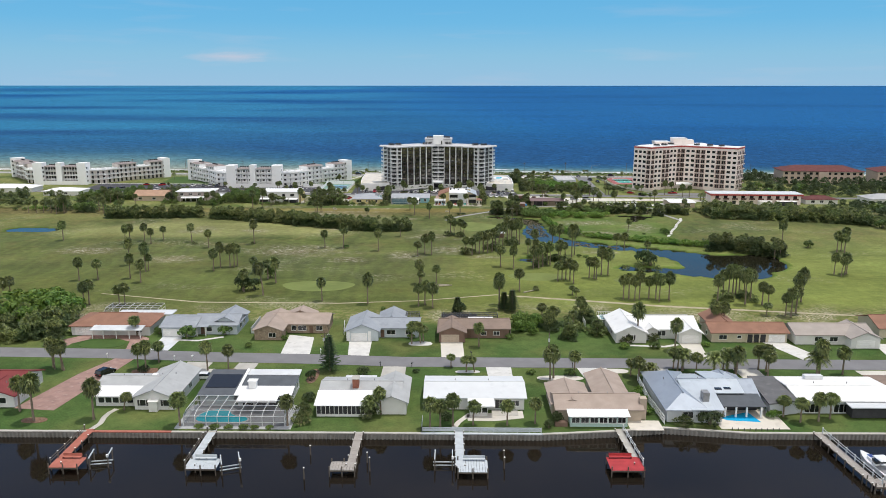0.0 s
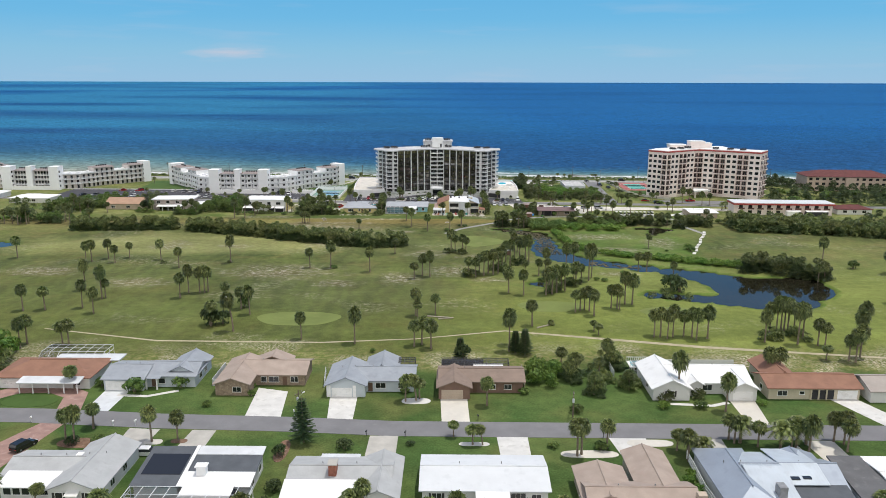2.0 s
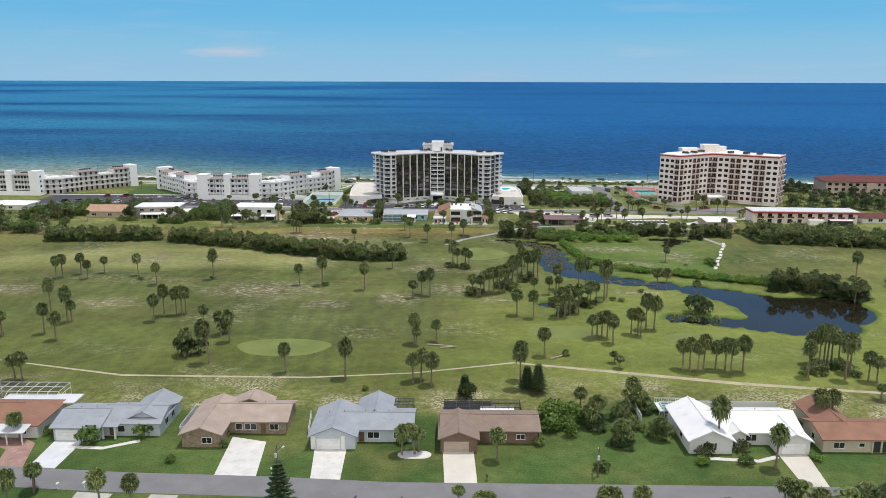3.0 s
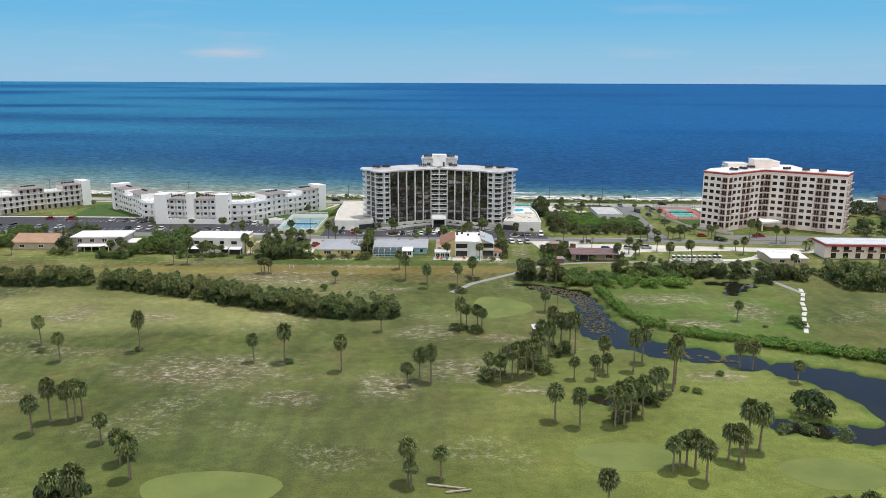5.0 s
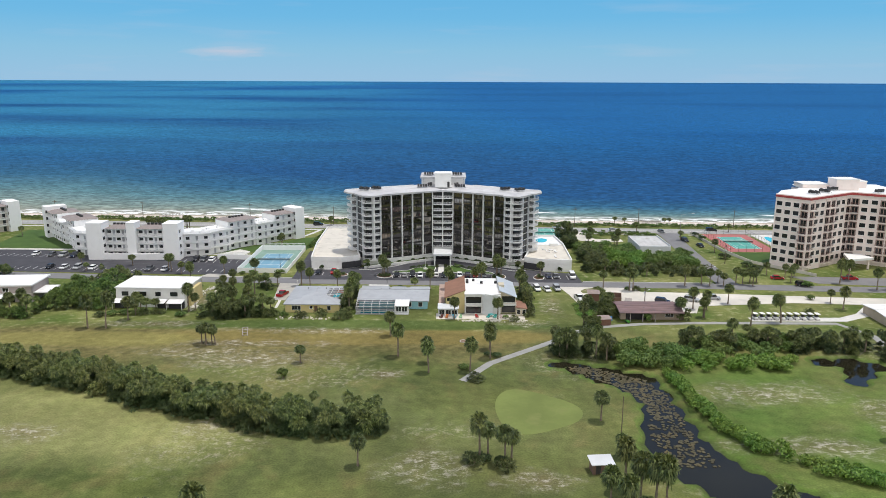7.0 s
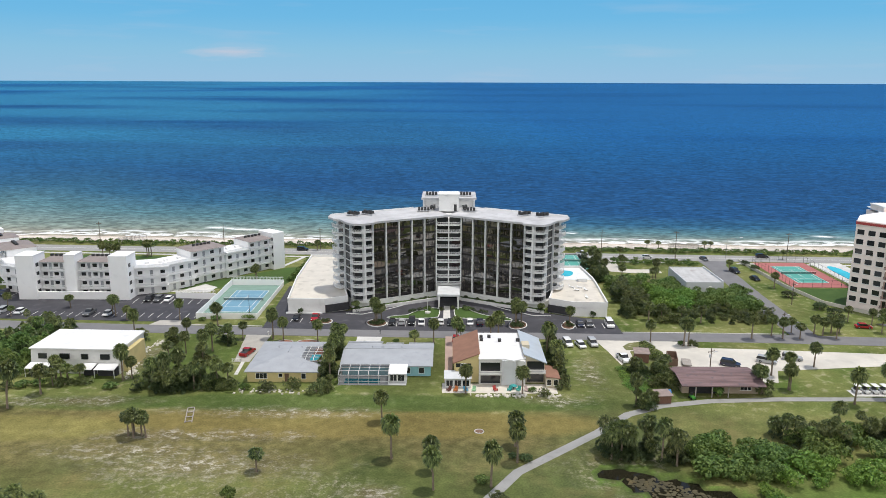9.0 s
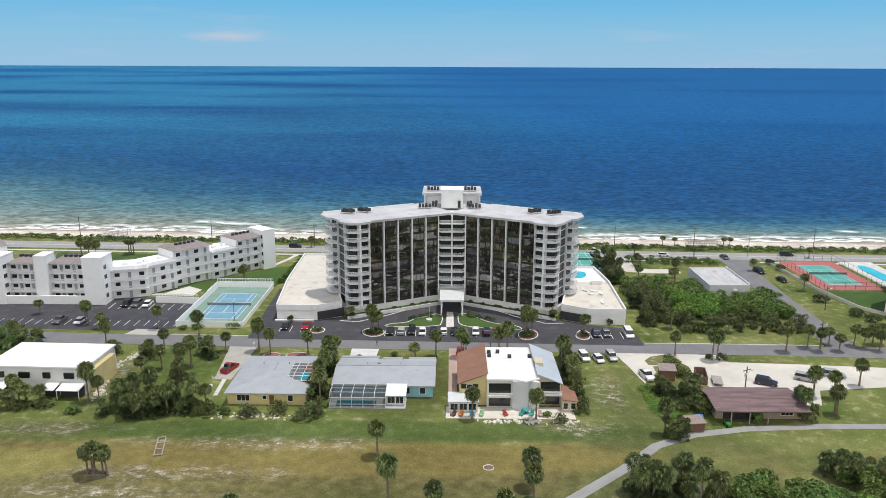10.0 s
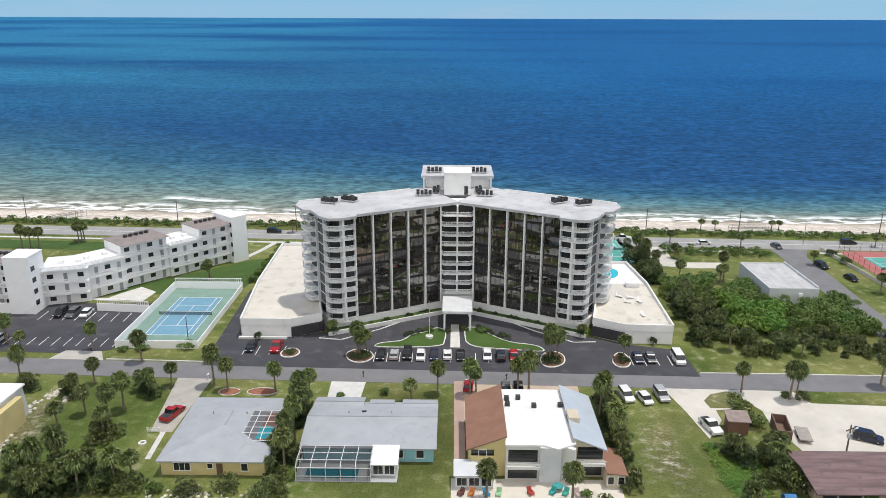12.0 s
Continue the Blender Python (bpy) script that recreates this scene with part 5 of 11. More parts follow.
def beige_block():
    t = thing("apartment_building", (126.5, 478), "beige eight-storey apartment building with red roof trim and brown balconies", "apartment building")
    base, h, floors = 1.6, 3.05, 8
    top = base + h * floors + 0.6
    line = [(-8.5, 9.5), (0, 0), (23, 15), (53, -4.5), (61.5, 7.5)]
    poly = line + [(45, 22), (45, 38), (10, 38), (8, 26), (-2, 20)]
    part("body", S().prism(poly, 0, top), BEIGE, t)
    part("roof", S().prism(poly, top + 0.9, top + 1.1), WHITE_ROOF, t, "flat white roof")
    part("parapet", strip([*line], 0.5, top - 0.05, top + 1.4), BEIGE, t)
    part("trim", strip([*line], 0.9, top + 0.25, top + 1.05), RED_TRIM, t, "red band along the roof edge")
    for i in range(len(line) - 1):
        p, q = Vector(line[i]), Vector(line[i + 1])
        d = (q - p).normalized()
        nrm = Vector((d.y, -d.x))
        length = (q - p).length
        count = max(2, round(length / 3.4))
        for k in range(count):
            c = p + d * (k + 0.5) * length / count
            loggia = (i in (1, 2) and k % 4 in (0, 3)) or (i == 0 and k == count - 1) or (i == 3 and k != 1)
            for f in range(floors):
                z = base + f * h
                if loggia:
                    e = 1.4
                    a0, a1 = c - d * e, c + d * e
                    g = part("loggia", S().prism([tuple(a0 + nrm * 0.06), tuple(a1 + nrm * 0.06), tuple(a1 - nrm * 0.3), tuple(a0 - nrm * 0.3)], z + 0.16, z + 2.6), LOGGIA, t, "rose-brown panel with the loggia's shade in its colour")
                    for u0, u1 in ((-0.95, -0.1), (0.1, 0.95)):
                        part("glass_door", S().prism([tuple(c + d * u0 + nrm * 0.1), tuple(c + d * u1 + nrm * 0.1), tuple(c + d * u1), tuple(c + d * u0)], z + 0.2, z + 2.3), GLASS, g)
                    part("balcony", S().prism([tuple(a0 + nrm * 1.25), tuple(a1 + nrm * 1.25), tuple(a1), tuple(a0)], z - 0.2, z + 0.16), BEIGE, t)
                    r = S()
                    for hh in (0.45, 0.75, 1.05):
                        for u, v in ((a0, a0 + nrm * 1.2), (a0 + nrm * 1.2, a1 + nrm * 1.2), (a1 + nrm * 1.2, a1)):
                            r.rod((u.x, u.y, z + hh), (v.x, v.y, z + hh), 0.045, 0.045, 4)
                    part("railing", r, BROWN_RAIL, t)
                    if f == 0:
                        for u in (a0 - d * 0.12, a1 + d * 0.12):
                            part("pilaster", S().prism([tuple(u - d * 0.14 + nrm * 0.3), tuple(u + d * 0.14 + nrm * 0.3), tuple(u + d * 0.14 - nrm * 0.1), tuple(u - d * 0.14 - nrm * 0.1)], 0, top), BEIGE, t)
                else:
                    e = 1.0
                    a0, a1 = c - d * e, c + d * e
                    wdw = part("window", S().prism([tuple(a0 + nrm * 0.05), tuple(a1 + nrm * 0.05), tuple(a1 - nrm * 0.2), tuple(a0 - nrm * 0.2)], z + 0.75, z + 2.3), GLASS, t)
                    part("sill", S().prism([tuple(a0 - d * 0.1 + nrm * 0.15), tuple(a1 + d * 0.1 + nrm * 0.15), tuple(a1 - nrm * 0.1), tuple(a0 - nrm * 0.1)], z + 0.6, z + 0.73), WHITE, wdw)
    for x, y, w_, d_, hh in ((24, 24, 9, 7, 5.2), (31, 30, 8, 6, 3.6), (14, 30, 10, 8, 2.6)):
        part("roof_house", S().box(x - w_ / 2, x + w_ / 2, y - d_ / 2, y + d_ / 2, top + 1.0, top + hh), BEIGE, t, "beige lift housing")
        part("roof", S().box(x - w_ / 2 - 0.2, x + w_ / 2 + 0.2, y - d_ / 2 - 0.2, y + d_ / 2 + 0.2, top + hh, top + hh + 0.3), WHITE_ROOF, t)
    for x, y, a in ((6, 10, -50), (12, 14, -50), (33, 14, 30), (40, 9, 30), (46, 5, 30), (18, 20, 0)):
        roof_unit(t, x, y, top + 1.1, a)
    part("porte_cochere", S().prism([(17, 0), (28, 3), (26, 10), (20, 10)], 3.8, 4.6), WHITE_ROOF, t, "white entrance canopy")
    for x, y in ((18.5, 1.5), (26.5, 3.8)):
        part("column", S().box(x - 0.3, x + 0.3, y - 0.3, y + 0.3, 0, 3.8), BEIGE, t)


beige_block()

# ---- long flat building with a red band, red-roofed flats and low houses beyond ----
def long_motel():
    t = thing("motel_block", (147.5, 424), "long two-storey beige block with a white roof and red band", "motel", rz=-3)
    part("body", S().box(0, 50, 0, 10, 0, 5.8), BEIGE, t)
    part("roof", S().box(-0.6, 50.6, -1.4, 10.6, 6.1, 6.4), GREYWHITE, t, "pale grey roof")
    part("trim", S().box(-0.7, 50.7, -1.55, 10.7, 5.3, 6.1), RED_TRIM, t, "red fascia")
    for i in range(10):
        x = 2.5 + i * 4.8
        for z in (0.2, 3.0):
            part("door", S().box(x, x + 2.0, -0.06, 0.1, z, z + 2.1), GLASS, t)
        part("balcony", S().box(x - 0.6, x + 2.6, -1.3, 0, 2.75, 2.95), BEIGE, t)
        part("railing", S().box(x - 0.6, x + 2.6, -1.3, -1.22, 2.95, 3.85), BROWN_RAIL, t)
    for x0, x1, m in ((26, 33, WHITE), (36, 47, SCREEN_AND_SHADE)):
        part("awning", S().extrude_x([(-3.5, 2.3), (0, 2.7), (0, 2.85), (-3.5, 2.45)], x0, x1), WHITE, t)
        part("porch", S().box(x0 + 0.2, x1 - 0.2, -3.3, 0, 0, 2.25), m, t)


long_motel()
TAN_RENDER = paint("tan_render", (0.5, 0.4, 0.33), 0.85, 0.08, 0.4, worn=(0.42, 0.33, 0.27))
RED_TILE = paint("red_tile_roof", (0.13, 0.045, 0.042), 0.85, 0.2, 0.5)


def hip_shape(x0, x1, y0, y1, z0, z1, over=0.6):
    """A hipped roof with a low fascia, as one solid."""
    x0, x1, y0, y1 = x0 - over, x1 + over, y0 - over, y1 + over
    w, d = x1 - x0, y1 - y0
    if w >= d:
        a, b = (x0 + d / 2, (y0 + y1) / 2), (x1 - d / 2, (y0 + y1) / 2)
        faces = [(4, 5, 9, 8), (5, 6, 9), (6, 7, 8, 9), (7, 4, 8)]
    else:
        a, b = ((x0 + x1) / 2, y0 + w / 2), ((x0 + x1) / 2, y1 - w / 2)
        faces = [(4, 5, 8), (5, 6, 9, 8), (6, 7, 9), (7, 4, 8, 9)]
    v = [(x, y, z) for z in (z0 - 0.2, z0) for x, y in ((x0, y0), (x1, y0), (x1, y1), (x0, y1))] + [(*a, z1), (*b, z1)]
    return S().add(v, faces + [(3, 2, 1, 0), (0, 1, 5, 4), (1, 2, 6, 5), (2, 3, 7, 6), (3, 0, 4, 7)])


def red_flats(x, y, w, d, rz, floors=3):
    t = thing("red_roofed_flats", (x, y), "tan three-storey flats with a red hipped roof", "apartment house", "red-roofed flats", rz)
    h = floors * 3.0
    part("body", S().box(0, w, 0, d, 0, h), TAN_RENDER, t)
    part("roof", hip_shape(0, w, 0, d, h + 0.2, h + 3.4, 1.0), RED_TILE, t, "dark red tiled hip roof")
    part("bay", S().box(w * 0.44, w * 0.56, -1.5, 0, 0, h - 0.4), TAN_RENDER, t)
    for f in range(floors):
        for i in range(int(w / 4)):
            part("window", S().box(1.2 + i * 4, 3.2 + i * 4, -0.06, 0.1, f * 3 + 0.8, f * 3 + 2.3), GLASS, t)


red_flats(226, 512, 52, 20, -6)
red_flats(288, 508, 50, 20, -8)

# ---- one-storey houses ----
def roof_shape(kind, x0, x1, y0, y1, z0, z1, over=0.55):
    """The roof of one wing as a solid with thickness."""
    if kind == "h":
        return hip_shape(x0, x1, y0, y1, z0, z1, over)
    th = 0.2
    X0, X1, Y0, Y1 = x0 - over, x1 + over, y0 - over, y1 + over
    if kind == "gx":
        m = (y0 + y1) / 2
        return S().extrude_x([(Y0, z0 - th), (m, z1 - th), (Y1, z0 - th), (Y1, z0), (m, z1), (Y0, z0)], X0, X1)
    if kind == "gy":
        m = (x0 + x1) / 2
        return S().extrude_y([(X0, z0 - th), (m, z1 - th), (X1, z0 - th), (X1, z0), (m, z1), (X0, z0)], Y0, Y1)
    if kind == "shed":  # falls towards the front
        return S().extrude_x([(Y0, z0 - th), (Y1, z1 - th), (Y1, z1), (Y0, z0)], X0, X1)
    return S().box(X0, X1, Y0, Y1, z0 - 0.1, z0 + 0.15)


def wall_shape(kind, x0, x1, y0, y1, z0, z1):
    z0 -= 0.12
    z1 -= 0.3
    if kind == "gx":
        return S().extrude_x([(y0, 0), (y1, 0), (y1, z0), ((y0 + y1) / 2, z1), (y0, z0)], x0, x1)
    if kind == "gy":
        return S().extrude_y([(x0, 0), (x1, 0), (x1, z0), ((x0 + x1) / 2, z1), (x0, z0)], y0, y1)
    if kind == "shed":
        return S().extrude_x([(y0, 0), (y1, 0), (y1, z1), (y0, z0)], x0, x1)
    return S().box(x0, x1, y0, y1, 0, z0)


def window(t, face, at, across, w, h, z=0.9, shutters=False):
    """A window with frame and glass on the face "s" (towards the river), "n", "e" or "w" of a wall that stands at "at"."""
    m = {"s": pose(across, at, z), "n": pose(across, at, z, 0, 0, 180), "e": pose(at, across, z, 0, 0, 90), "w": pose(at, across, z, 0, 0, -90)}[face]
    f = S().box(-w / 2 - 0.08, -w / 2, -0.09, 0.05, -0.06, h + 0.06).box(w / 2, w / 2 + 0.08, -0.09, 0.05, -0.06, h + 0.06)
    f.box(-w / 2, w / 2, -0.09, 0.05, h, h + 0.08).box(-w / 2 - 0.12, w / 2 + 0.12, -0.13, 0.05, -0.1, 0)
    for k in range(1, max(1, round(w / 0.95))):
        c = -w / 2 + k * w / max(1, round(w / 0.95))
        f.box(c - 0.03, c + 0.03, -0.07, 0.05, 0, h)
    win = part("window", f.moved(m), WHITE, t)
    part("pane", S().box(-w / 2, w / 2, -0.03, 0.05, 0, h).moved(m), GLASS, win)
    if shutters:
        for s in (-1, 1):
            part("shutter", S().box(s * (w / 2 + 0.32) - 0.22, s * (w / 2 + 0.32) + 0.22, -0.06, 0.03, 0, h).moved(m), DARK_METAL, win, "dark louvred shutter")


def garage_door(t, x0, x1, y, m=None, sides=False):
    s = S()
    for k in range(4):
        s.box(x0 + 0.02, x1 - 0.02, y - 0.07 + 0.01 * (k % 2), y + 0.05, 0.08 + k * 0.53, 0.58 + k * 0.53)
    part("garage_door", s, m or WHITE, t, "panelled garage door")


def house(at, label, wings, wall, roof, windows=(), garage=None, doors=(), garage_paint=None, roof_label=""):
    t = thing("house", at, label, "house", "houses along the street")
    for i, (kind, x0, x1, y0, y1, z0, z1) in enumerate(wings):
        part("wall", wall_shape(kind, x0 - 0.008 * i, x1 + 0.008 * i, y0 - 0.008 * i, y1 + 0.008 * i, z0 - 0.003 * i, z1 - 0.003 * i), wall, t)
        part("roof", roof_shape(kind, x0, x1, y0, y1, z0 + 0.004 * i, z1 + 0.004 * i), roof, t, roof_label)
        if kind in ("gx", "gy", "h"):
            s = S()
            if kind == "gy" or (kind == "h" and y1 - y0 > x1 - x0):
                inset = 0 if kind == "gy" else (x1 - x0) / 2
                s.rod(((x0 + x1) / 2, y0 - 0.5 + inset, z1 + 0.03), ((x0 + x1) / 2, y1 + 0.5 - inset, z1 + 0.03), 0.13, 0.13, 6)
            else:
                inset = 0 if kind == "gx" else (y1 - y0) / 2
                s.rod((x0 - 0.5 + inset, (y0 + y1) / 2, z1 + 0.03), (x1 + 0.5 - inset, (y0 + y1) / 2, z1 + 0.03), 0.13, 0.13, 6)
            part("ridge_cap", s, roof, t)
        s = S()
        for k in range(2):
            vx, vy = x0 + (x1 - x0) * (0.3 + 0.35 * k), y0 + (y1 - y0) * 0.62
            if kind != "shed":
                zz = z1 - (abs(vy - (y0 + y1) / 2) / ((y1 - y0) / 2)) * (z1 - z0) if kind in ("gx", "h") else (z1 - (abs(vx - (x0 + x1) / 2) / ((x1 - x0) / 2)) * (z1 - z0) if kind == "gy" else z0)
                s.rod((vx, vy, zz - 0.1), (vx, vy, zz + 0.4), 0.09, 0.09, 6)
        if s.v and x1 - x0 > 8:
            part("roof_vent", s, METAL, t)
    for w in windows:
        window(t, *w)
    if garage:
        garage_door(t, *garage, garage_paint)
    for face, x, y in doors:
        part("door", S().box(x - 0.5, x + 0.5, y - 0.06, y + 0.05, 0.1, 2.15), paint("door_dark", (0.16, 0.1, 0.07), 0.6, 0.2, 1.0), t, "dark front door")
    return t


def cage(t, x0, x1, y0, y1, z0, z1, m=None, bays_x=6, bays_y=3):
    """A screened pool enclosure: white frame with cross bars and a sloping crown."""
    s, r = S(), 0.07
    cut = min(1.6, (y1 - y0) * 0.25)

    def arch(x):
        pts = [(x, y0, 0), (x, y0, z0), (x, y0 + cut, z1), (x, y1, z1)]
        for a, b in zip(pts, pts[1:]):
            s.rod(a, b, r, r, 4)

    for i in range(bays_x + 1):
        arch(x0 + (x1 - x0) * i / bays_x)
    for y, z in ((y0, 0.9), (y0, z0), (y0 + cut, z1), *[(y0 + cut + (y1 - y0 - cut) * k / bays_y, z1) for k in range(1, bays_y + 1)]):
        s.rod((x0, y, z), (x1, y, z), r, r, 4)
    for x in (x0, x1):
        for k in range(bays_y + 1):
            y = y0 + cut + (y1 - y0 - cut) * k / bays_y
            s.rod((x, y, 0), (x, y, z1), r, r, 4)
        for z in (0.9, z0):
            s.rod((x, y0, z), (x, y1, z), r, r, 4)
        s.rod((x, y0, z0), (x, y0 + cut, z1), r, r, 4)
    c = part("screen_cage", s, m or CAGE, t, "white aluminium pool enclosure frame")
    v = [(x0, y0, 0), (x1, y0, 0), (x1, y0, z0), (x0, y0, z0), (x1, y0 + cut, z1), (x0, y0 + cut, z1), (x1, y1, z1), (x0, y1, z1)]
    part("screen", S().add(v, [(0, 1, 2, 3), (3, 2, 4, 5), (5, 4, 6, 7)]), MESH, c, "fine dark insect screen")
    return c


def pool(t, pts, z=0.1):
    o = rounded(pts)
    part("pool_rim", S().prism([(sum(p[0] for p in o) / len(o) + (x - sum(p[0] for p in o) / len(o)) * 1.07, sum(p[1] for p in o) / len(o) + (y - sum(p[1] for p in o) / len(o)) * 1.09) for x, y in o], 0.02, z + 0.03), PALE_CONCRETE, t)
    part("pool_water", S().prism(o, 0.02, z + 0.05), POOL_BLUE, t, "bright turquoise pool water")


def metal_roof(name, c):
    """Standing-seam sheet: pale metal with fine ribs."""
    m = paint(name, c, 0.45, 0.08, 0.3, metal=0.15, worn=tuple(v * 0.85 for v in c))
    return m


GREY_SHINGLE = paint("grey_shingle", (0.4, 0.41, 0.415), 0.9, 0.1, 0.4, bump=0.4, bump_scale=3, worn=(0.35, 0.355, 0.36))
BLUE_SHINGLE = paint("blue_grey_shingle", (0.3, 0.325, 0.36), 0.9, 0.12, 0.4, bump=0.4, bump_scale=3, worn=(0.25, 0.27, 0.3))
TAN_SHINGLE = paint("tan_shingle", (0.37, 0.3, 0.255), 0.9, 0.14, 0.4, bump=0.3, bump_scale=3, worn=(0.36, 0.28, 0.24))
BROWN_SHINGLE = paint("brown_shingle", (0.25, 0.19, 0.155), 0.9, 0.14, 0.4, bump=0.3, bump_scale=3, worn=(0.2, 0.15, 0.125))
ORANGE_TILE = paint("terracotta_shingle", (0.27, 0.145, 0.1), 0.85, 0.14, 0.4, bump=0.3, bump_scale=3, worn=(0.22, 0.12, 0.085))
MAROON = paint("maroon_shingle", (0.2, 0.045, 0.045), 0.85, 0.15, 0.4)
BLUE_METAL = metal_roof("slate_blue_metal", (0.3, 0.34, 0.4))
PALE_METAL = metal_roof("pale_blue_metal", (0.5, 0.55, 0.6))
DARK_SHINGLE = paint("charcoal_shingle", (0.1, 0.11, 0.125), 0.9, 0.15, 0.5)
WALL_WHITE = paint("wall_white", (0.68, 0.68, 0.66), 0.8, 0.06, 0.5)
WALL_BLUE = paint("wall_pale_blue", (0.52, 0.57, 0.61), 0.8, 0.07, 0.5)
WALL_GREY = paint("wall_grey", (0.56, 0.59, 0.61), 0.8, 0.07, 0.5)
WALL_TAN = paint("wall_tan", (0.46, 0.38, 0.3), 0.85, 0.1, 0.5)
WALL_STONE = paint("wall_stone", (0.3, 0.23, 0.17), 0.9, 0.3, 1.5, worn=(0.42, 0.36, 0.28))
WALL_BROWN = paint("wall_brown", (0.2, 0.13, 0.1), 0.85, 0.15, 0.6)
WALL_YELLOW = paint("wall_yellow", (0.62, 0.52, 0.26), 0.85, 0.08, 0.5)
WALL_CREAM = paint("wall_cream", (0.56, 0.5, 0.38), 0.85, 0.08, 0.5)
WALL_TURQ = paint("wall_turquoise", (0.28, 0.52, 0.58), 0.85, 0.08, 0.5)

# river side of the street -------------------------------------------------
h = house((-105, 148), "white house with a maroon shingle roof behind palms", [("gx", -12, 10.5, 2.5, 14, 2.8, 5.0), ("gy", 2, 12, 0, 6, 2.7, 4.6)], WALL_WHITE, MAROON,
          [("s", 0, 6, 1.6, 1.3), ("s", 2.5, -6, 2.4, 1.3), ("s", 0, 9.5, 1.4, 1.3)])
h = house((-78, 147), "white house with a grey shingle roof and a front gable", [("gx", 1, 14, 5, 13, 2.8, 4.0), ("gy", 11, 19.5, 0.2, 16, 2.8, 4.7)], WALL_WHITE, GREY_SHINGLE,
          [("s", 0.2, 12.8, 1.2, 1.3, 0.9, True), ("s", 0.2, 17.8, 1.3, 1.3, 0.9, True), ("e", 19.5, 5, 1.6, 1.2), ("e", 19.5, 10, 1.6, 1.2)])
part("porch_roof", S().extrude_x([(1.2, 2.35), (5.6, 3.0), (5.6, 3.14), (1.2, 2.5)], 1.6, 10.9), WHITE_ROOF, h, "white sheet porch roof")
part("porch", S().box(2, 10.9, 1.9, 5, 0, 2.35), WALL_WHITE, h)
for i in range(5):
    window(h, "s", 1.9, 3.2 + i * 1.55, 1.25, 1.2, 0.8)
part("shed_box", S().box(14.4, 16.2, -0.9, 0.3, 0, 2.2).extrude_x([(-1.1, 2.2), (0.3, 2.6), (0.3, 2.7), (-1.1, 2.3)], 14.2, 16.4), WALL_WHITE, h, "small white lean-to store")
part("skylight", S().box(11.5, 12.6, 9, 10.2, 3.9, 4.25), WHITE, h)

h = house((-56.5, 139), "white house with a dark shingle roof and screened pool", [("shed", 2.9, 10.2, 10, 20.3, 2.75, 4.1), ("shed", 10.9, 22, 10, 20.3, 2.72, 3.95)], WALL_WHITE, DARK_SHINGLE,
          [("e", 22, 13, 1.6, 1.2), ("e", 22, 18, 1.6, 1.2), ("s", 10, 19.5, 2.0, 1.8, 0.3)])
part("solar_panel", S().extrude_x([(12.6, 3.14), (18.4, 3.83), (18.4, 3.91), (12.6, 3.22)], 3.2, 9.9), plain_glass("solar_glass", (0.006, 0.007, 0.01), 0.2, 0.4), h, "black solar panels on the roof")
part("roof_sheet", S().extrude_x([(9.3, 2.76), (13.4, 3.22), (13.4, 3.32), (9.3, 2.86)], 10.4, 22.6), WHITE_ROOF, h, "white roof edge")
part("roof_trim", S().extrude_x([(9.4, 2.8), (20.9, 4.16), (20.9, 4.3), (9.4, 2.94)], 10.3, 10.9), WHITE, h, "white trim between two roofs")
part("rear_roof", S().extrude_x([(18.4, 3.72), (21.0, 4.02), (21.0, 4.14), (18.4, 3.84)], 10.9, 22.6), GREYWHITE, h, "pale sheet roof")
part("chimney", S().box(12.8, 14.4, 12.2, 13.4, 0, 4.7).box(12.6, 14.6, 12.0, 13.6, 4.7, 4.9), WHITE, h, "white block chimney")
part("patio", S().box(1.0, 24.4, -0.8, 10.5, 0, 0.1), paint("patio_grey", (0.4, 0.41, 0.42), 0.85, 0.1, 0.6), h, "grey patio slab")
part("awning", S().extrude_x([(6.2, 2.6), (10.2, 2.95), (10.2, 3.05), (6.2, 2.7)], 11.5, 20), WHITE_ROOF, h, "white patio awning")
cage(h, 2.6, 23.0, 0.5, 9.4, 2.2, 2.75, None, 9, 3)
pool(h, [(3.6, 4.5), (5.5, 8.0), (9.5, 8.3), (11.0, 5.2), (14.8, 4.4), (14.4, 2.2), (9, 2.0), (4.5, 2.4)])
for i in range(3):
    part("patio_door", S().box(12 + i * 2.8, 14.2 + i * 2.8, 9.85, 10.05, 0.15, 2.2), GLASS, h)

h = house((-28.8, 143), "white house with a grey hipped roof, porch and brick chimney", [("gx", 1, 17.8, 5, 15.4, 2.8, 4.2), ("gy", 13.2, 19.4, 2.5, 15.4, 2.8, 4.3)], WALL_WHITE, GREY_SHINGLE,
          [("e", 19.4, 6, 1.4, 1.2), ("e", 19.4, 11, 1.4, 1.2)])
part("porch_roof", S().extrude_x([(0.9, 2.5), (6.6, 3.5), (6.6, 3.6), (0.9, 2.62)], 0.4, 12.4), WHITE_ROOF, h, "white sheet porch roof")
part("porch_screen", S().box(0.9, 11.8, 1.4, 5.2, 0.5, 2.3), SCREEN_AND_SHADE, h, "dark screened porch")
f = S().box(0.85, 11.85, 1.32, 5.2, 0, 0.55)
for i in range(13):
    f.box(0.85 + i * 0.905, 0.97 + i * 0.905, 1.3, 1.42, 0.5, 2.45)
part("porch_frame", f, WALL_WHITE, h)
part("chimney", S().box(7.6, 8.9, 7.6, 9.4, 2, 5.6), BRICK, h, "red brick chimney")
part("chimney_cap", S().box(7.45, 9.05, 7.45, 9.55, 5.6, 5.8), CONCRETE, h)
part("entry_roof", S().box(5, 12, 14.8, 16.6, 2.75, 2.95), GREYWHITE, h)

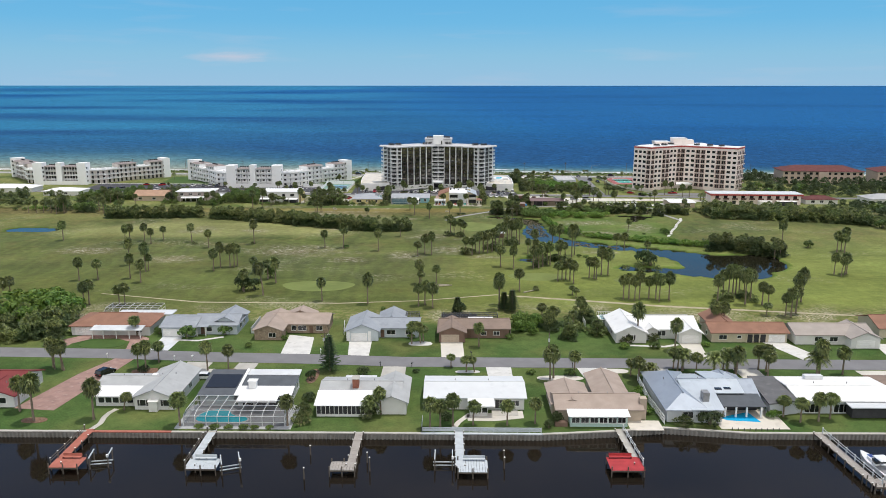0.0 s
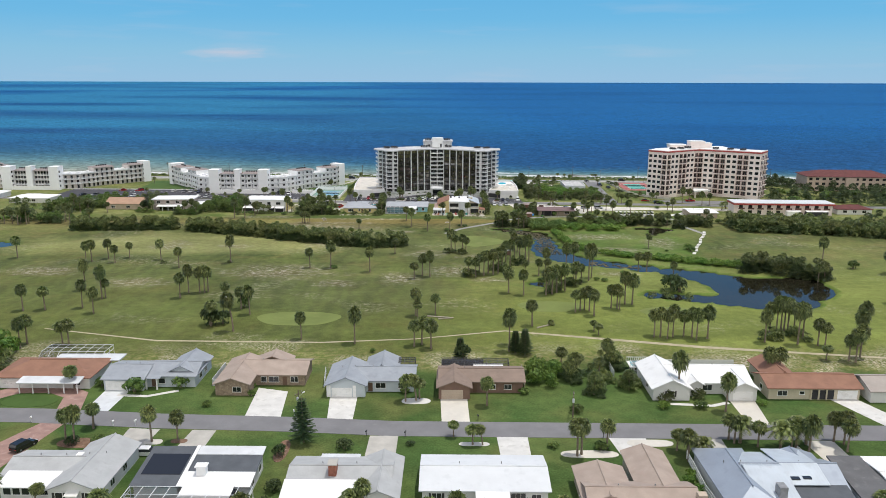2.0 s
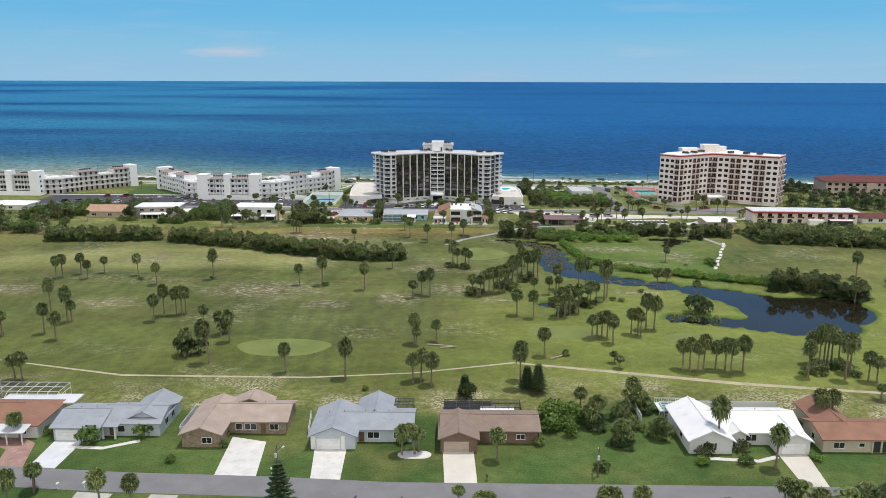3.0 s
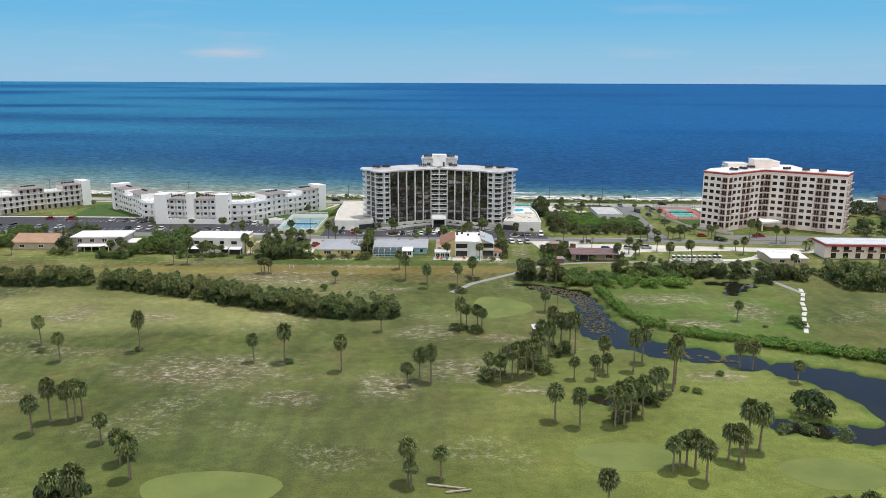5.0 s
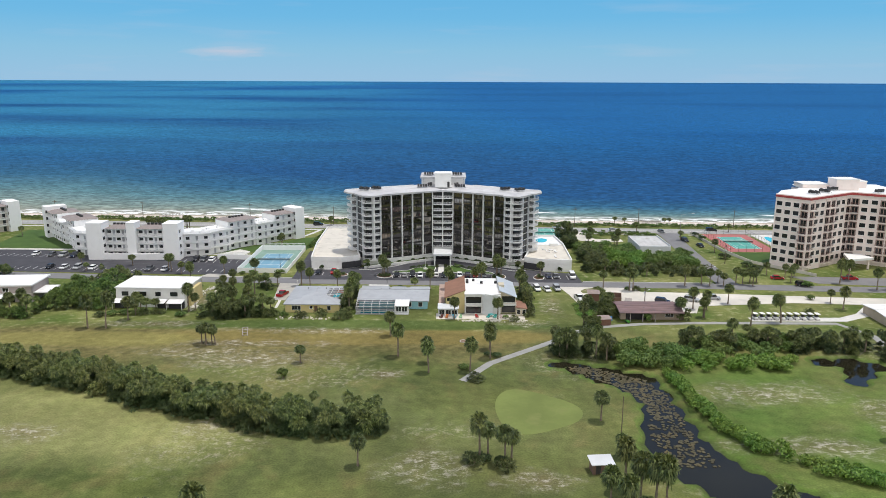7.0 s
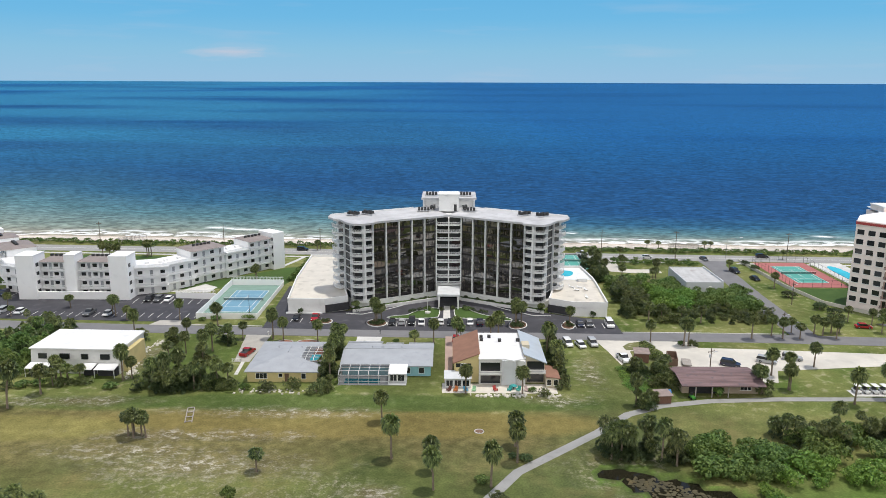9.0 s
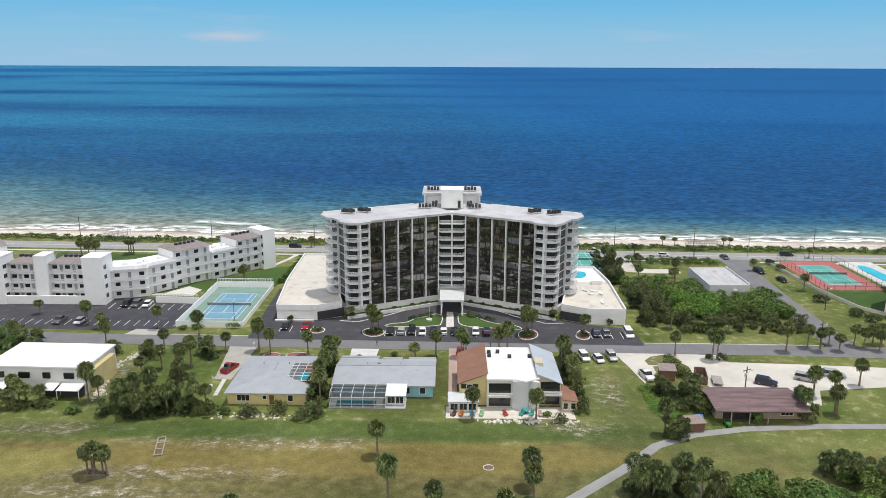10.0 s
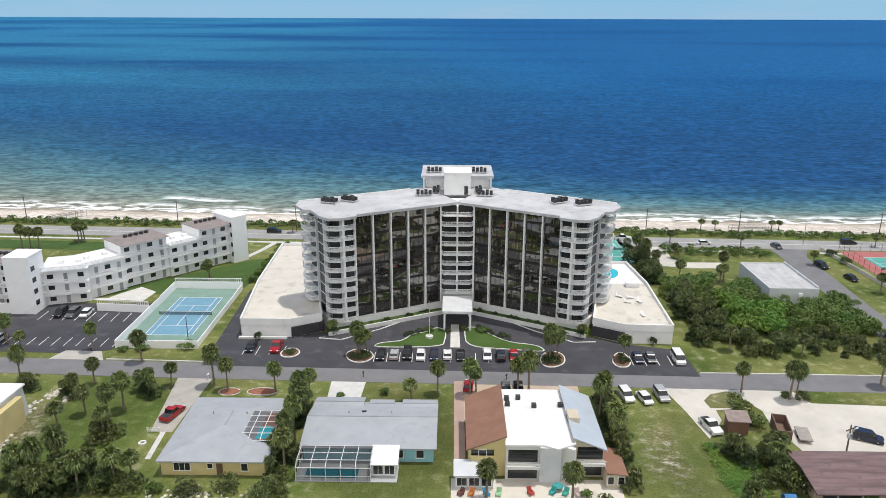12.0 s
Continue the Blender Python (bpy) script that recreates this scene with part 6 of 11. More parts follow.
h = house((-6, 145.5), "long white house with a pale grey roof", [("gx", 0.6, 21.4, 2.6, 13.8, 2.8, 4.0)], WALL_WHITE, paint("pale_roof", (0.62, 0.64, 0.66), 0.85, 0.05, 0.4, worn=(0.55, 0.57, 0.59)),
          [("s", 2.6, 3, 1.5, 1.1, 1.0, True), ("s", 2.6, 7, 1.2, 1.1, 1.0), ("s", 2.6, 16.5, 2.4, 1.9, 0.3), ("s", 2.6, 19.5, 1.5, 1.1)])
part("awning", S().extrude_x([(-1.4, 2.35), (3.2, 2.75), (3.2, 2.9), (-1.4, 2.5)], 9.4, 15), WHITE_ROOF, h, "white sheet awning")
part("sun_room", S().box(9.8, 13.5, -0.6, 2.6, 0, 2.3), WALL_WHITE, h)
for i in range(3):
    window(h, "s", -0.6, 10.5 + i * 1.2, 1.0, 1.1, 0.8)
part("roof_fan", S().box(14.5, 20, -0.4, 2.2, 0.02, 0.08), CONCRETE, h, "small patio")

h = house((20.4, 139), "tan shingled house with a courtyard and sun room", [("gx", 1.2, 18.3, 3.6, 11.6, 2.8, 4.4), ("gy", 10.3, 17.0, 8, 22.3, 2.8, 4.2), ("gy", 0.6, 8.4, 6, 16.6, 2.8, 4.0)], WALL_TAN, TAN_SHINGLE,
          [("w", 0.6, 10, 1.6, 1.2), ("e", 18.3, 6, 1.4, 1.2)])
part("porch_roof", S().extrude_x([(0.5, 2.4), (4.2, 2.9), (4.2, 3.02), (0.5, 2.52)], 3.0, 15.4), WHITE_ROOF, h, "white sheet sun-room roof")
part("sun_room", S().box(3.5, 15, 1.2, 3.7, 0, 2.4), paint("wall_seafoam", (0.42, 0.56, 0.52), 0.8, 0.06, 0.5), h, "pale green sun room")
for i in range(6):
    window(h, "s", 1.2, 4.6 + i * 1.85, 1.5, 1.1, 0.9)
part("chimney", S().box(18.2, 19.6, 4.6, 6, 0, 4.6), WALL_TAN, h, "tan rendered chimney")
part("terrace", S().box(15.4, 22, -0.4, 4, 0, 0.1), CREAM, h, "cream terrace")
part("garden_bench", S().box(0.5, 3, 1.2, 2.2, 0, 0.9), WALL_BROWN, h)

h = house((43.2, 141), "slate-blue metal-roofed house with angled wings and a pool", [("gx", 6, 21.5, 8, 17.5, 2.9, 4.9), ("h", 0.8, 9, 1.6, 21.5, 2.8, 4.9), ("gy", 13.6, 20.9, 10.5, 19.6, 2.9, 4.2)], WALL_GREY, BLUE_METAL,
          [("s", 1.6, 5, 2.0, 1.3)], roof_label="standing-seam metal roof")
# paler metal puts the sun on these slopes into their colour
front = [(0.9, 2.82), (11.6, 4.9), (20.0, 3.0), (20.0, 3.12), (11.6, 5.04), (0.9, 2.94)]
part("roof", S().extrude_x(front, 5.6, 12.2), PALE_METAL, h, "standing-seam metal roof with its sunlit slopes painted paler")
part("wall", S().extrude_x([(1.4, 0), (19.4, 0), (19.4, 2.95), (11.6, 4.8), (1.4, 2.8)], 6.0, 11.9), WALL_GREY, h)
part("roof", S().extrude_x([(7.6, 3.66), (12.6, 4.84), (20.2, 3.55), (20.2, 3.69), (12.6, 4.98), (7.6, 3.8)], 12.1, 18.6), PALE_METAL, h, "standing-seam metal roof with its sunlit slopes painted paler")
s = S()
for k in range(12):
    x = 5.7 + 0.58 * k
    s.rod((x, 0.9, 2.95), (x, 11.6, 5.06), 0.03, 0.03, 3).rod((x, 11.6, 5.06), (x, 20.0, 3.13), 0.03, 0.03, 3)
for k in range(11):
    s.rod((12.3 + 0.6 * k, 7.7, 3.83), (12.3 + 0.6 * k, 12.6, 5.0), 0.03, 0.03, 3)
part("roof_seam", s, PALE_METAL, h)
part("chimney", S().box(8.6, 9.9, 3.8, 5.6, 3, 5.4), METAL, h, "grey metal chimney box")
part("dark_roof", S().extrude_x([(3.4, 2.5), (8.2, 3.3), (8.2, 3.45), (3.4, 2.65)], 12.8, 21.6), DARK_SHINGLE, h, "charcoal shingle porch roof")
for x in (13.4, 15.6, 17.8, 20.8):
    part("column", S().box(x - 0.16, x + 0.16, 3.7, 4.0, 0, 2.55), WHITE, h)
# dark block paints the porch shade over the doors
part("porch_wall", S().box(12.7, 21.3, 7.2, 8.1, 0, 2.9), SCREEN_AND_SHADE, h, "dark block painted as glass doors in shade")
part("pool_terrace", S().box(10.8, 24.5, -1.6, 8, 0, 0.1), CREAM, h, "cream pool terrace")
part("pool_water", S().prism([(12.2, 3.6), (18.9, 6.2), (19.9, 1.5), (13.3, 2.3)], 0.02, 0.16), water_material("azure_pool", (0.012, 0.27, 0.5), 0.05, 0.1, 1.2), h, "angular bright blue pool")
for x, y in ((13.4, 9.0), (15.4, 9.2)):
    part("skylight", S().box(x - 0.7, x + 0.7, y - 0.4, y + 0.4, 3.9, 4.3), GLASS, h)
for i in range(9):
    t = thing("bollard", (56 + i * 1.15, wall_y(57 + i) + 1.0), "small dark terrace post along the sea wall", "post", "terrace posts")
    part("post", S().rod((0, 0, 0), (0, 0, 0.5), 0.08, 0.08, 6), DARK_METAL, t)
    part("cap", S().rod((0, 0, 0.5), (0, 0, 0.58), 0.11, 0.05, 6), DARK_METAL, t)

h = house((67.5, 144), "grey house with a broad flat white roof behind palms", [("gx", 5.4, 26, 3, 15.4, 3.0, 3.7)], WALL_GREY, WHITE_ROOF, [("s", 3, 8, 3, 1.8, 0.3), ("s", 3, 14, 3, 1.8, 0.3), ("w", -1.6, 9, 1.6, 1.2)])
part("side_wall", S().prism([(-1.6, 1.2), (5.3, 3.1), (5.3, 15.2), (-0.4, 15.2)], 0, 2.85), WALL_GREY, h)
part("grey_roof", S().prism([(-2.1, 0.7), (5.0, 2.6), (5.0, 15.8), (-0.9, 15.8)], 2.85, 3.15), paint("dark_flat_roof", (0.13, 0.13, 0.135), 0.9, 0.15, 0.4, worn=(0.18, 0.18, 0.18)), h, "dark grey flat side roof")
part("rooftop_unit", S().box(11, 15, 13.5, 14.8, 3.3, 4.1), GREYWHITE, h)
part("porch_screen", S().box(15, 25, 0.5, 3, 0.2, 2.5), SCREEN_AND_SHADE, h, "dark screened porch")
part("porch_roof", S().box(14.5, 25.5, 0, 3.2, 2.5, 2.7), GREYWHITE, h)
h = house((93.5, 145), "tan house with a brown hipped roof", [("h", 0.5, 20, 1, 16, 2.8, 5.0)], WALL_TAN, BROWN_SHINGLE, [("s", 1, 5, 2, 1.3), ("s", 1, 12, 2, 1.3)])

# landward side of the street ------------------------------------------------
h = house((-104, 193), "house with a terracotta roof, porch and pool enclosure", [("h", 0, 21.5, 1.5, 13, 2.8, 4.8)], WALL_WHITE, ORANGE_TILE, [("s", 1.5, 3, 2, 1.2), ("s", 1.5, 18.5, 1.6, 1.2)], (1, 5.5, 1.5))
part("porch_roof", S().extrude_x([(-1.6, 2.4), (2.0, 2.9), (2.0, 3.05), (-1.6, 2.55)], 6.5, 20.5), GREYWHITE, h, "pale sheet porch roof")
for x in (7, 10, 13.5, 17, 20):
    part("column", S().box(x - 0.1, x + 0.1, -1.4, -1.2, 0, 2.45), WHITE, h)
part("rear_roof", S().box(8, 24, 11.5, 16, 2.7, 2.95), GREYWHITE, h, "white flat rear roof")
cage(h, 3, 18.5, 14.5, 21, 2.4, 3.4, None, 7, 2)
h = house((-79.5, 193.5), "pale blue house with a long blue-grey roof", [("gx", 0.6, 9.5, 0.2, 10.8, 2.8, 4.2), ("gx", 9, 20.6, 2.2, 11.2, 2.8, 4.5), ("gy", 13.5, 20.6, 3.5, 14, 2.8, 4.8)], WALL_BLUE, BLUE_SHINGLE,
          [("e", 20.6, 6, 1.6, 1.2), ("e", 20.6, 9.5, 1.6, 1.2), ("s", 2.2, 17, 1.6, 1.2), ("s", 2.2, 13.0, 1.4, 1.2)], (1.0, 6.0, 0.2), [("s", 11.2, 2.2)])
for x in (10, 12.4):
    part("column", S().box(x - 0.15, x + 0.15, 0.6, 0.9, 0, 2.7), WHITE, h)
part("porch_roof", S().extrude_x([(0.4, 2.65), (2.8, 2.95), (2.8, 3.05), (0.4, 2.75)], 9.3, 13.2), BLUE_SHINGLE, h)
h = house((-53.5, 190.6), "tan shingled L-shaped house with stone walls", [("gx", 4.0, 19.4, 6.4, 15.6, 2.8, 4.4), ("gy", 0.6, 8.0, 0.6, 15.6, 2.8, 4.3), ("gy", 6.5, 14.5, 13.5, 17.4, 2.8, 4.6)], WALL_STONE, TAN_SHINGLE,
          [("s", 6.4, 10, 1.2, 1.2), ("s", 6.4, 12.3, 2.2, 1.2), ("s", 0.6, 5.4, 1.8, 1.1), ("s", 6.4, 17, 1.6, 1.2)], None, [("s", 14.8, 6.4)])
part("gable_vent", S().extrude_y([(3.3, 3.2), (5.3, 3.2), (4.3, 3.75)], 1.6, 3.4), DARK_METAL, h)
part("screen_fence", S().box(-1.9, -1.78, 6, 16.5, 0, 1.6).box(-1.9, 0.6, 6, 6.1, 0, 1.6), GREYWHITE, h, "pale panel fence")
h = house((-28.6, 190), "light blue house with a gabled garage", [("gx", 6, 19.6, 3.8, 12.8, 2.8, 4.2), ("gy", 0.5, 9.0, 0.8, 12.8, 2.8, 4.8), ("gy", 8.5, 15.5, 9, 17.5, 2.8, 4.6)], WALL_BLUE, BLUE_SHINGLE,
          [("s", 3.8, 12.2, 2.2, 1.2), ("s", 3.8, 17, 1.6, 1.2)], (1.6, 6.1, 0.8), [("s", 9.9, 3.8)])
part("garage_trim", S().box(0.5, 1.4, 0.72, 0.8, 0, 2.7).box(6.3, 7.0, 0.72, 0.8, 0, 2.7), WHITE, h)
cage(h, 15.6, 19.5, 13, 17, 2.2, 3.2, DARK_METAL, 3, 2)
h = house((-3.8, 189.6), "brown house with a gabled garage and dark screen enclosure", [("gx", 0.8, 19.4, 4.0, 12.6, 2.8, 4.1), ("gy", 0.5, 7.4, 0.4, 10, 2.8, 4.4)], WALL_BROWN, BROWN_SHINGLE,
          [("s", 4.0, 16, 1.6, 1.0), ("s", 4.0, 12.5, 1.4, 1.0)], (1.1, 5.9, 0.4), [("s", 8.6, 4.0)], WALL_TAN)
part("screen_room", S().box(1, 11, 12.6, 17.5, 0, 2.7), SCREEN_AND_SHADE, h, "black screen enclosure")
cage(h, 1, 17, 12.7, 17.6, 2.3, 3.0, DARK_METAL, 6, 2)
part("rear_awning", S().box(8.5, 15.5, 12.4, 14.6, 2.7, 2.85), WHITE_ROOF, h)
h = house((42.8, 189.2), "white house with bright white gabled roofs", [("gx", 5, 23.5, 4.5, 15, 2.8, 4.8), ("gy", 1.0, 9.0, 0.8, 15.5, 2.8, 5.0), ("gy", 17.6, 23.6, 0.8, 9, 2.8, 4.4), ("gy", 9.6, 12.4, 3.2, 6, 2.8, 3.9)], WALL_WHITE, WHITE_ROOF,
          [("s", 0.8, 4.8, 1.4, 1.4, 0.8, True), ("s", 4.5, 14, 2, 1.3), ("w", 1.0, 6, 1.4, 1.2)], (18.4, 22.8, 0.8))
cage(h, 0.5, 8.5, 16, 20, 1.6, 1.9, None, 5, 2)
dk = part("raised_deck", S().box(-0.5, 8, 16.2, 20.4, 1.4, 1.6), WHITE, h, "pale raised pool deck")
r_ = S()
for x in np.arange(-0.5, 8.05, 0.5):
    for y in (16.2, 20.4):
        r_.box(x - 0.04, x + 0.04, y - 0.04, y + 0.04, 0, 2.6)
for y in (16.2, 20.4):
    r_.box(-0.5, 8, y - 0.05, y + 0.05, 2.5, 2.62)
part("railing", r_, WHITE, dk)
part("pool_water", S().box(0.2, 7.2, 16.8, 19.8, 1.6, 1.64), POOL_BLUE, dk)
part("fence", S().box(-4.8, -4.7, 14, 20.5, 0, 1.6), WHITE, h, "white board fence")
part("fence", S().box(9, 26, 21, 21.1, 0, 1.7), WHITE, h, "white board fence")
h = house((68.9, 190), "cream house with a terracotta gabled roof and arches", [("gx", 0.5, 20.5, 1.0, 9.4, 2.8, 4.3), ("gy", 2.5, 9, 6, 17, 2.8, 4.6)], WALL_CREAM, ORANGE_TILE,
          [("s", 1.0, 3.5, 2.0, 1.1), ("s", 1.0, 7.8, 1.0, 0.7, 1.2), ("w", 0.5, 5, 1.2, 1.1)], (15.6, 20.0, 1.0))
s = S()
for i in range(3):
    s.box(9.6 + i * 1.7, 9.9 + i * 1.7, 0.7, 1.0, 0, 2.6)
part("arcade", s, WALL_CREAM, h)
# shade behind the arcade, painted as a dark panel
part("arch_shade", S().box(9.9, 14.8, 0.9, 1.05, 0.1, 2.2), SCREEN_AND_SHADE, h, "dark panel painted as the shade within the arches")
h = house((91, 187.5), "grey house with a tan shingle roof behind palms", [("gx", 0, 20, 2, 11, 2.8, 4.5), ("gy", 13, 20.5, -1, 9, 2.8, 4.6)], WALL_WHITE, paint("tan_grey_shingle", (0.36, 0.32, 0.29), 0.9, 0.12, 0.4), [("s", 2, 6, 2, 1.2), ("s", 2, 10, 2, 1.2)], (14.4, 19.2, -1.0))
h = house((116, 194), "house with an orange-brown gabled roof", [("gx", 0, 22, 1, 12, 2.8, 4.9)], WALL_CREAM, ORANGE_TILE, [("s", 1, 5, 2, 1.2)], (14, 19, 1.0))

# ---- houses and small buildings by the shore street ----
h = house((-57, 422.5), "yellow house with a pale hipped roof and a pool court", [("h", 0.6, 17.2, 0.8, 20.5, 2.8, 4.6)], WALL_YELLOW, paint("pale_shingle", (0.36, 0.38, 0.41), 0.9, 0.08, 0.4, worn=(0.31, 0.33, 0.36)),
          [("s", 0.8, 4, 2.6, 1.3), ("s", 0.8, 8.5, 0.8, 0.8, 1.3), ("s", 0.8, 14, 1.0, 1.3)], None, [("s", 10, 0.8)])
cage(h, 11.5, 17.4, 5.5, 14.5, 3.5, 3.9, WHITE, 3, 4)
part("pool_court", S().box(11.6, 17.3, 5.6, 14.4, 3.32, 3.42), paint("terracotta_pave", (0.42, 0.2, 0.14), 0.8, 0.2, 0.8), h, "terracotta pool court")
part("pool_water", S().prism(rounded([(13.4, 6), (17, 6), (17, 10.2), (14.6, 10.2)]), 3.4, 3.46), POOL_BLUE, h, "turquoise pool")
h = house((-35, 426), "turquoise house with a pale hipped roof and screened pool", [("gx", 0.6, 22.0, 1.6, 15.8, 2.8, 4.3), ("gx", 0.7, 8.6, 13, 17.6, 2.8, 3.5), ("gx", 10.6, 14.0, 13, 16.8, 2.8, 3.4), ("gx", 16.6, 21.9, 13, 16.9, 2.8, 3.4)], WALL_TURQ, paint("pale_shingle", (0.36, 0.38, 0.41)),
          [("s", 1.6, 16.5, 1.0, 1.4, 0.8), ("s", 1.6, 19.8, 1.2, 1.4, 0.8), ("e", 22, 7, 1.4, 1.2)])
cage(h, 0.4, 12.2, -4.0, 1.4, 2.4, 3.0, None, 5, 2)
part("patio", S().box(0.2, 16.4, -4.2, 1.6, 0, 0.08), paint("patio_grey", (0.4, 0.41, 0.42)), h)
part("pool_water", S().box(1.6, 10, -3.2, -0.6, 0, 0.14), water_material("deep_pool", (0.012, 0.12, 0.16), 0.05, 0.1, 1.2), h, "dark turquoise screened pool")
for x, y in ((9.6, 11.2), (13.8, 11.0)):
    part("skylight", S().extrude_x([(y - 0.5, 3.72), (y + 0.5, 3.52), (y + 0.5, 3.72), (y - 0.5, 3.92)], x - 0.4, x + 0.4), GLASS, h)
part("annex", S().box(12.3, 16.2, -2.6, 1.6, 0, 2.3), WALL_WHITE, h)
part("annex_roof", S().extrude_x([(-3.0, 2.3), (2.0, 2.85), (2.0, 2.98), (-3.0, 2.42)], 12.0, 16.5), WHITE_ROOF, h, "white sheet roof")
for i in range(2):
    window(h, "s", -2.6, 13.3 + i * 1.8, 1.5, 1.5, 0.5)
slab("driveway", [(-34.2, 456.2), (-27.2, 456.2), (-27.9, 443), (-33.8, 443)], PALE_CONCRETE, "white concrete driveway from the street")
slab("driveway", [(-65.6, 457.4), (-58.4, 457.2), (-59.3, 436), (-63.2, 436)], paint("old_drive", (0.42, 0.4, 0.36), 0.9, 0.14, 0.3, worn=(0.32, 0.3, 0.27)), "worn grey concrete driveway from the street")


def town_houses():
    t = thing("town_house", (-8.5, 421), "two-storey town house, white middle with cream and orange-roofed sides", "town house")
    P = WALL_CREAM
    part("side_wall", S().extrude_y([(1.2, 0), (7.0, 0), (7.0, 7.1), (1.2, 4.8)], 3.0, 19.5), WALL_YELLOW, t)
    # dark panel on the wall paints the shade of a recess
    part("loggia", S().box(1.6, 5.2, 2.92, 3.04, 3.1, 4.75), GLASS, t, "dark glass panel painted as the shaded balcony recess")
    part("loggia_rail", S().box(1.5, 5.3, 2.55, 2.62, 2.9, 3.9), WALL_YELLOW, t)
    part("loggia_floor", S().box(1.4, 5.4, 2.5, 3.05, 2.7, 2.9), WALL_YELLOW, t)
    part("roof", S().extrude_y([(0.8, 4.7), (7.2, 7.2), (7.2, 7.4), (0.8, 4.9)], 2.6, 20), ORANGE_TILE, t, "orange shingle shed roof")
    part("middle_wall", S().box(7.0, 17.6, 2.0, 19.5, 0, 6.2), WALL_WHITE, t)
    part("roof", S().prism([(6.9, 1.6), (13, 1.6), (15.0, 0.5), (18, 2.2), (17.7, 19.8), (6.9, 19.8)], 6.2, 6.5), WHITE_ROOF, t, "flat bright white roof")
    part("side_wall", S().extrude_y([(17.6, 0), (22.6, 0), (22.6, 5.0), (17.6, 7.1)], 3.0, 19.5), P, t)
    part("roof", S().extrude_y([(17.5, 7.2), (23.0, 5.0), (23.0, 5.2), (17.5, 7.4)], 2.4, 20), PALE_METAL, t, "pale grey shed roof")
    part("dormer", S().box(17.6, 19.4, 8, 11, 6, 7.6), P, t)
    for x0, x1, y in ((7.4, 12.0, 2.0), (18.4, 22.4, 3.0)):
        for z in (0.2, 3.2):
            part("window", S().box(x0, x1, y - 0.08, y + 0.1, z + 0.1, z + 2.2), GLASS, t)
        b = part("balcony", S().box(x0 - 0.3, x1 + 0.3, y - 1.6, y, 2.85, 3.05), WALL_WHITE, t)
        part("railing", S().box(x0 - 0.3, x1 + 0.3, y - 1.6, y - 1.52, 3.6, 3.9).box(x0 - 0.3, x1 + 0.3, y - 1.6, y - 1.52, 3.05, 3.3), WALL_WHITE, b)
    part("pier", S().box(12.3, 15.6, 1.2, 2.1, 0, 6.2), GREYWHITE, t, "pale grey rendered pier")
    part("pier", S().prism([(15.6, 1.9), (17.6, 0.7), (17.9, 1.4), (15.8, 2.6)], 0, 6.2), WALL_WHITE, t)
    for z in (0.4, 3.4):
        part("window", S().box(15.9, 17.3, 1.85, 2.05, z, z + 1.8), GLASS, t)
    window(t, "s", 3.0, 3.4, 1.2, 1.4, 3.3)
    part("sun_porch", S().box(-1.0, 5.0, -0.6, 3.0, 0, 2.4), GREYWHITE, t, "grey glazed porch")
    part("porch_roof", S().extrude_x([(-0.9, 2.4), (3.0, 2.9), (3.0, 3.0), (-0.9, 2.5)], -1.2, 5.2), GREYWHITE, t)
    for i in range(3):
        window(t, "s", -0.6, 0.1 + i * 1.9, 1.5, 1.4, 0.6)
    part("terrace", S().box(-1.6, 25, -3.4, 2, 0, 0.08), CREAM, t, "cream terrace slabs")
    part("side_room", S().box(22.6, 25.6, 0, 7, 0, 2.4), P, t, "low cream side room")
    part("side_roof", S().extrude_y([(22.5, 2.75), (25.9, 2.35), (25.9, 2.47), (22.5, 2.87)], -0.3, 7.3), ORANGE_TILE, t, "orange shingle roof over the side room")
    for x in (23.3, 24.9):
        window(t, "s", 0, x, 0.9, 1.3, 0.7)
    for x, y in ((8, 14), (8, 16), (12.5, 13.5), (17, 13.8), (10, 16.3)):
        part("cooling_unit", S().chamfered(x - 0.4, x + 0.4, y - 0.4, y + 0.4, 6.5, 7.2, 0.05), DARK_METAL, t)


town_houses()
for i, (x, y, c) in enumerate(((-7.0, 418.6, (0.5, 0.18, 0.06)), (-4.6, 418.6, (0.05, 0.28, 0.45)), (-2.8, 418.7, (0.3, 0.5, 0.3)), (2.2, 419, (0.4, 0.06, 0.05)), (5.5, 419.2, (0.04, 0.32, 0.3)), (7.5, 419, (0.06, 0.35, 0.3)), (9.4, 418.8, (0.5, 0.4, 0.38)), (-8.6, 418.7, (0.15, 0.06, 0.05)))):
    m = paint("garden_%d" % i, c, 0.6, 0.15, 1.0)
    t = thing("garden_chair", (x, y), "brightly painted garden chair on the terrace", "chair", "terrace chairs", random.uniform(-40, 40))
    part("seat", S().box(-0.4, 0.4, -0.45, 0.4, 0.32, 0.42), m, t)
    part("backrest", S().extrude_x([(0.35, 0.35), (0.45, 0.35), (0.75, 1.1), (0.65, 1.1)], -0.4, 0.4), m, t)
    for a in (-0.36, 0.36):
        part("armrest", S().box(a - 0.06, a + 0.06, -0.45, 0.4, 0.6, 0.66), m, t)
        for b in (-0.4, 0.35):
            part("leg", S().box(a - 0.04, a + 0.04, b - 0.04, b + 0.04, 0, 0.6), m, t)
t = thing("patio_table", (6.5, 420.4), "round teal patio table on the terrace", "table")
part("tabletop", S().rod((0, 0, 0.7), (0, 0, 0.76), 0.9, 0.9, 14), paint("teal_top", (0.05, 0.3, 0.3), 0.5, 0.1, 1.0), t)
part("pedestal", S().rod((0, 0, 0), (0, 0, 0.7), 0.12, 0.08, 8), DARK_METAL, t)
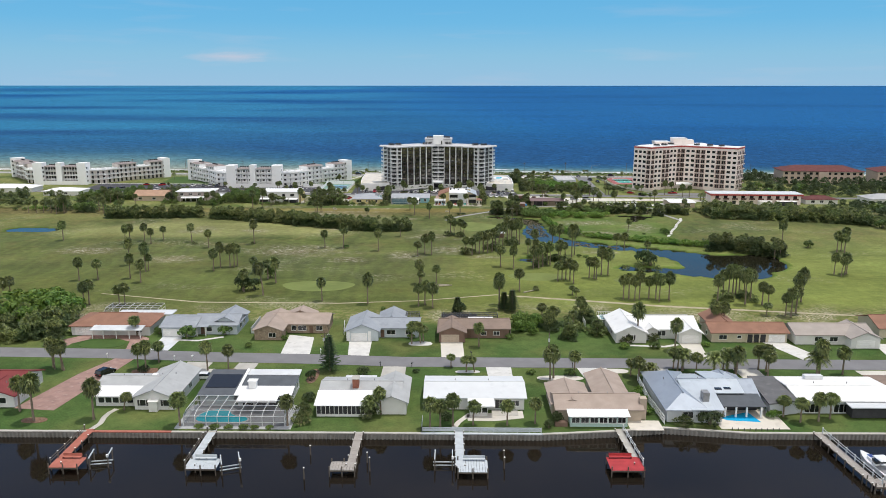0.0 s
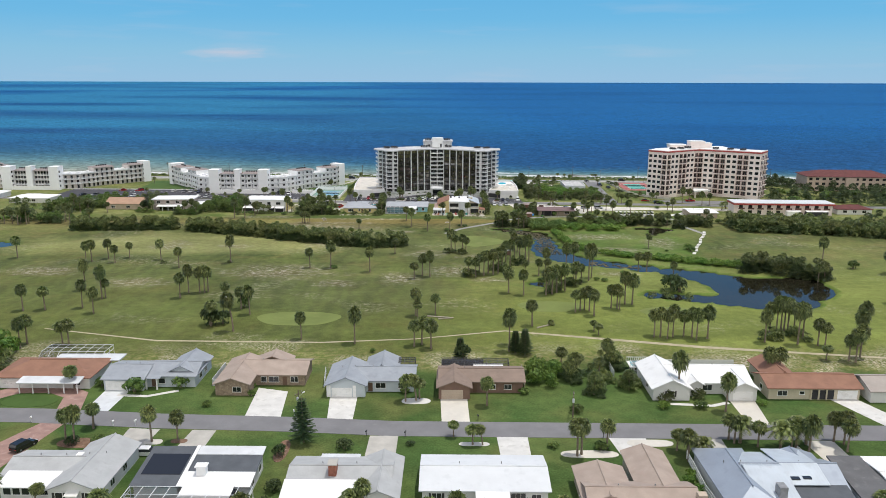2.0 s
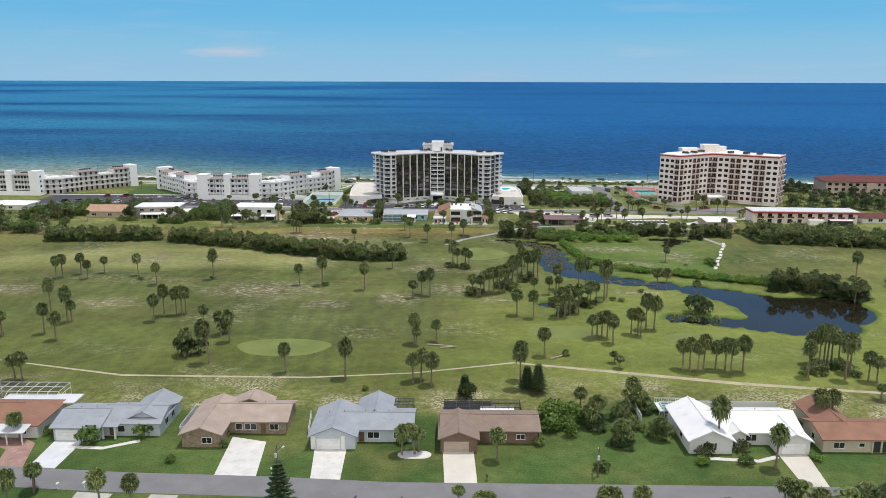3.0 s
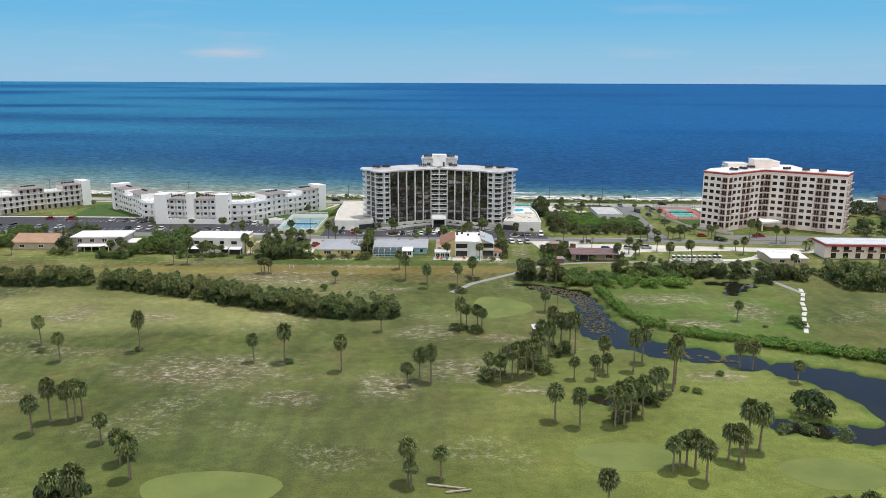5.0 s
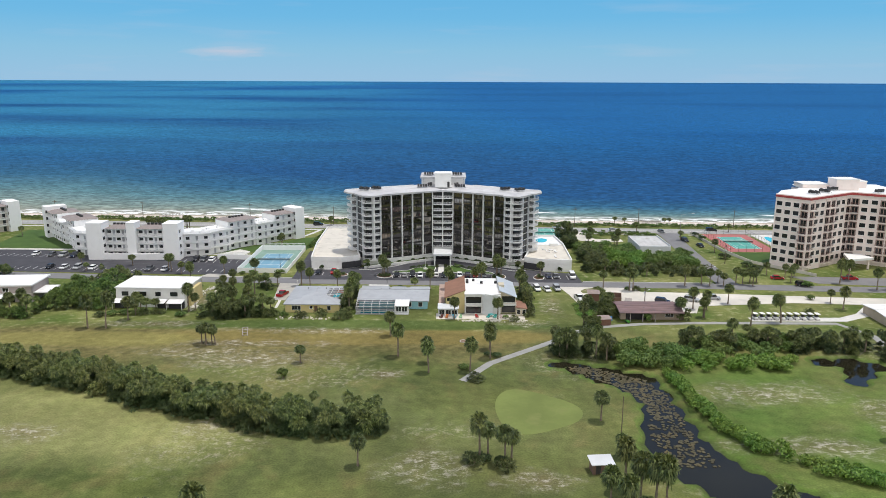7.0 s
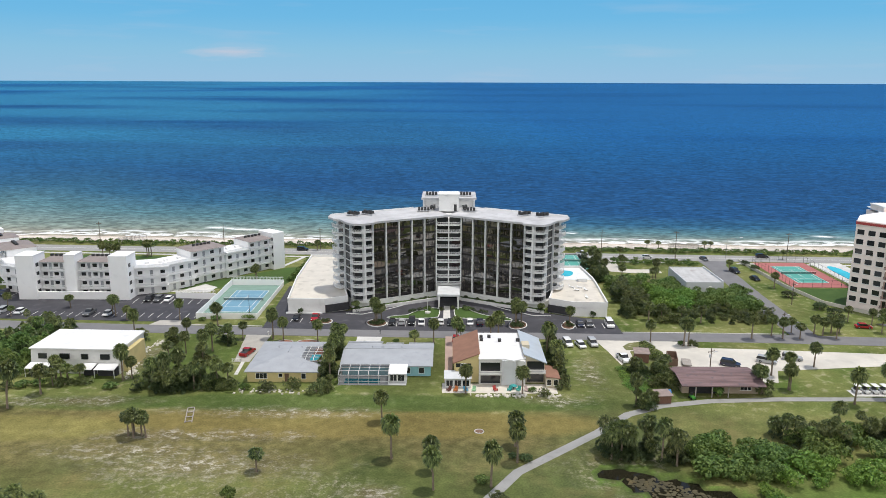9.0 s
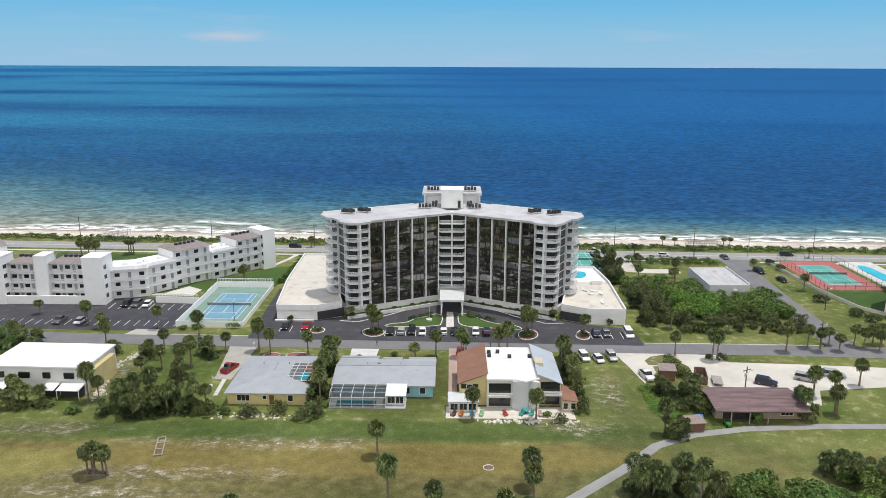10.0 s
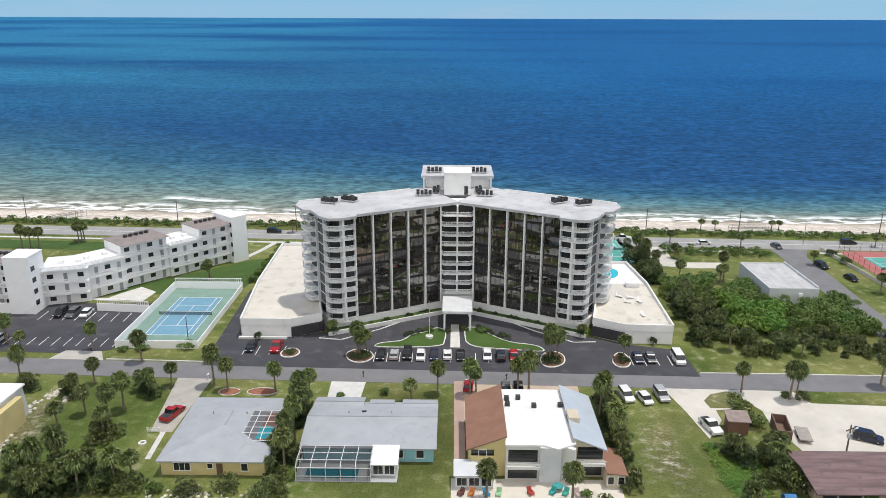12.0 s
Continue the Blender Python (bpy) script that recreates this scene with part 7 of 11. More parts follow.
slab("driveway", [(-8.6, 456.2), (15, 455.6), (14.6, 441), (-8.6, 441)], paint("sandy_paving", (0.52, 0.42, 0.32), 0.9, 0.12, 0.3, worn=(0.44, 0.3, 0.24)), "sandy paved forecourt of the town house")
slab("driveway", [(-9.6, 456.2), (-7.7, 456.2), (-7.7, 424), (-9.6, 424)], paint("pink_walk", (0.45, 0.33, 0.28), 0.9, 0.12, 0.3), "pinkish paved side path of the town house", 0.052)


def white_villa():
    t = thing("villa", (-110.5, 428), "white two-storey villa with a flat white roof and awnings", "villa", rz=-2)
    part("body", S().extrude_x([(0, 0), (15, 0), (14.2, 5.9), (0.8, 5.9)], 0, 22), WALL_WHITE, t)
    part("roof", S().box(-0.3, 22.3, 0.5, 14.6, 5.9, 6.2), WHITE_ROOF, t, "bright white flat roof")
    part("end_wall", S().box(22, 23.2, 2, 12, 0, 5.0), WALL_YELLOW, t, "yellow side porch")
    for x, w in ((3, 2), (8.5, 2.4), (13.5, 1.6), (18.5, 2.2)):
        part("window", S().box(x - w / 2, x + w / 2, 0.2, 0.6, 3.6, 4.9), GLASS, t)
    for x0, x1 in ((0, 5.5), (13.5, 16.5), (17, 22)):
        part("awning", S().extrude_x([(-2.8, 2.1), (0.2, 2.6), (0.2, 2.72), (-2.8, 2.2)], x0, x1), WHITE_ROOF, t, "white sheet awning")
        # solid dark box stands in for the shade under the awning
        part("porch_shade", S().box(x0 + 0.2, x1 - 0.2, -1.2, 0.1, 0.05, 2.1), SCREEN_AND_SHADE, t)
    for x in (0.1, 5.3, 17.1, 21.9):
        part("post", S().box(x - 0.06, x + 0.06, -2.7, -2.58, 0, 2.15), WHITE, t)


white_villa()


def brown_villa():
    t = thing("villa", (-160, 429), "grey-brown two-storey villa with a white flat roof", "villa", rz=4)
    part("body", S().box(0, 21, 2, 14, 0, 5.4), paint("wall_taupe", (0.4, 0.35, 0.33), 0.85, 0.1, 0.5), t)
    part("roof", S().box(-0.6, 21.6, 1.2, 14.6, 5.4, 5.8), WHITE_ROOF, t, "white flat roof")
    part("side_deck", S().box(21, 25.6, 3, 12, 2.6, 2.9), WHITE_ROOF, t, "white side deck")
    for x, y in ((25.4, 3.2), (25.4, 11.8)):
        part("deck_post", S().box(x - 0.1, x + 0.1, y - 0.1, y + 0.1, 0, 2.6), WHITE, t)
    part("fascia", S().box(-0.05, 21.05, 1.86, 1.98, 2.5, 2.95), paint("fascia_taupe", (0.55, 0.5, 0.47), 0.8, 0.1, 0.5), t, "pale band between the storeys")
    for x in (3, 8, 13, 18):
        window(t, "s", 2, x, 1.8, 1.2, 3.5)
    part("porch_roof", S().extrude_x([(-2, 2.3), (2, 2.8), (2, 2.95), (-2, 2.45)], 3, 16), WHITE_ROOF, t, "white porch roof")
    for x in (3.2, 6, 9, 12, 15.8):
        part("post", S().box(x - 0.08, x + 0.08, -1.8, -1.64, 0, 2.4), WHITE, t)
    # dark glass sheet stands in for the shade behind the posts
    part("porch_shade", S().box(3.5, 15.5, 1.8, 2.05, 0.1, 2.3), GLASS, t)


brown_villa()
house((-186, 432), "tan house with an orange-brown gabled roof", [("gx", 0, 19.5, 0, 13, 3.1, 5.6)], WALL_TAN, paint("faded_terracotta", (0.4, 0.26, 0.18), 0.85, 0.14, 0.4, worn=(0.33, 0.22, 0.16)), [("s", 0, 4, 2, 1.2), ("s", 0, 12, 2, 1.2)])
house((-250, 452), "house with a broad white hipped roof", [("h", 0, 22, 0, 14, 2.8, 4.2)], WALL_WHITE, WHITE_ROOF, [("s", 0, 5, 2, 1.2), ("s", 0, 14, 2, 1.2)])
house((-295, 466), "house with a white hipped roof", [("h", 0, 30, 0, 14, 2.8, 4.4)], WALL_WHITE, WHITE_ROOF, [("s", 0, 12, 2, 1.2), ("s", 0, 22, 2, 1.2)])
house((121.5, 412.5), "small brick club snack house with a pale roof", [("gx", 0, 13.5, 0, 14, 2.8, 3.3)], WALL_TAN, WHITE_ROOF, [("s", 0, 4, 2, 1.2), ("s", 0, 10, 2, 1.2)])
house((202, 425), "low white house with a red roof", [("h", 0, 18, 0, 10, 2.8, 4.4)], WALL_WHITE, RED_TILE, [("s", 0, 4, 2, 1.3), ("s", 0, 9, 2, 1.3), ("s", 0, 14, 2, 1.3)])
house((238, 424), "white house with a grey hipped roof", [("h", 0, 22, 0, 14, 3.2, 5.4)], WALL_WHITE, GREY_SHINGLE, [("s", 0, 5, 2, 1.3), ("s", 0, 14, 2, 1.3)])


def club_house():
    t = thing("club_house", (44.6, 416.6), "low brown golf club house with a faded red-brown roof", "club house")
    part("body", S().box(0.5, 18.0, 2, 9.8, 0, 2.9), WALL_TAN, t)
    part("roof", S().extrude_x([(-0.8, 2.75), (5, 3.6), (10.6, 2.9), (10.6, 3.1), (5, 3.8), (-0.8, 2.95)], -0.5, 18.6), paint("faded_roof", (0.2, 0.135, 0.135), 0.9, 0.4, 0.5, stretch=(0.25, 2.2, 1), worn=(0.11, 0.1, 0.112)), t, "faded red-brown sheet roof")
    # no real bay: a dark sheet paints its inner shade
    part("cart_bay", S().box(2, 9, 1.9, 2.1, 0, 2.5), SCREEN_AND_SHADE, t, "dark panel painted as the shade of the open cart bay")
    for x in (2.8, 6.5, 10.2):
        part("post", S().box(x - 0.1, x + 0.1, -0.5, -0.3, 0, 2.8), WOOD, t)
    window(t, "s", 2, 15, 2.4, 1.2)


club_house()


def utility_building():
    t = thing("utility_building", (70.8, 500), "pale grey windowless building with a weathered flat roof", "utility building")
    part("body", S().box(0, 12.5, 0, 21, 0, 4.0), WALL_GREY, t)
    part("roof", S().box(0.3, 12.2, 0.3, 20.7, 4.0, 4.1), paint("weathered_roof", (0.5, 0.5, 0.5), 0.9, 0.15, 0.3, stretch=(2, 0.5, 1), worn=(0.33, 0.3, 0.29)), t, "weathered grey roof")
    part("parapet", S().box(0, 12.5, -0.02, 0.3, 4, 4.35).box(12.2, 12.5, 0.3, 21, 4, 4.7).box(0, 0.3, 0.3, 21, 4, 4.3).box(0.3, 12.2, 20.7, 21, 4, 4.3), GREYWHITE, t)
    part("vent_box", S().box(7.5, 8.4, -0.5, 0, 2.2, 3.0), WHITE, t)
    part("door", S().box(9.5, 10.5, -0.05, 0.05, 0, 2.1), METAL, t)


utility_building()

# wooden shed, open skip and trailer behind the club house
t = thing("shed", (38.8, 437.4), "small brown wooden shed with a pent roof", "shed", rz=-6)
part("wall", S().box(0, 3.4, 0, 3.0, 0, 2.5), paint("brown_boards", (0.2, 0.11, 0.08), 0.85, 0.2, 1.5, stretch=(8, 1, 1)), t)
part("roof", S().extrude_x([(-0.3, 2.45), (3.3, 2.8), (3.3, 2.95), (-0.3, 2.6)], -0.3, 3.7), paint("shed_roof", (0.3, 0.24, 0.22), 0.9, 0.2, 1.0), t)
t = thing("skip", (46.6, 435.6), "open brown timber bin by the gravel lot", "waste bin", rz=-12)
part("bin", S().box(0, 0.15, 0, 6, 0, 1.8).box(2.3, 2.45, 0, 6, 0, 1.8).box(0, 2.45, 0, 0.15, 0, 1.8).box(0, 2.45, 5.85, 6, 0, 1.8).box(0, 2.45, 0, 6, 0, 0.15), WALL_BROWN, t)
t = thing("trailer", (50.0, 434.4), "flat timber trailer by the gravel lot", "trailer", rz=-12)
part("bed", S().box(0, 2.2, 0, 4.5, 0.6, 0.8), WOOD, t)
for x in (0.1, 2.1):
    part("wheel", S().rod((x - 0.1, 2, 0.32), (x + 0.1, 2, 0.32), 0.32, 0.32, 10), RUBBER, t)

# ---- courts and fences ----
def court(at, w, l, inner, outer, label, z=0.06, wall_m=None):
    """A tennis court with lines, net and a low wall round it; w and l are the paved size."""
    t = thing("tennis_court", at, label, "tennis court")
    part("surround", S().box(-w / 2, w / 2, -l / 2, l / 2, 0, z), outer, t)
    part("court", S().box(-5.49, 5.49, -11.89, 11.89, 0, z + 0.01), inner, t)
    s, k = S(), 0.07
    for x in (-5.49, -4.11, 4.11, 5.49):
        s.box(x - k, x + k, -11.89, 11.89, z, z + 0.022)
    for y, e in ((-11.89, 5.49), (11.89, 5.49), (-6.4, 4.11), (6.4, 4.11)):
        s.box(-e, e, y - k, y + k, z, z + 0.024)
    s.box(-k, k, -6.4, 6.4, z, z + 0.026)
    part("court_line", s, LINE, t)
    n = S().box(-6.4, 6.4, -0.02, 0.02, z + 0.1, z + 0.95)
    part("net", n, MESH, t, "dark tennis net")
    part("net_band", S().box(-6.4, 6.4, -0.04, 0.04, z + 0.95, z + 1.02), WHITE, t)
    for x in (-6.4, 6.4):
        part("net_post", S().rod((x, 0, 0), (x, 0, 1.1), 0.06, 0.06, 6), DARK_METAL, t)
    return t


COURT_BLUE = paint("court_blue", (0.16, 0.32, 0.43), 0.85, 0.08, 0.3, worn=(0.2, 0.36, 0.46))
COURT_GREEN = paint("court_green", (0.2, 0.31, 0.26), 0.85, 0.1, 0.3, worn=(0.26, 0.36, 0.31))
COURT_TEAL = paint("court_teal", (0.1, 0.36, 0.31), 0.85, 0.08, 0.3)
COURT_RED = paint("court_red", (0.42, 0.15, 0.14), 0.85, 0.1, 0.3)
c = court((-75.2, 489.4), 18, 37.5, COURT_BLUE, COURT_GREEN, "blue tennis court inside white walls beside the car park")
s = S()
for x0, x1, y0, y1, hh in ((-9.1, -8.9, -19, 8, 1.9), (8.9, 9.1, -19, 18.6, 1.5), (-9.1, 9.1, -19.1, -18.9, 1.9), (-9.1, 9.1, 18.4, 18.6, 2.1), (-9.1, -8.9, 8, 18.6, 2.1)):
    s.box(x0, x1, y0, y1, 0, hh)
part("wall", s, CONDO, c, "white court wall")
s = S()
for i in range(36):
    s.box(-9 + i * 0.5, -8.9 + i * 0.5, 18.42, 18.58, 2.1, 3.0)
s.box(-9, 9, 18.4, 18.6, 2.9, 3.05)
part("balustrade", s, WHITE, c)
part("lamp_pole", S().rod((6.4, -16.8, 0), (6.4, -16.8, 6.8), 0.09, 0.07, 6), DARK_METAL, c)
c = court((121, 527.5), 20, 36, COURT_TEAL, COURT_RED, "green tennis court with red surround by the coast road")
s = S()
for x in (-10, 10):
    for i in range(13):
        s.rod((x, -18 + i * 3, 0), (x, -18 + i * 3, 2.6), 0.05, 0.05, 5)
    for z in (1.3, 2.6):
        s.rod((x, -18, z), (x, 18, z), 0.03, 0.03, 4)
for y in (-18, 18):
    for i in range(7):
        s.rod((-10 + i * 3.33, y, 0), (-10 + i * 3.33, y, 2.6), 0.05, 0.05, 5)
    for z in (1.3, 2.6):
        s.rod((-10, y, z), (10, y, z), 0.03, 0.03, 4)
part("fence", s, DARK_METAL, c, "dark wire fence posts and rails")
c = court((38, 545), 14, 26, COURT_TEAL, COURT_TEAL, "green tennis court behind the tower")
slab("pool_terrace", [(133, 545), (145, 545), (145, 512), (133, 512)], PALE_CONCRETE, "white pool terrace by the beige building", 0.06, "terrace")
solo("swimming_pool", S().prism(rounded([(136, 540), (141, 540), (141, 517), (136, 517)]), 0, 0.1), POOL_BLUE, "long turquoise swimming pool on a white terrace", "pool")
for pts, lab in (([(106, 547), (108, 510), (112, 490), (128, 470)], "low cream garden wall round the lawn"),):
    solo("garden_wall", strip(pts, 0.25, 0, 1.1), CREAM, lab, "garden wall")
LAWN = paint("watered_lawn", (0.06, 0.11, 0.025), 0.95, 0.2, 0.15, bump=0.3, worn=(0.085, 0.135, 0.035))
slab("lawn", [(107, 508), (133, 508), (133, 488), (118, 488)], LAWN, "bright green lawn beside the beige building", 0.02, "lawn")
slab("lawn", [(-107, 503), (-90, 503), (-66, 509), (-60, 535), (-70, 533), (-84, 520)], LAWN, "green lawn between the white blocks and the court", 0.02, "lawn")
slab("lawn", [(-186, 545), (-172, 520), (-160, 508), (-200, 510), (-204, 548)], LAWN, "green lawn between the apartment blocks", 0.02, "lawn")
slab("lawn", [(-158, 552), (-100, 549), (-100, 540), (-158, 543)], LAWN, "green lawn strip before the coast road", 0.02, "lawn")
KERB = paint("kerb_white", (0.72, 0.72, 0.7), 0.8, 0.08, 1.0)
for pts in ([(-27.6, 471.6), (-26.7, 473.9), (-23.1, 474.8), (-21.2, 475.4), (-19.1, 479.2), (-15.7, 480.4), (-13.5, 483.3), (-11.4, 481.2), (-11.6, 475.8), (-12.2, 472.2)],
            [(-6.6, 483.6), (-7.2, 479.8), (-6.6, 472.4), (3, 471.2), (10.6, 469.9), (9.7, 472.7), (7.3, 474), (3.5, 474.7), (-0.3, 477.9), (-3.5, 482.9)]):
    o = rounded(pts)
    slab("lawn", o, LAWN, "small lawn with a white kerb before the entrance", 0.1, "lawn")
    solo("kerb", ring(o, 0.22, 0, 0.2), KERB, "curving white kerb round a lawn", "kerb", kind="structure")
slab("entrance_walk", [(-10.3, 484.8), (-8.4, 484.8), (-8.2, 472), (-10.4, 472)], PALE_CONCRETE, "white walk to the entrance", 0.13, "walk")
for pts in ([(-33.2, 468.6), (-32.4, 465.6), (-30.3, 463.9), (-28.0, 464.4), (-26.7, 466.9), (-27.8, 469.6), (-30.8, 471)],
            [(8.7, 465.4), (9.4, 463.0), (11.4, 462.4), (14.0, 464.6), (14.3, 468.4), (12.6, 470.6), (9.6, 469.2)],
            [(23.9, 465.4), (25.6, 469.7), (27.5, 470.3), (28.2, 466.1), (27.1, 463.0), (24.9, 462.8)],
            [(-47.4, 468.5), (-46.4, 470.8), (-43.9, 470.6), (-43.0, 468.3), (-44.2, 466.2), (-46.6, 466.4)]):
    o = rounded(pts)
    slab("planting_island", o, SOIL, "round planting island of dark soil", 0.12, "planting bed")
    solo("kerb", ring(o, 0.24, 0, 0.22), KERB, "white kerb round a planting island", "kerb", kind="structure")
slab("verge", [(38.3, 449.1), (40.3, 451.6), (43.7, 452.9), (46.4, 451.7), (44.9, 448.3), (42.3, 446.3), (38.6, 446.3)], paint("dry_verge", (0.17, 0.175, 0.07), 0.95, 0.25, 0.4, bump=0.3, worn=(0.38, 0.35, 0.26)), "rounded grass island in the gravel drive", 0.06, "verge")
solo("kerb", strip([(-40.2, 476.4), (-35.2, 475.6), (-27, 481.6), (-18.5, 490.0), (-14.2, 492.6)], 0.25, 0, 0.2), KERB, "long white kerb below the tower", "kerb", kind="structure")
solo("kerb", strip([(22.4, 475.6), (17.4, 475.2), (9.2, 481.4), (0.8, 489.8), (-3.6, 492.4)], 0.25, 0, 0.2), KERB, "long white kerb below the tower", "kerb", kind="structure")
for side in (-1, 1):
    w = wing_frame(side)
    q = [(TC[0] + w(s_, -2.9)[0], TC[1] + w(s_, -2.9)[1]) for s_ in (0.5, 8, 16, 24, 30.5)]
    solo("planter_wall", strip(q, 0.35, 0, 1.0), KERB, "long white planter wall under the tower", "planter", kind="structure")
    g = [(TC[0] + w(s_, -1.6)[0], TC[1] + w(s_, -1.6)[1]) for s_ in (0.5, 8, 16, 24, 30.0)]
    solo("planting_bed", strip(g, 2.4, 0, 0.7), LAWN, "green planting strip under the tower", "planting bed", kind="structure")

# ---- palms, shrubs and trees ----
FROND = leaf_paint("palm_frond", (0.022, 0.046, 0.011), (0.205, 0.245, 0.075), 0.25, 0.14, 0.4)
DRY_FROND = leaf_paint("dry_frond", (0.16, 0.11, 0.06), (0.24, 0.18, 0.1), 0.2, 0.15)
BUSH_LEAF = leaf_paint("bush_leaf", (0.036, 0.08, 0.017), (0.145, 0.22, 0.05), 0.28, 0.2)
BRIGHT_LEAF = leaf_paint("bright_leaf", (0.05, 0.12, 0.018), (0.19, 0.32, 0.055), 0.25, 0.25)
DARK_LEAF = leaf_paint("dark_leaf", (0.03, 0.055, 0.02), (0.075, 0.11, 0.035), 0.25, 0.2)
SILVER_LEAF = leaf_paint("palmetto_leaf", (0.024, 0.046, 0.014), (0.18, 0.21, 0.075), 0.3, 0.14)


def fan(s, base, way, length, rnd, wide=1.0):
    """One fan frond: a stalk and a folded fan of pointed blades."""
    way = way.normalized()
    side = way.cross(Vector((0, 0, 1)))
    side = side.normalized() if side.length > 0.1 else Vector((1, 0, 0))
    up = side.cross(way).normalized()
    hub = base + way * length * 0.5
    k = len(s.v)
    s.v += [tuple(base), tuple(base + side * 0.05), tuple(hub)]
    s.f.append((k, k + 1, k + 2))
    n = 8
    for i in range(n):
        a = (i / (n - 1) - 0.5) * 3.3
        d = way * math.cos(a) + side * math.sin(a) * wide
        tip = hub + d * length * 0.54 * (1 - 0.08 * abs(a)) - Vector((0, 0, 0.26 * length * rnd.uniform(0.2, 1.4)))
        e = side * math.cos(a) - way * math.sin(a)
        q = hub + d * length * 0.3 + up * (0.05 if i % 2 else -0.05)
        k = len(s.v)
        s.v += [tuple(hub), tuple(q + e * 0.08 * length), tuple(tip), tuple(q - e * 0.08 * length)]
        s.f.append((k, k + 1, k + 2, k + 3))


def fan_crown(rnd, count=46, r=1.75, low=-0.75):
    s = S()
    for i in range(count):
        z = low + (1 - low) * (i + 0.5) / count
        a = i * 2.39996 + rnd.uniform(-0.3, 0.3)
        c = math.sqrt(max(0.02, 1 - min(0.99, z * z)))
        d = Vector((c * math.cos(a), c * math.sin(a), z * 0.9 + 0.12))
        fan(s, Vector((0, 0, 0)), d, r * rnd.uniform(0.85, 1.15), rnd)
    return s


def trunk_shape(rnd, height, r0=0.19, r1=0.13, lean=0.0):
    s = S()
    n, rings = 7, 7
    bx, by = rnd.uniform(-1, 1) * 0.04 * height + lean * height, rnd.uniform(-1, 1) * 0.03 * height
    for j in range(rings + 1):
        u = j / rings
        r = r0 + (r1 - r0) * u + (0.06 if j == 0 else 0) + (0.035 if j % 2 else 0)
        for i in range(n):
            a = 2 * math.pi * i / n
            s.v.append((bx * u * u + r * math.cos(a), by * u * u + r * math.sin(a), u * height))
    s.f = [(j * n + i, j * n + (i + 1) % n, (j + 1) * n + (i + 1) % n, (j + 1) * n + i) for j in range(rings) for i in range(n)]
    return s, Vector((bx, by, height))


PALMS = []


def palm_master(i, lean=0.0):
    rnd = random.Random(40 + i)
    t = thing("palm_tree", (0, 0), "cabbage palm with a round crown of fan fronds", "palm tree", "palms")
    hgt = 7.0
    tr, top = trunk_shape(rnd, hgt - 1.4, lean=lean)
    part("trunk", tr, BARK, t, "grey ridged trunk")
    cr = fan_crown(rnd, rnd.randint(74, 86), 1.78, -0.92)
    part("crown", cr.moved(Matrix.Translation(top)), FROND, t)
    dead = S()
    for k in range(9):
        a = rnd.uniform(0, 6.28)
        fan(dead, Vector((0, 0, -0.2)), Vector((0.5 * math.cos(a), 0.5 * math.sin(a), -0.9)), 1.25, rnd, 0.6)
    part("dead_fronds", dead.moved(Matrix.Translation(top)), DRY_FROND, t, "hanging dry fronds")
    return t, hgt


for i in range(6):
    PALMS.append(palm_master(i, (0, 0, 0.02, 0, 0.18, -0.02)[i]))


def plant(master, x, y, hgt, full, rnd, squat=1.0):
    k = hgt / full
    w = min(1.12, max(0.72, k ** 0.35)) * rnd.uniform(0.9, 1.1) * squat
    return copy_thing(master, pose(x, y, land_z(x, y) - 0.05, 0, 0, rnd.uniform(0, 360)) @ Matrix.Diagonal((w, w, k, 1)))


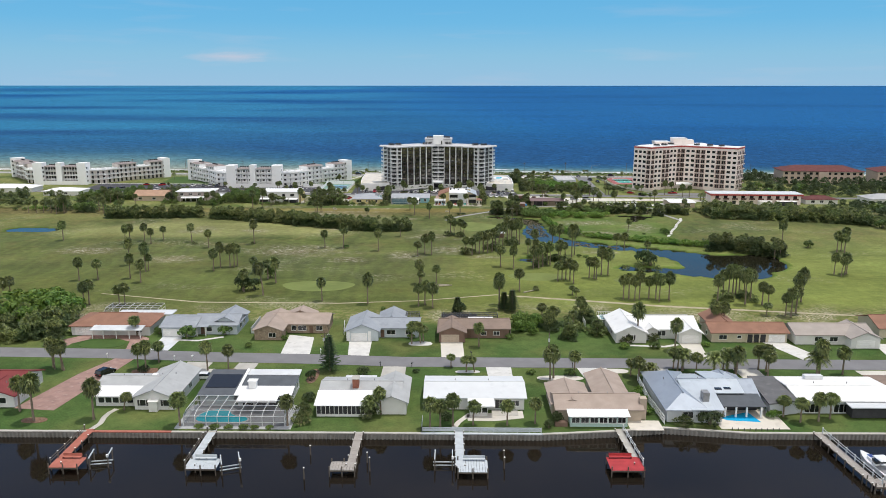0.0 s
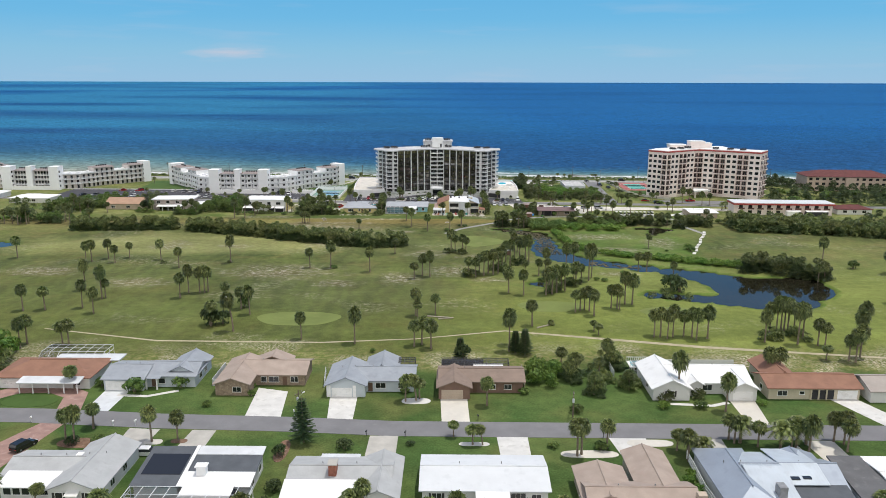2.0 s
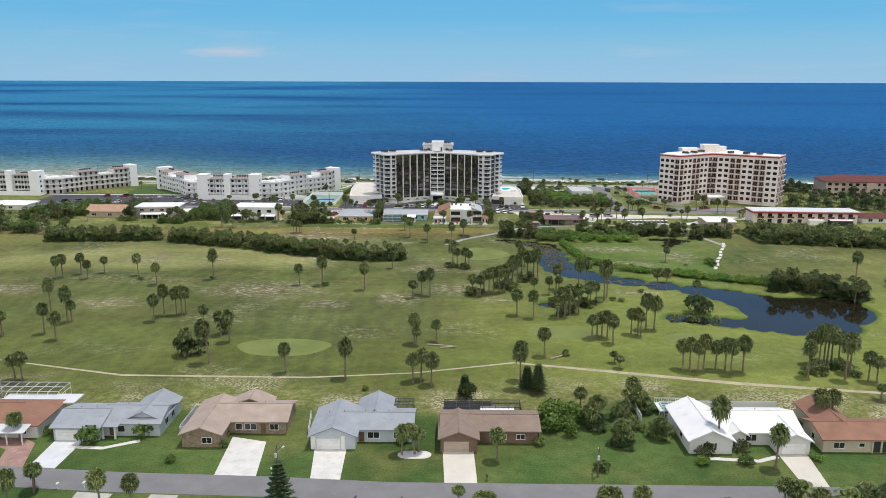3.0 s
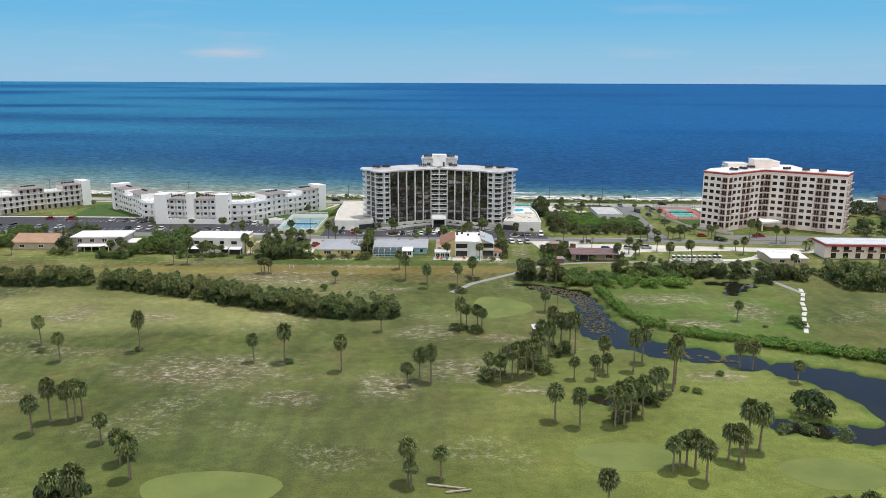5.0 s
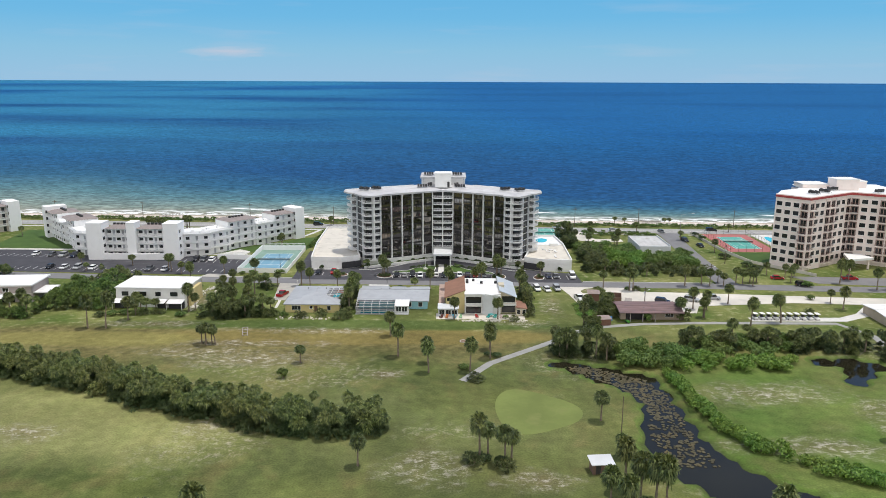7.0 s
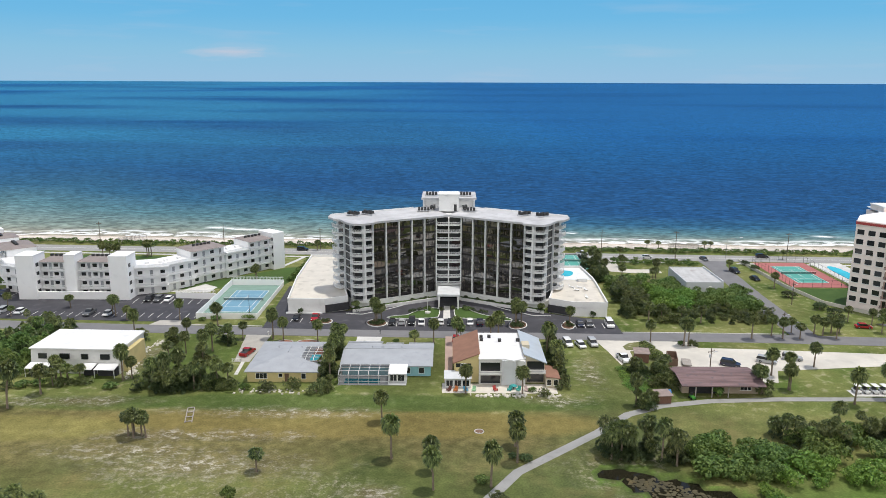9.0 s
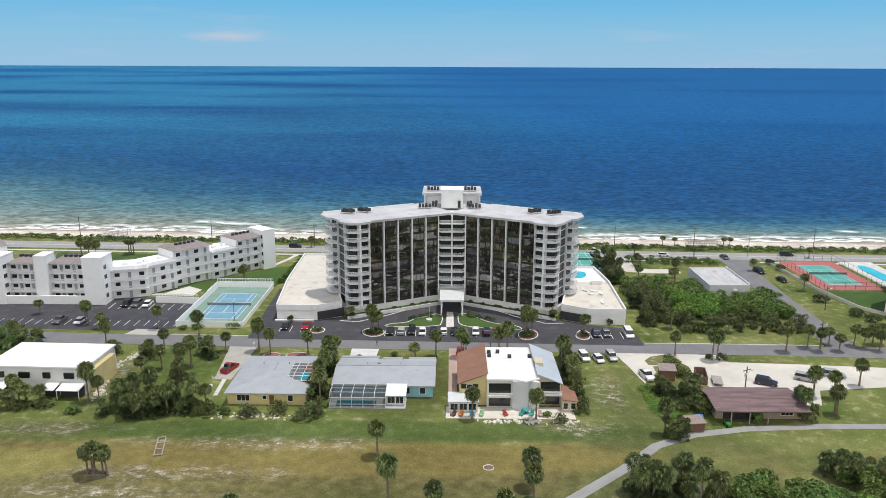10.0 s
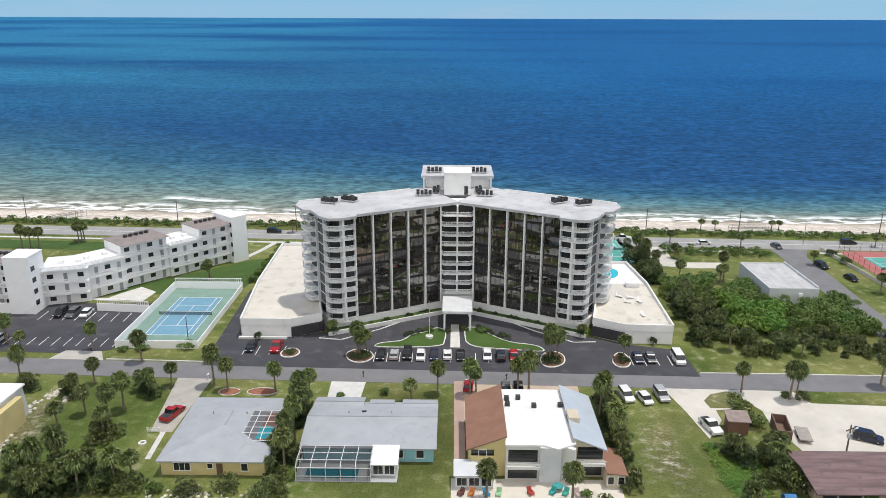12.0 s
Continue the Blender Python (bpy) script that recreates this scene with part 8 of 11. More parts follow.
PLACES = [
    ('course_west', [(-170.5, 320.4, 8.3), (-139.7, 312.5, 8.1), (-138.7, 315, 8), (-134.2, 319.4, 7.4), (-129.1, 313.5, 6.2), (-126.7, 321.3, 5.7), (-113.1, 318.1, 7.6), (-101.8, 305.9, 7.3), (-84.6, 313.5, 10.7), (-122.1, 275.2, 10.2), (-112, 265.1, 10.7), (-111.4, 266.3, 5.8), (-113.5, 255.2, 8.6), (-107.7, 250.1, 7.6), (-130.2, 252.3, 7.7), (-124.1, 253.4, 6.8), (-101.5, 222.8, 6.7), (-87.5, 266.7, 7.8), (-86.6, 272.1, 9.2), (-83.2, 272.8, 8.3), (-81.6, 272.8, 8.7), (-80.8, 274.1, 8), (-71.9, 263, 5.7), (-64.6, 255, 6.4), (-60.7, 249.9, 8.7), (-68.8, 238.8, 7.2), (-61.3, 234.5, 11), (-112.9, 223.4, 7.5)]),
    ('course_mid', [(-41, 228.2, 7.3), (-53.1, 306.8, 7.1), (-45.2, 306.2, 10), (-30.1, 301, 9), (-23.1, 330.7, 5.9), (-13.5, 291.8, 5.4), (-10.8, 295.5, 7.6), (-8, 294.1, 9), (-11, 249.3, 8), (-10.4, 247.8, 4.5), (-5.2, 250.4, 5.9), (-10.2, 223.1, 6.7), (-8.3, 224.7, 7.2), (-5.8, 221.3, 7.4), (-26.2, 225.2, 9.6), (-22.6, 402.6, 6.7), (-11.2, 376.1, 7.7), (14.5, 219.8, 11.2), (22.6, 240.4, 7.2), (18.5, 274.6, 7.8), (23.2, 271.7, 8.2)]),
    ('grove_creek', [(41.5, 302, 10.6), (34.2, 303.3, 8.2), (45.1, 308, 9.6), (68.8, 305.4, 6.8), (71.7, 304.7, 7.2), (26.1, 296.7, 5.2), (31, 296.8, 5.6), (34.7, 299.7, 5), (5.8, 295.8, 6.6), (8.3, 294.4, 6.6), (9.8, 299.5, 6.7), (11.3, 296.6, 8.4), (13, 299.6, 8.1), (14.7, 298.1, 9.1), (16.6, 299.7, 9.1), (18.3, 304.3, 8.7), (20.5, 315.6, 8.2), (21.7, 309.9, 9.9), (24.5, 322.6, 9.9), (26, 318.3, 9.3), (27.9, 315.7, 10.3), (29.2, 314.1, 11.1), (30.5, 271.8, 8.2), (31.7, 274.2, 8.5), (32.6, 273, 8.5), (34.4, 274.9, 8.7), (36.4, 278, 7.5), (37.4, 276.8, 8.8), (42.1, 283.3, 8), (44.6, 286.7, 6.2), (41.7, 286, 5.4), (47.7, 290.2, 12.9), (49.5, 294.4, 11.9)]),
    ('course_east', [(82, 342.5, 5.8), (37.1, 253.6, 6.5), (38.8, 255.2, 6), (40.2, 255.7, 6.7), (41.5, 254.7, 7.4), (42.1, 250.2, 7.5), (48.8, 258, 6.9), (50.4, 257, 7.2), (51.1, 256.5, 6.5), (53.9, 261.9, 10.2), (56.2, 261.9, 9.3), (55, 231.4, 7.2), (56.7, 231.4, 8), (58.3, 230.2, 7.7), (60.1, 231.5, 8.8), (63.3, 232.3, 7), (65.3, 231.5, 8), (65.8, 229.1, 8.5), (69.2, 230.4, 8.7), (39.5, 236.2, 2.4), (40.1, 232.8, 2.8), (83.7, 227.8, 8.6), (88.4, 236.1, 8.2), (89.7, 234.9, 10.1), (91.5, 236.2, 10), (92.8, 237.1, 9.6), (94.3, 238, 8.9), (95.6, 237.1, 7.9), (91.8, 226.3, 11.4), (95.2, 230.8, 9.6)]),
    ('course_far_east', [(157.6, 300.8, 8.2), (159.6, 298.7, 7.4), (162.4, 304, 9.4), (160.2, 302.6, 6.6), (138.4, 264.4, 7.4), (139.6, 261.6, 6.4), (141.6, 263.2, 7.8), (143.2, 265, 6.2), (100.4, 213.4, 8.6), (99.2, 214.4, 6.4), (103.4, 217, 8.2), (93.8, 214.9, 3.4), (143, 318.8, 9.5), (96.8, 225.6, 6.9), (98.4, 224.9, 6), (128.1, 291, 6.5), (130.5, 291.7, 5.3), (107.3, 225, 9.7), (110.4, 229, 10.6), (78.8, 295.7, 5)]),
    ('street_north', [(-85.9, 194.2, 5.5), (-72.9, 167.9, 7.5), (-72.9, 175.8, 4.1), (-58.6, 169.3, 6.9), (-53.7, 169.7, 5.9), (-10.5, 188.6, 5.6), (-8.2, 189.1, 5.4), (-7.5, 189.9, 4.1), (7.2, 186.8, 6.1), (-0.1, 172.1, 2.8), (3.6, 169, 3.5), (5.5, 169, 3.5), (23, 164.7, 7.2), (23.9, 165.4, 7.3), (29.2, 168, 5.3), (50, 192.6, 9.8), (57.8, 184.6, 8.1), (74, 202.4, 7.6), (76.5, 202.4, 7.3)]),
    ('street_south', [(42.3, 167.2, 3.8), (54.3, 170.3, 5), (58.3, 168.9, 4.6), (66.5, 165.6, 7.5), (75.3, 170, 6.4), (64.1, 167.5, 5.5)]),
    ('river_gardens', [(-73.5, 142.4, 8.4), (-69.1, 146.8, 3.5), (-54.7, 139.6, 6.6), (-33, 139.8, 6.1), (-14.7, 145.3, 5.5), (-4.3, 139.2, 6), (-2.2, 139.2, 5.5), (0.3, 140.3, 6.4), (4.4, 140.7, 4.8), (11.3, 140.8, 4.8), (17, 141.5, 5), (73.9, 171.1, 5.7), (74.5, 167.1, 6.1), (86.2, 166.4, 9), (92.7, 168.4, 6.5), (68.8, 145.3, 4), (71.2, 142.8, 4.7), (75.1, 143.3, 5.6), (78, 144.4, 5.1), (43.2, 163, 5.7), (53.7, 171.7, 4.9), (-93.2, 168.9, 7), (-95.8, 169.7, 6), (-75.7, 170, 6), (-72.5, 174.7, 4.8)]),
    ('river_gardens_west', [(-90.9, 146.1, 7.4), (-85.5, 141.6, 9.9), (-96.8, 171, 7.2), (-93.8, 169.3, 7.2), (-122, 200.9, 3.3), (-112.8, 220, 7.7), (-103.3, 223.1, 5.8), (-140.6, 228.9, 7.1), (-142.1, 227.6, 6.9)]),
    ('tower_forecourt', [(-111.2, 474.7, 5.5), (-37.4, 478.8, 2.8), (19.7, 478.1, 2.5), (-104.4, 468.8, 4)]),
    ('tower_gardens', [(46.1, 539.5, 6.7), (46.6, 530.7, 7.6), (53.5, 518.7, 5.2), (66, 469.7, 4.7), (75.7, 456.1, 7.4), (82.2, 458.5, 5.8), (84.4, 456.2, 5.8), (88.9, 461.1, 4.2), (94.9, 460.2, 5.4), (96.7, 458.8, 5), (100.3, 461.3, 5.1), (102.7, 461.4, 5.1), (110.4, 471.7, 4.4), (83.2, 435.3, 6), (70.1, 429.5, 6.6), (70.5, 421, 5.6), (63.3, 420.9, 5.6), (114.9, 461.6, 5.1), (66.8, 523, 6.4), (104.1, 508.7, 5.1), (96.9, 532, 3.9), (125.2, 550.8, 3.5), (89.2, 456.3, 4.1), (99.5, 456.6, 5)]),
    ('dune', [(-144.9, 542.6, 7.4), (-142.2, 542.6, 6.5), (-139.6, 542.7, 6.5), (-130.1, 549, 6.6), (-128.9, 550.3, 6.3), (-130.7, 552.2, 5.2), (-64, 562.5, 4), (81.3, 548.1, 4.7), (103.4, 572.3, 2.2), (100.9, 572.3, 2), (65.3, 517.1, 4.6), (75.7, 570.2, 3.2), (80.9, 571, 2.4), (-77.6, 515.2, 4.1), (60.5, 553.7, 3.8), (48.9, 547.3, 4.7)]),
    ('condo_lot', [(-127.1, 480.6, 3.7), (-109.3, 472.4, 6.2), (-77.4, 515.6, 5.2), (-140.7, 471.7, 2.7), (-127.7, 459, 3.4), (-120.8, 456.7, 4.2)]),
    ('condo_lot_west', [(-146.1, 479.5, 4.7), (-185.1, 485.6, 3.6), (-188.3, 547.5, 2.8), (-198.7, 532.9, 4.1), (-177.4, 533.5, 4.6), (-71.6, 394.6, 5.6), (-70.4, 395.6, 5.0), (-73.0, 395.4, 4.8), (-69.2, 394.8, 4.4), (-72.2, 396.4, 5.2), (-102.6, 424.4, 5.4), (-100.6, 423.0, 4.8), (-98.4, 421.8, 4.2), (-95.8, 422.6, 3.8), (-101.2, 420.2, 3.6), (-77.4, 441.8, 5.6), (-80.2, 437.2, 4.4), (-84.6, 425.0, 5.0), (-109.7, 407.4, 9.6), (-104.5, 407.5, 10.5), (-101.4, 415.3, 6.6), (4.6, 392.4, 6.8), (-11.5, 382.4, 6.5), (-19.4, 387, 8.7), (-43.7, 381.8, 4.1), (81.8, 413.2, 8.3), (91.9, 416.4, 8.4), (116, 468.9, 4.5), (119.3, 469, 4.5), (117.2, 429.9, 6.9), (116.6, 436.8, 4), (127.1, 405.5, 5.4), (74.2, 428.9, 5.9), (131.7, 460.6, 8.7), (137, 465, 7.3), (140.3, 452.5, 7.4), (144.4, 452.6, 6.4)]),
    ('villa_plots', [(-139, 419.6, 6.5), (-135.6, 420.4, 7.4), (-132.4, 417, 6.6), (-180.5, 421.6, 5.2), (-158.8, 425.6, 5.6), (-196, 424, 7.8), (-192.6, 426, 6.4), (-202, 430, 8.2), (-189.5, 396, 9), (-184.4, 390, 8.4), (-176.5, 394, 6.8), (-205, 389, 9.4), (-208.6, 388, 8), (-95.4, 452.9, 8.1), (-82.7, 449.1, 4.5), (-81.2, 453.7, 5.2), (-71.0, 443.6, 7.2), (-72.0, 439.5, 7), (-68.6, 449.4, 5.1), (-65.5, 453.0, 4.6), (-57.3, 453.7, 8.4), (-54.0, 451.7, 6.4), (-44.5, 451.1, 5.8), (-75.8, 463.9, 6.6), (-88.7, 469.2, 6.2), (-86.3, 423.8, 8.5), (-74.4, 420, 8), (-67.4, 418.3, 6.3), (-66.6, 420.4, 6), (-62.4, 419.9, 6.5), (-60.4, 421.6, 4.8), (-77.8, 420.3, 6.5), (-72.2, 423, 8), (-70.3, 433.7, 5.8), (-37.0, 425, 7), (-37.3, 439.9, 8), (-38.1, 431, 6.5), (-37.5, 435, 7.5), (-38.5, 445, 7), (-37.6, 450, 5)]),
    ('tower_street', [(-12.8, 451, 6.4), (-17.7, 447.5, 4.2), (-6.5, 450.7, 7.2), (-5.3, 451.2, 5.1), (4.8, 450.2, 9), (2.8, 451.2, 7.2), (-30.4, 468, 7.3), (-28.6, 468.7, 5), (-29.8, 466.6, 5.2), (10.8, 466, 8), (12.5, 466.6, 6.7), (11.2, 467.6, 5.5), (46.7, 452.7, 5.9), (55, 450, 7.6), (56.2, 450, 7.4), (26.6, 466.5, 5.4), (16.8, 441.3, 9), (17.9, 431.6, 7.2), (18.4, 437, 5.5), (18, 445, 7.2), (-4.7, 417.5, 6.4), (8.3, 417.3, 6.4), (32.8, 411.5, 7.2), (43.6, 428.4, 5.1), (42.2, 426.5, 4.6), (51.2, 472, 5.3), (55.3, 473.2, 4.4), (60.4, 470.6, 4.4)]),
    ('empty_plot', [(28.7, 201.5, 6.2), (37.7, 210.4, 6.4), (31.5, 193, 4.8), (39.8, 195.5, 4.2), (26.2, 208, 5.0), (34.5, 203, 4.4), (15, 224.7, 8.2)]),
    ('creek_head', [(-1.0, 377.3, 8.4), (4.4, 385.9, 7.6), (25.8, 350.3, 6.2), (-0.4, 333.3, 9), (1.2, 334.6, 6.5), (4.3, 332.0, 7.4), (5.6, 333.2, 5.8), (26.6, 334.8, 4.3), (24.2, 387.6, 7.4), (31.6, 386.4, 8.6), (34.1, 385.2, 6.8), (22.4, 387.6, 6.4), (58.5, 395, 5.6), (71.4, 400, 6), (99, 394.4, 5.1), (103.9, 392.5, 5.6), (108, 391.2, 5.6), (66, 393, 5.2), (79, 395, 5.4), (63.1, 418.3, 6.6), (70.7, 420.5, 6.2)]),
    ('beach_lot', [(64, 516, 4.6), (57.4, 538, 4.2), (58.4, 536.6, 3.6), (49.0, 528, 5), (47.6, 533, 6)]),
]
rnd = random.Random(5)
for group, spots in PLACES:
    for x, y, hgt in spots:
        if hgt < 3.4:
            hgt = max(2.6, hgt)
        i = 4 if rnd.random() < 0.05 else rnd.choice((0, 1, 2, 3, 5))
        p = plant(PALMS[i][0], x, y, hgt + 0.6, PALMS[i][1], rnd)
        if i == 4:
            tagged(p, "leaning cabbage palm with a round crown of fan fronds")
        elif hgt > 9:
            tagged(p, "tall cabbage palm with a small round crown")
        elif hgt < 4.5:
            tagged(p, "young short cabbage palm with a low crown")
for p, _ in PALMS:  # the patterns stand in the far grove themselves
    p.matrix_world = pose(-225 + 4 * PALMS.index((p, _)), 391, 0)


def leaf_blob(rnd, r, count, leaf, flat=0.8, core=True, palmetto=False):
    """A shrub: leaves set over a lumpy mound, thick at the skin, with gaps."""
    s = S()
    if palmetto:
        lumps = [(Vector((rnd.uniform(-0.5, 0.5) * r, rnd.uniform(-0.5, 0.5) * r, rnd.uniform(0.3, 0.75) * r * flat)), r * rnd.uniform(0.4, 0.62)) for _ in range(7)]
    else:  # many small heads, with deep gaps between them
        lumps = [(Vector((0, 0, 0.4 * r * flat)), r * 0.62)]
        for k in range(15):
            a, q = k * 2.39996 + rnd.uniform(-0.3, 0.3), math.sqrt((k + 0.5) / 15)
            lumps.append((Vector((0.8 * r * q * math.cos(a), 0.8 * r * q * math.sin(a), r * flat * (0.35 + 0.75 * math.sqrt(1 - 0.85 * q * q) * rnd.uniform(0.75, 1.1)))), r * rnd.uniform(0.2, 0.36)))
    for i in range(count):
        c, q = rnd.choice(lumps)
        d = Vector((rnd.gauss(0, 1), rnd.gauss(0, 1), rnd.gauss(0.35, 0.9))).normalized()
        p = c + Vector((d.x, d.y, d.z * flat)) * q * rnd.uniform(0.8, 1.06)
        if p.z < 0.05:
            p.z = rnd.uniform(0.05, 0.35)
        if palmetto:
            fan(s, p - d * leaf * 0.5, d + Vector((0, 0, 0.3)), leaf * rnd.uniform(0.8, 1.3), rnd)
            continue
        u = d.orthogonal().normalized()
        u = (u * math.cos(i) + d.cross(u) * math.sin(i) + d * rnd.uniform(-0.5, 0.5)).normalized()
        v = d.cross(u).normalized()
        a = leaf * rnd.uniform(0.6, 1.3)
        k = len(s.v)
        s.v += [tuple(p - u * a), tuple(p + v * a * 0.55 + d * 0.1 * a), tuple(p + u * a), tuple(p - v * a * 0.55)]
        s.f.append((k, k + 1, k + 2, k + 3))
    return s


def bush_master(i, name, label, category, m, r, count, leaf, flat=0.8, palmetto=False):
    rn = random.Random(90 + i)
    t = thing(name, (-236 + 5 * i, 398), label, category, name + "s")
    part("foliage", leaf_blob(rn, r, count, leaf, flat, palmetto=palmetto), m, t)
    core = S()
    for _ in range(3):
        x, y = rn.uniform(-0.3, 0.3) * r, rn.uniform(-0.3, 0.3) * r
        core.rod((x * 0.3, y * 0.3, 0), (x, y, r * flat * 0.8), 0.09 * r / 1.5, 0.03, 5)
    part("stem", core, BARK, t)
    return t


BUSHES = {
    "bush": [bush_master(i, "bush", "rounded dense green bush", "bush", BUSH_LEAF, 1.5, 620, 0.2) for i in range(2)],
    "bright": [bush_master(2 + i, "bright_bush", "bright green leafy sea-grape bush", "bush", BRIGHT_LEAF, 2.6, 900, 0.26, 0.75) for i in range(2)],
    "dark": [bush_master(4 + i, "dark_bush", "dark green dense shrub", "shrub", DARK_LEAF, 1.8, 700, 0.2) for i in range(1)],
    "palmetto": [bush_master(5 + i, "palmetto", "spiky grey-green palmetto clump", "palmetto", SILVER_LEAF, 2.0, 90, 0.95, 0.7, True) for i in range(2)],
}


def bush(kind, x, y, r, hgt=None, label=""):
    m = rnd.choice(BUSHES[kind])
    full = {"bush": 1.5, "bright": 2.6, "dark": 1.8, "palmetto": 2.0}[kind]
    k = r / full
    b = copy_thing(m, pose(x, y, land_z(x, y) - 0.05, 0, 0, rnd.uniform(0, 360)) @ Matrix.Diagonal((k, k, k if hgt is None else hgt / (full * 1.25), 1)))
    return tagged(b, label) if label else b


def thicket(name, label, category, spots, m, palmetto, leaf, count, seed, kind="stuff"):
    """A hedge or thicket that nobody could count: many lumpy clumps grown together, as one mesh."""
    rn = random.Random(seed)
    pats = [leaf_blob(rn, 1.0, count, leaf, 0.95, palmetto=palmetto) for _ in range(4)]
    arr = [(np.array(p.v, dtype=float), p.f) for p in pats]
    mops = [fan_crown(rn, max(20, count // 2), 0.95, -0.85) for _ in range(3)] if palmetto else pats
    mop_arr = [(np.array(p.v, dtype=float), p.f) for p in mops]
    vs, fs, kinds, k = [], [], [], 0
    for x, y, r, hh in spots:
        v, f = arr[rn.randrange(4)]
        a = rn.uniform(0, 6.28)
        rot = np.array([[math.cos(a), -math.sin(a), 0], [math.sin(a), math.cos(a), 0], [0, 0, 1]])
        # a tall clump is a mound on the ground with rounder heads above it
        heads = [(x, y, 0.0, r)] if hh < 1.5 * r else [(x, y, 0.0, r), (x + rn.uniform(-0.4, 0.4) * r, y + rn.uniform(-0.4, 0.4) * r, max(0.4 * r, hh - 1.25 * r), r * 0.85)]
        for j, (hx, hy, hz, hr) in enumerate(heads):
            if j and palmetto:  # palm heads stand out of the top
                v, f = mop_arr[rn.randrange(3)]
                hz, hr = hh - 0.4 * r + rn.uniform(-0.3, 0.8), r * rn.uniform(0.7, 0.9)
            vs.append(v @ rot.T * np.array([hr, hr, hr if hh > 0.9 * r else hh]) + np.array([hx, hy, land_z(hx, hy) - 0.05 + hz]))
            fs += [tuple(i + k for i in q) for q in f]
            kinds += [1 if palmetto and not j and len(heads) > 1 else 0] * len(f)
            k += len(v)
    me = bpy.data.meshes.new(name)
    me.from_pydata(np.concatenate(vs).tolist(), [], fs)
    me.materials.append(m)
    me.materials.append(DARK_LEAF)  # leaf colour of the mounds darkened for the shade under the palm heads
    me.polygons.foreach_set("material_index", kinds)
    return tagged(new(name, me), label, category, "", kind)


def along(pts, step, depth, r, hh, seed):
    """Spots along a line, spread back over a depth."""
    rn = random.Random(seed)
    out = []
    for (x0, y0), (x1, y1) in zip(pts, pts[1:]):
        n = max(1, int(math.hypot(x1 - x0, y1 - y0) / step))
        for i in range(n):
            u = (i + rn.random()) / n
            for d in np.arange(r * 0.6, depth, step).tolist() or [0]:
                out.append((x0 + (x1 - x0) * u + rn.uniform(-1, 1), y0 + (y1 - y0) * u + d + rn.uniform(-0.8, 0.8), r * rn.uniform(0.75, 1.25), hh * rn.uniform(0.7, 1.2)))
    return out


def within(poly, n, r, hh, seed):
    """Spots strewn over a polygon."""
    rn = random.Random(seed)
    xs, ys = [p[0] for p in poly], [p[1] for p in poly]
    out = []
    while len(out) < n:
        x, y = rn.uniform(min(xs), max(xs)), rn.uniform(min(ys), max(ys))
        inside = False
        for i in range(len(poly)):
            (xa, ya), (xb, yb) = poly[i - 1], poly[i]
            if (ya > y) != (yb > y) and x < (xb - xa) * (y - ya) / (yb - ya) + xa:
                inside = not inside
        if inside:
            out.append((x, y, r * rn.uniform(0.7, 1.3), hh * rn.uniform(0.65, 1.25)))
    return out


thicket("palm_hedge", "long dense hedge of cabbage palms and shrubs across the turf", "hedge", along([(-122, 372.5), (-108, 369), (-88, 362), (-68, 352), (-47, 344), (-31, 340.5), (-20, 343)], 2.3, 8.5, 2.3, 5.0, 1), FROND, True, 0.62, 52, 11)
thicket("palm_hedge", "dense hedge of cabbage palms and shrubs across the turf", "hedge", along([(-178, 373), (-150, 375.5), (-129, 376)], 1.9, 7, 2.3, 5.0, 2), FROND, True, 0.62, 52, 12)
thicket("palm_hedge", "dark hedge of palms along the far fairway", "hedge", along([(134, 376), (160, 372), (185, 366), (205, 356)], 3, 22, 3.0, 5.5, 3), FROND, True, 0.85, 26, 13)
thicket("creek_thicket", "dense green thicket at the head of the creek", "thicket", within([(37.8, 380.5), (50.5, 377.5), (53, 390), (38.5, 392)], 30, 2.3, 3.8, 4) + within([(54, 385), (78, 386), (84, 391), (84, 397), (55, 395)], 34, 2.2, 3.4, 80), BUSH_LEAF, False, 0.115, 470, 14)
thicket("creek_thicket", "bright green leafy thicket beside the creek", "thicket", within([(50, 377), (77, 377.5), (82, 384), (54, 386)], 36, 2.0, 2.6, 81), BRIGHT_LEAF, False, 0.115, 440, 33)
thicket("creek_thicket", "tall palms and shrubs beside the creek", "thicket", within([(21, 387), (36, 385.5), (36.5, 391), (22, 393)], 20, 2.0, 5.4, 5) + within([(56, 390), (84, 391), (84, 398), (58, 398)], 24, 2.0, 4.6, 82), FROND, True, 0.52, 62, 15)
thicket("creek_thicket", "palmetto scrub behind the small pond", "thicket", within([(84, 391), (106, 389.5), (124, 387), (124, 396), (85, 398)], 40, 2.1, 4.4, 6) + within([(105, 383), (110, 383), (110, 388), (105, 388)], 5, 1.8, 4.0, 83), FROND, True, 0.52, 60, 16)
thicket("bank_shrubs", "low bright green reeds and shrubs along the creek bank", "shrubs", along([(47, 374), (48.9, 354), (50.2, 344), (54, 336), (58.5, 334)], 1.5, 4.2, 1.6, 1.8, 7) + along([(60.5, 329), (71, 323.5), (88, 316), (118, 304)], 1.6, 5.0, 1.7, 1.8, 8), BRIGHT_LEAF, False, 0.14, 270, 17)
thicket("pond_grove", "dense grove of palms and shrubs on the pond bank", "grove", within([(105, 303), (111, 300.5), (118, 298), (125, 295), (132, 291), (133, 296), (125, 305), (109, 310)], 46, 2.6, 5.6, 9), FROND, True, 0.62, 46, 18)
